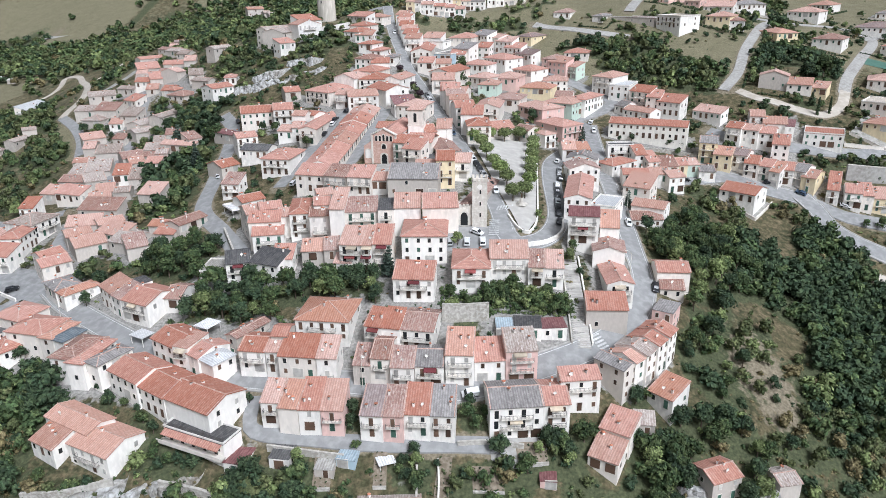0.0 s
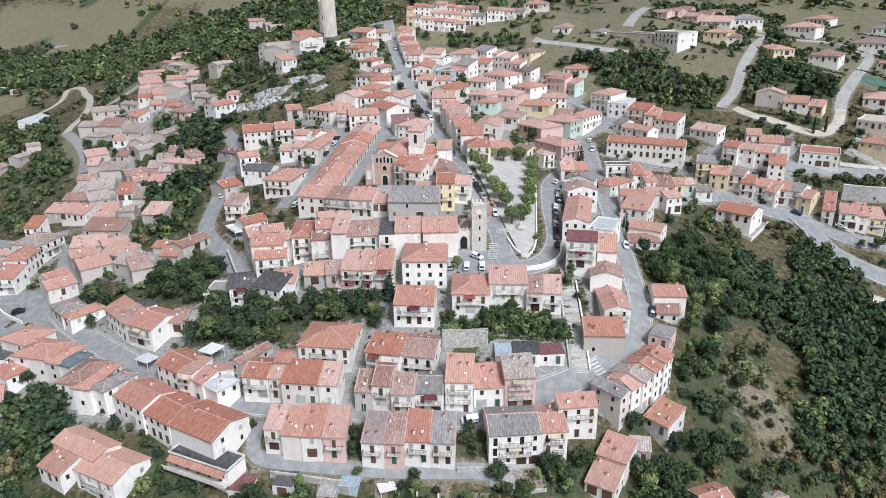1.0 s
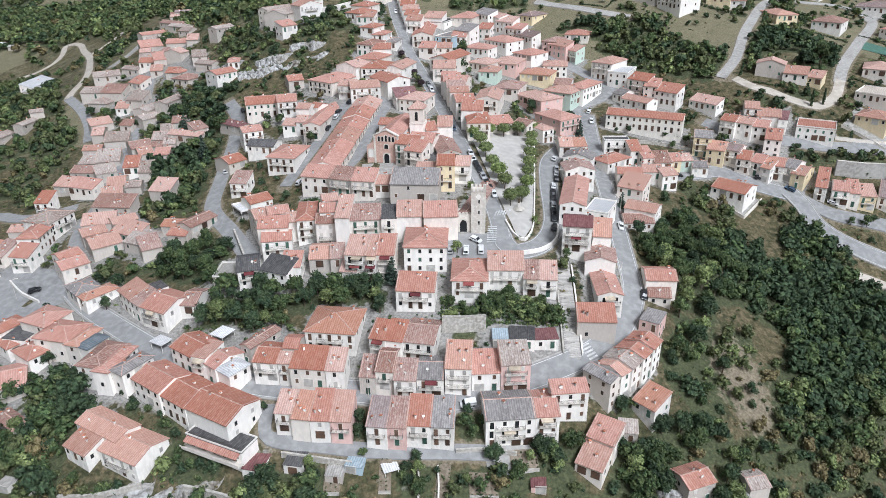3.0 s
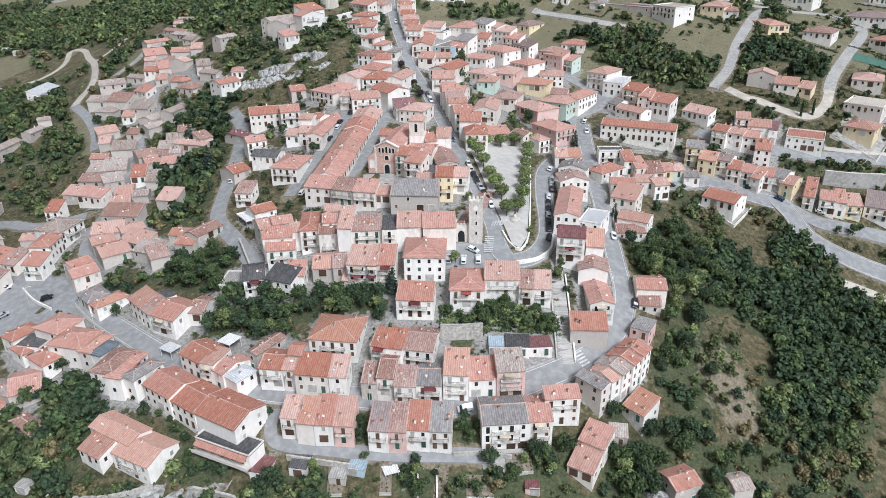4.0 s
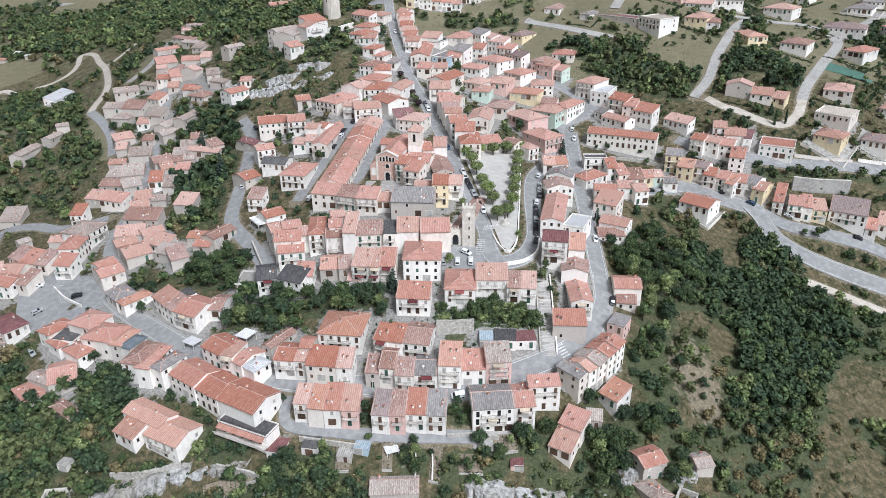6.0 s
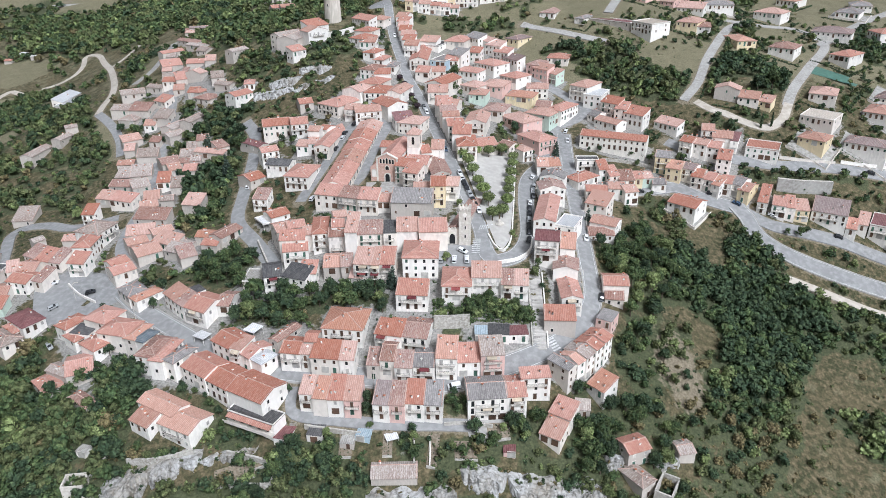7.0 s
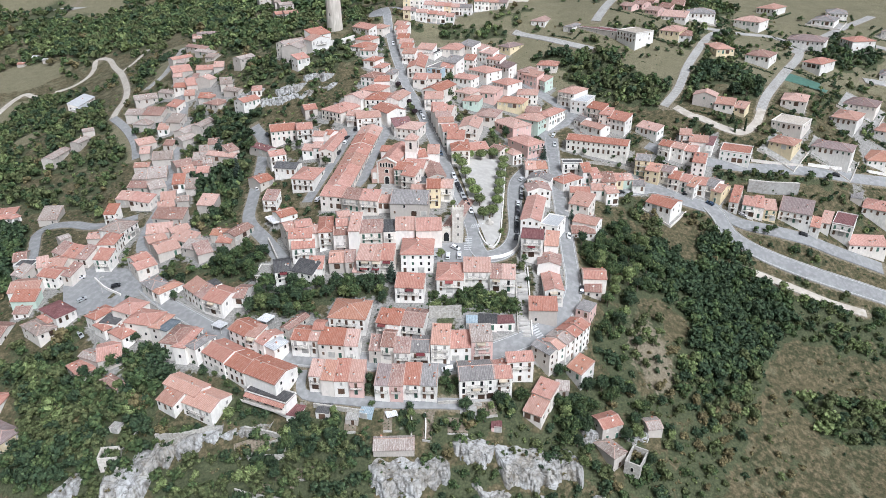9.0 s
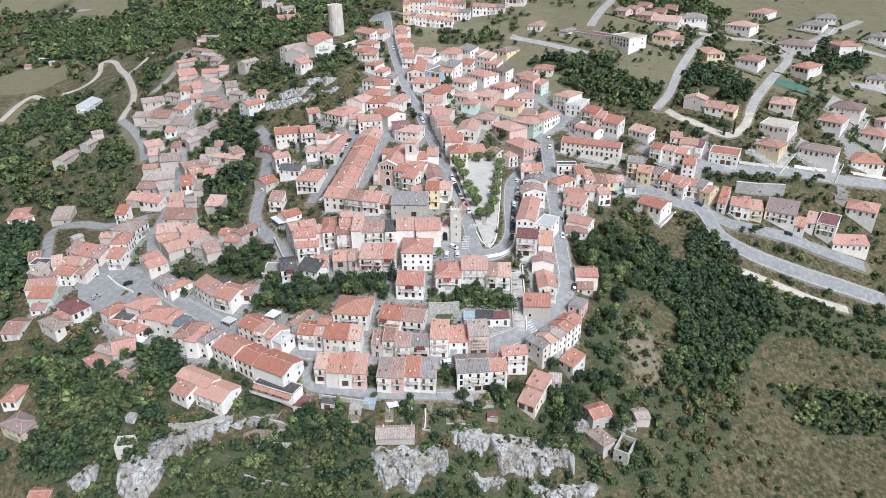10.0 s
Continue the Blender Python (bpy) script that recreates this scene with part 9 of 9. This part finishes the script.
# ---- street lamps ----
def street_lamp(x, y, turn):
    root = tagged(new("street_lamp"), "grey curved-arm street lamp beside the road", "street lamp", "street lamps")
    root.matrix_world = pose(x, y, height(x, y), 0, 0, turn)
    pole, head = bmesh.new(), bmesh.new()
    bmesh.ops.create_cone(pole, cap_ends=True, segments=8, radius1=0.1, radius2=0.06, depth=7.4, matrix=pose(0, 0, 3.4))
    part("pole", pole, TRIM, root)
    arm = bmesh.new()
    for k in range(6):
        a = k * 0.28
        add_box(arm, (k * 0.3 - 0.02, -0.05, 7.0 + math.sin(a) * 0.9), (k * 0.3 + 0.34, 0.05, 7.12 + math.sin(a) * 0.9))
    part("arm", arm, TRIM, root)
    add_box(head, (1.7, -0.14, 7.8), (2.4, 0.14, 7.98))
    part("lamp_head", head, TRIM, root)


for x, y, turn in ((54, 188, 180), (-54, 270, 0), (-110, 183, 60), (43, 214, 180), (44, 236, 180), (9, 238, 0), (2, 262, 0), (62, 226, 180), (140, 262, 200), (-20, 148, 90), (-140, 200, 0)):
    street_lamp(x, y, turn)

# ---- road markings ----
def marking(x, y, w, d, turn, label="white painted crossing stripe"):
    bm = bmesh.new()
    c, s = math.cos(radians(turn)), math.sin(radians(turn))
    v = [bm.verts.new((x + a * c - b * s, y + a * s + b * c, height(x + a * c - b * s, y + a * s + b * c) + 0.42)) for a, b in ((-w / 2, -d / 2), (w / 2, -d / 2), (w / 2, d / 2), (-w / 2, d / 2))]
    bm.faces.new(v)
    return mesh_of("stripe", bm, WHITE_LINE)


for name, x0, y0, dx, dy, turn, count in (("crossing_at_the_gate", 15.2, 199, 0.12, 1.1, 0, 8), ("crossing_on_the_lower_road", 41.5, 159.0, -0.5, 0.8, 32, 6), ("crossing_by_the_stores", 53.5, 231, 0.9, 0.1, 85, 6), ("crossing_on_the_main_street", 17.6, 214, 0.9, 0.25, 70, 6)):
    root = tagged(new("zebra_crossing"), "worn white zebra crossing on grey asphalt", "crossing", "zebra crossings")
    for k in range(count):
        child("stripe", marking(x0 + dx * k, y0 + dy * k, 3.0, 0.5, turn), root)
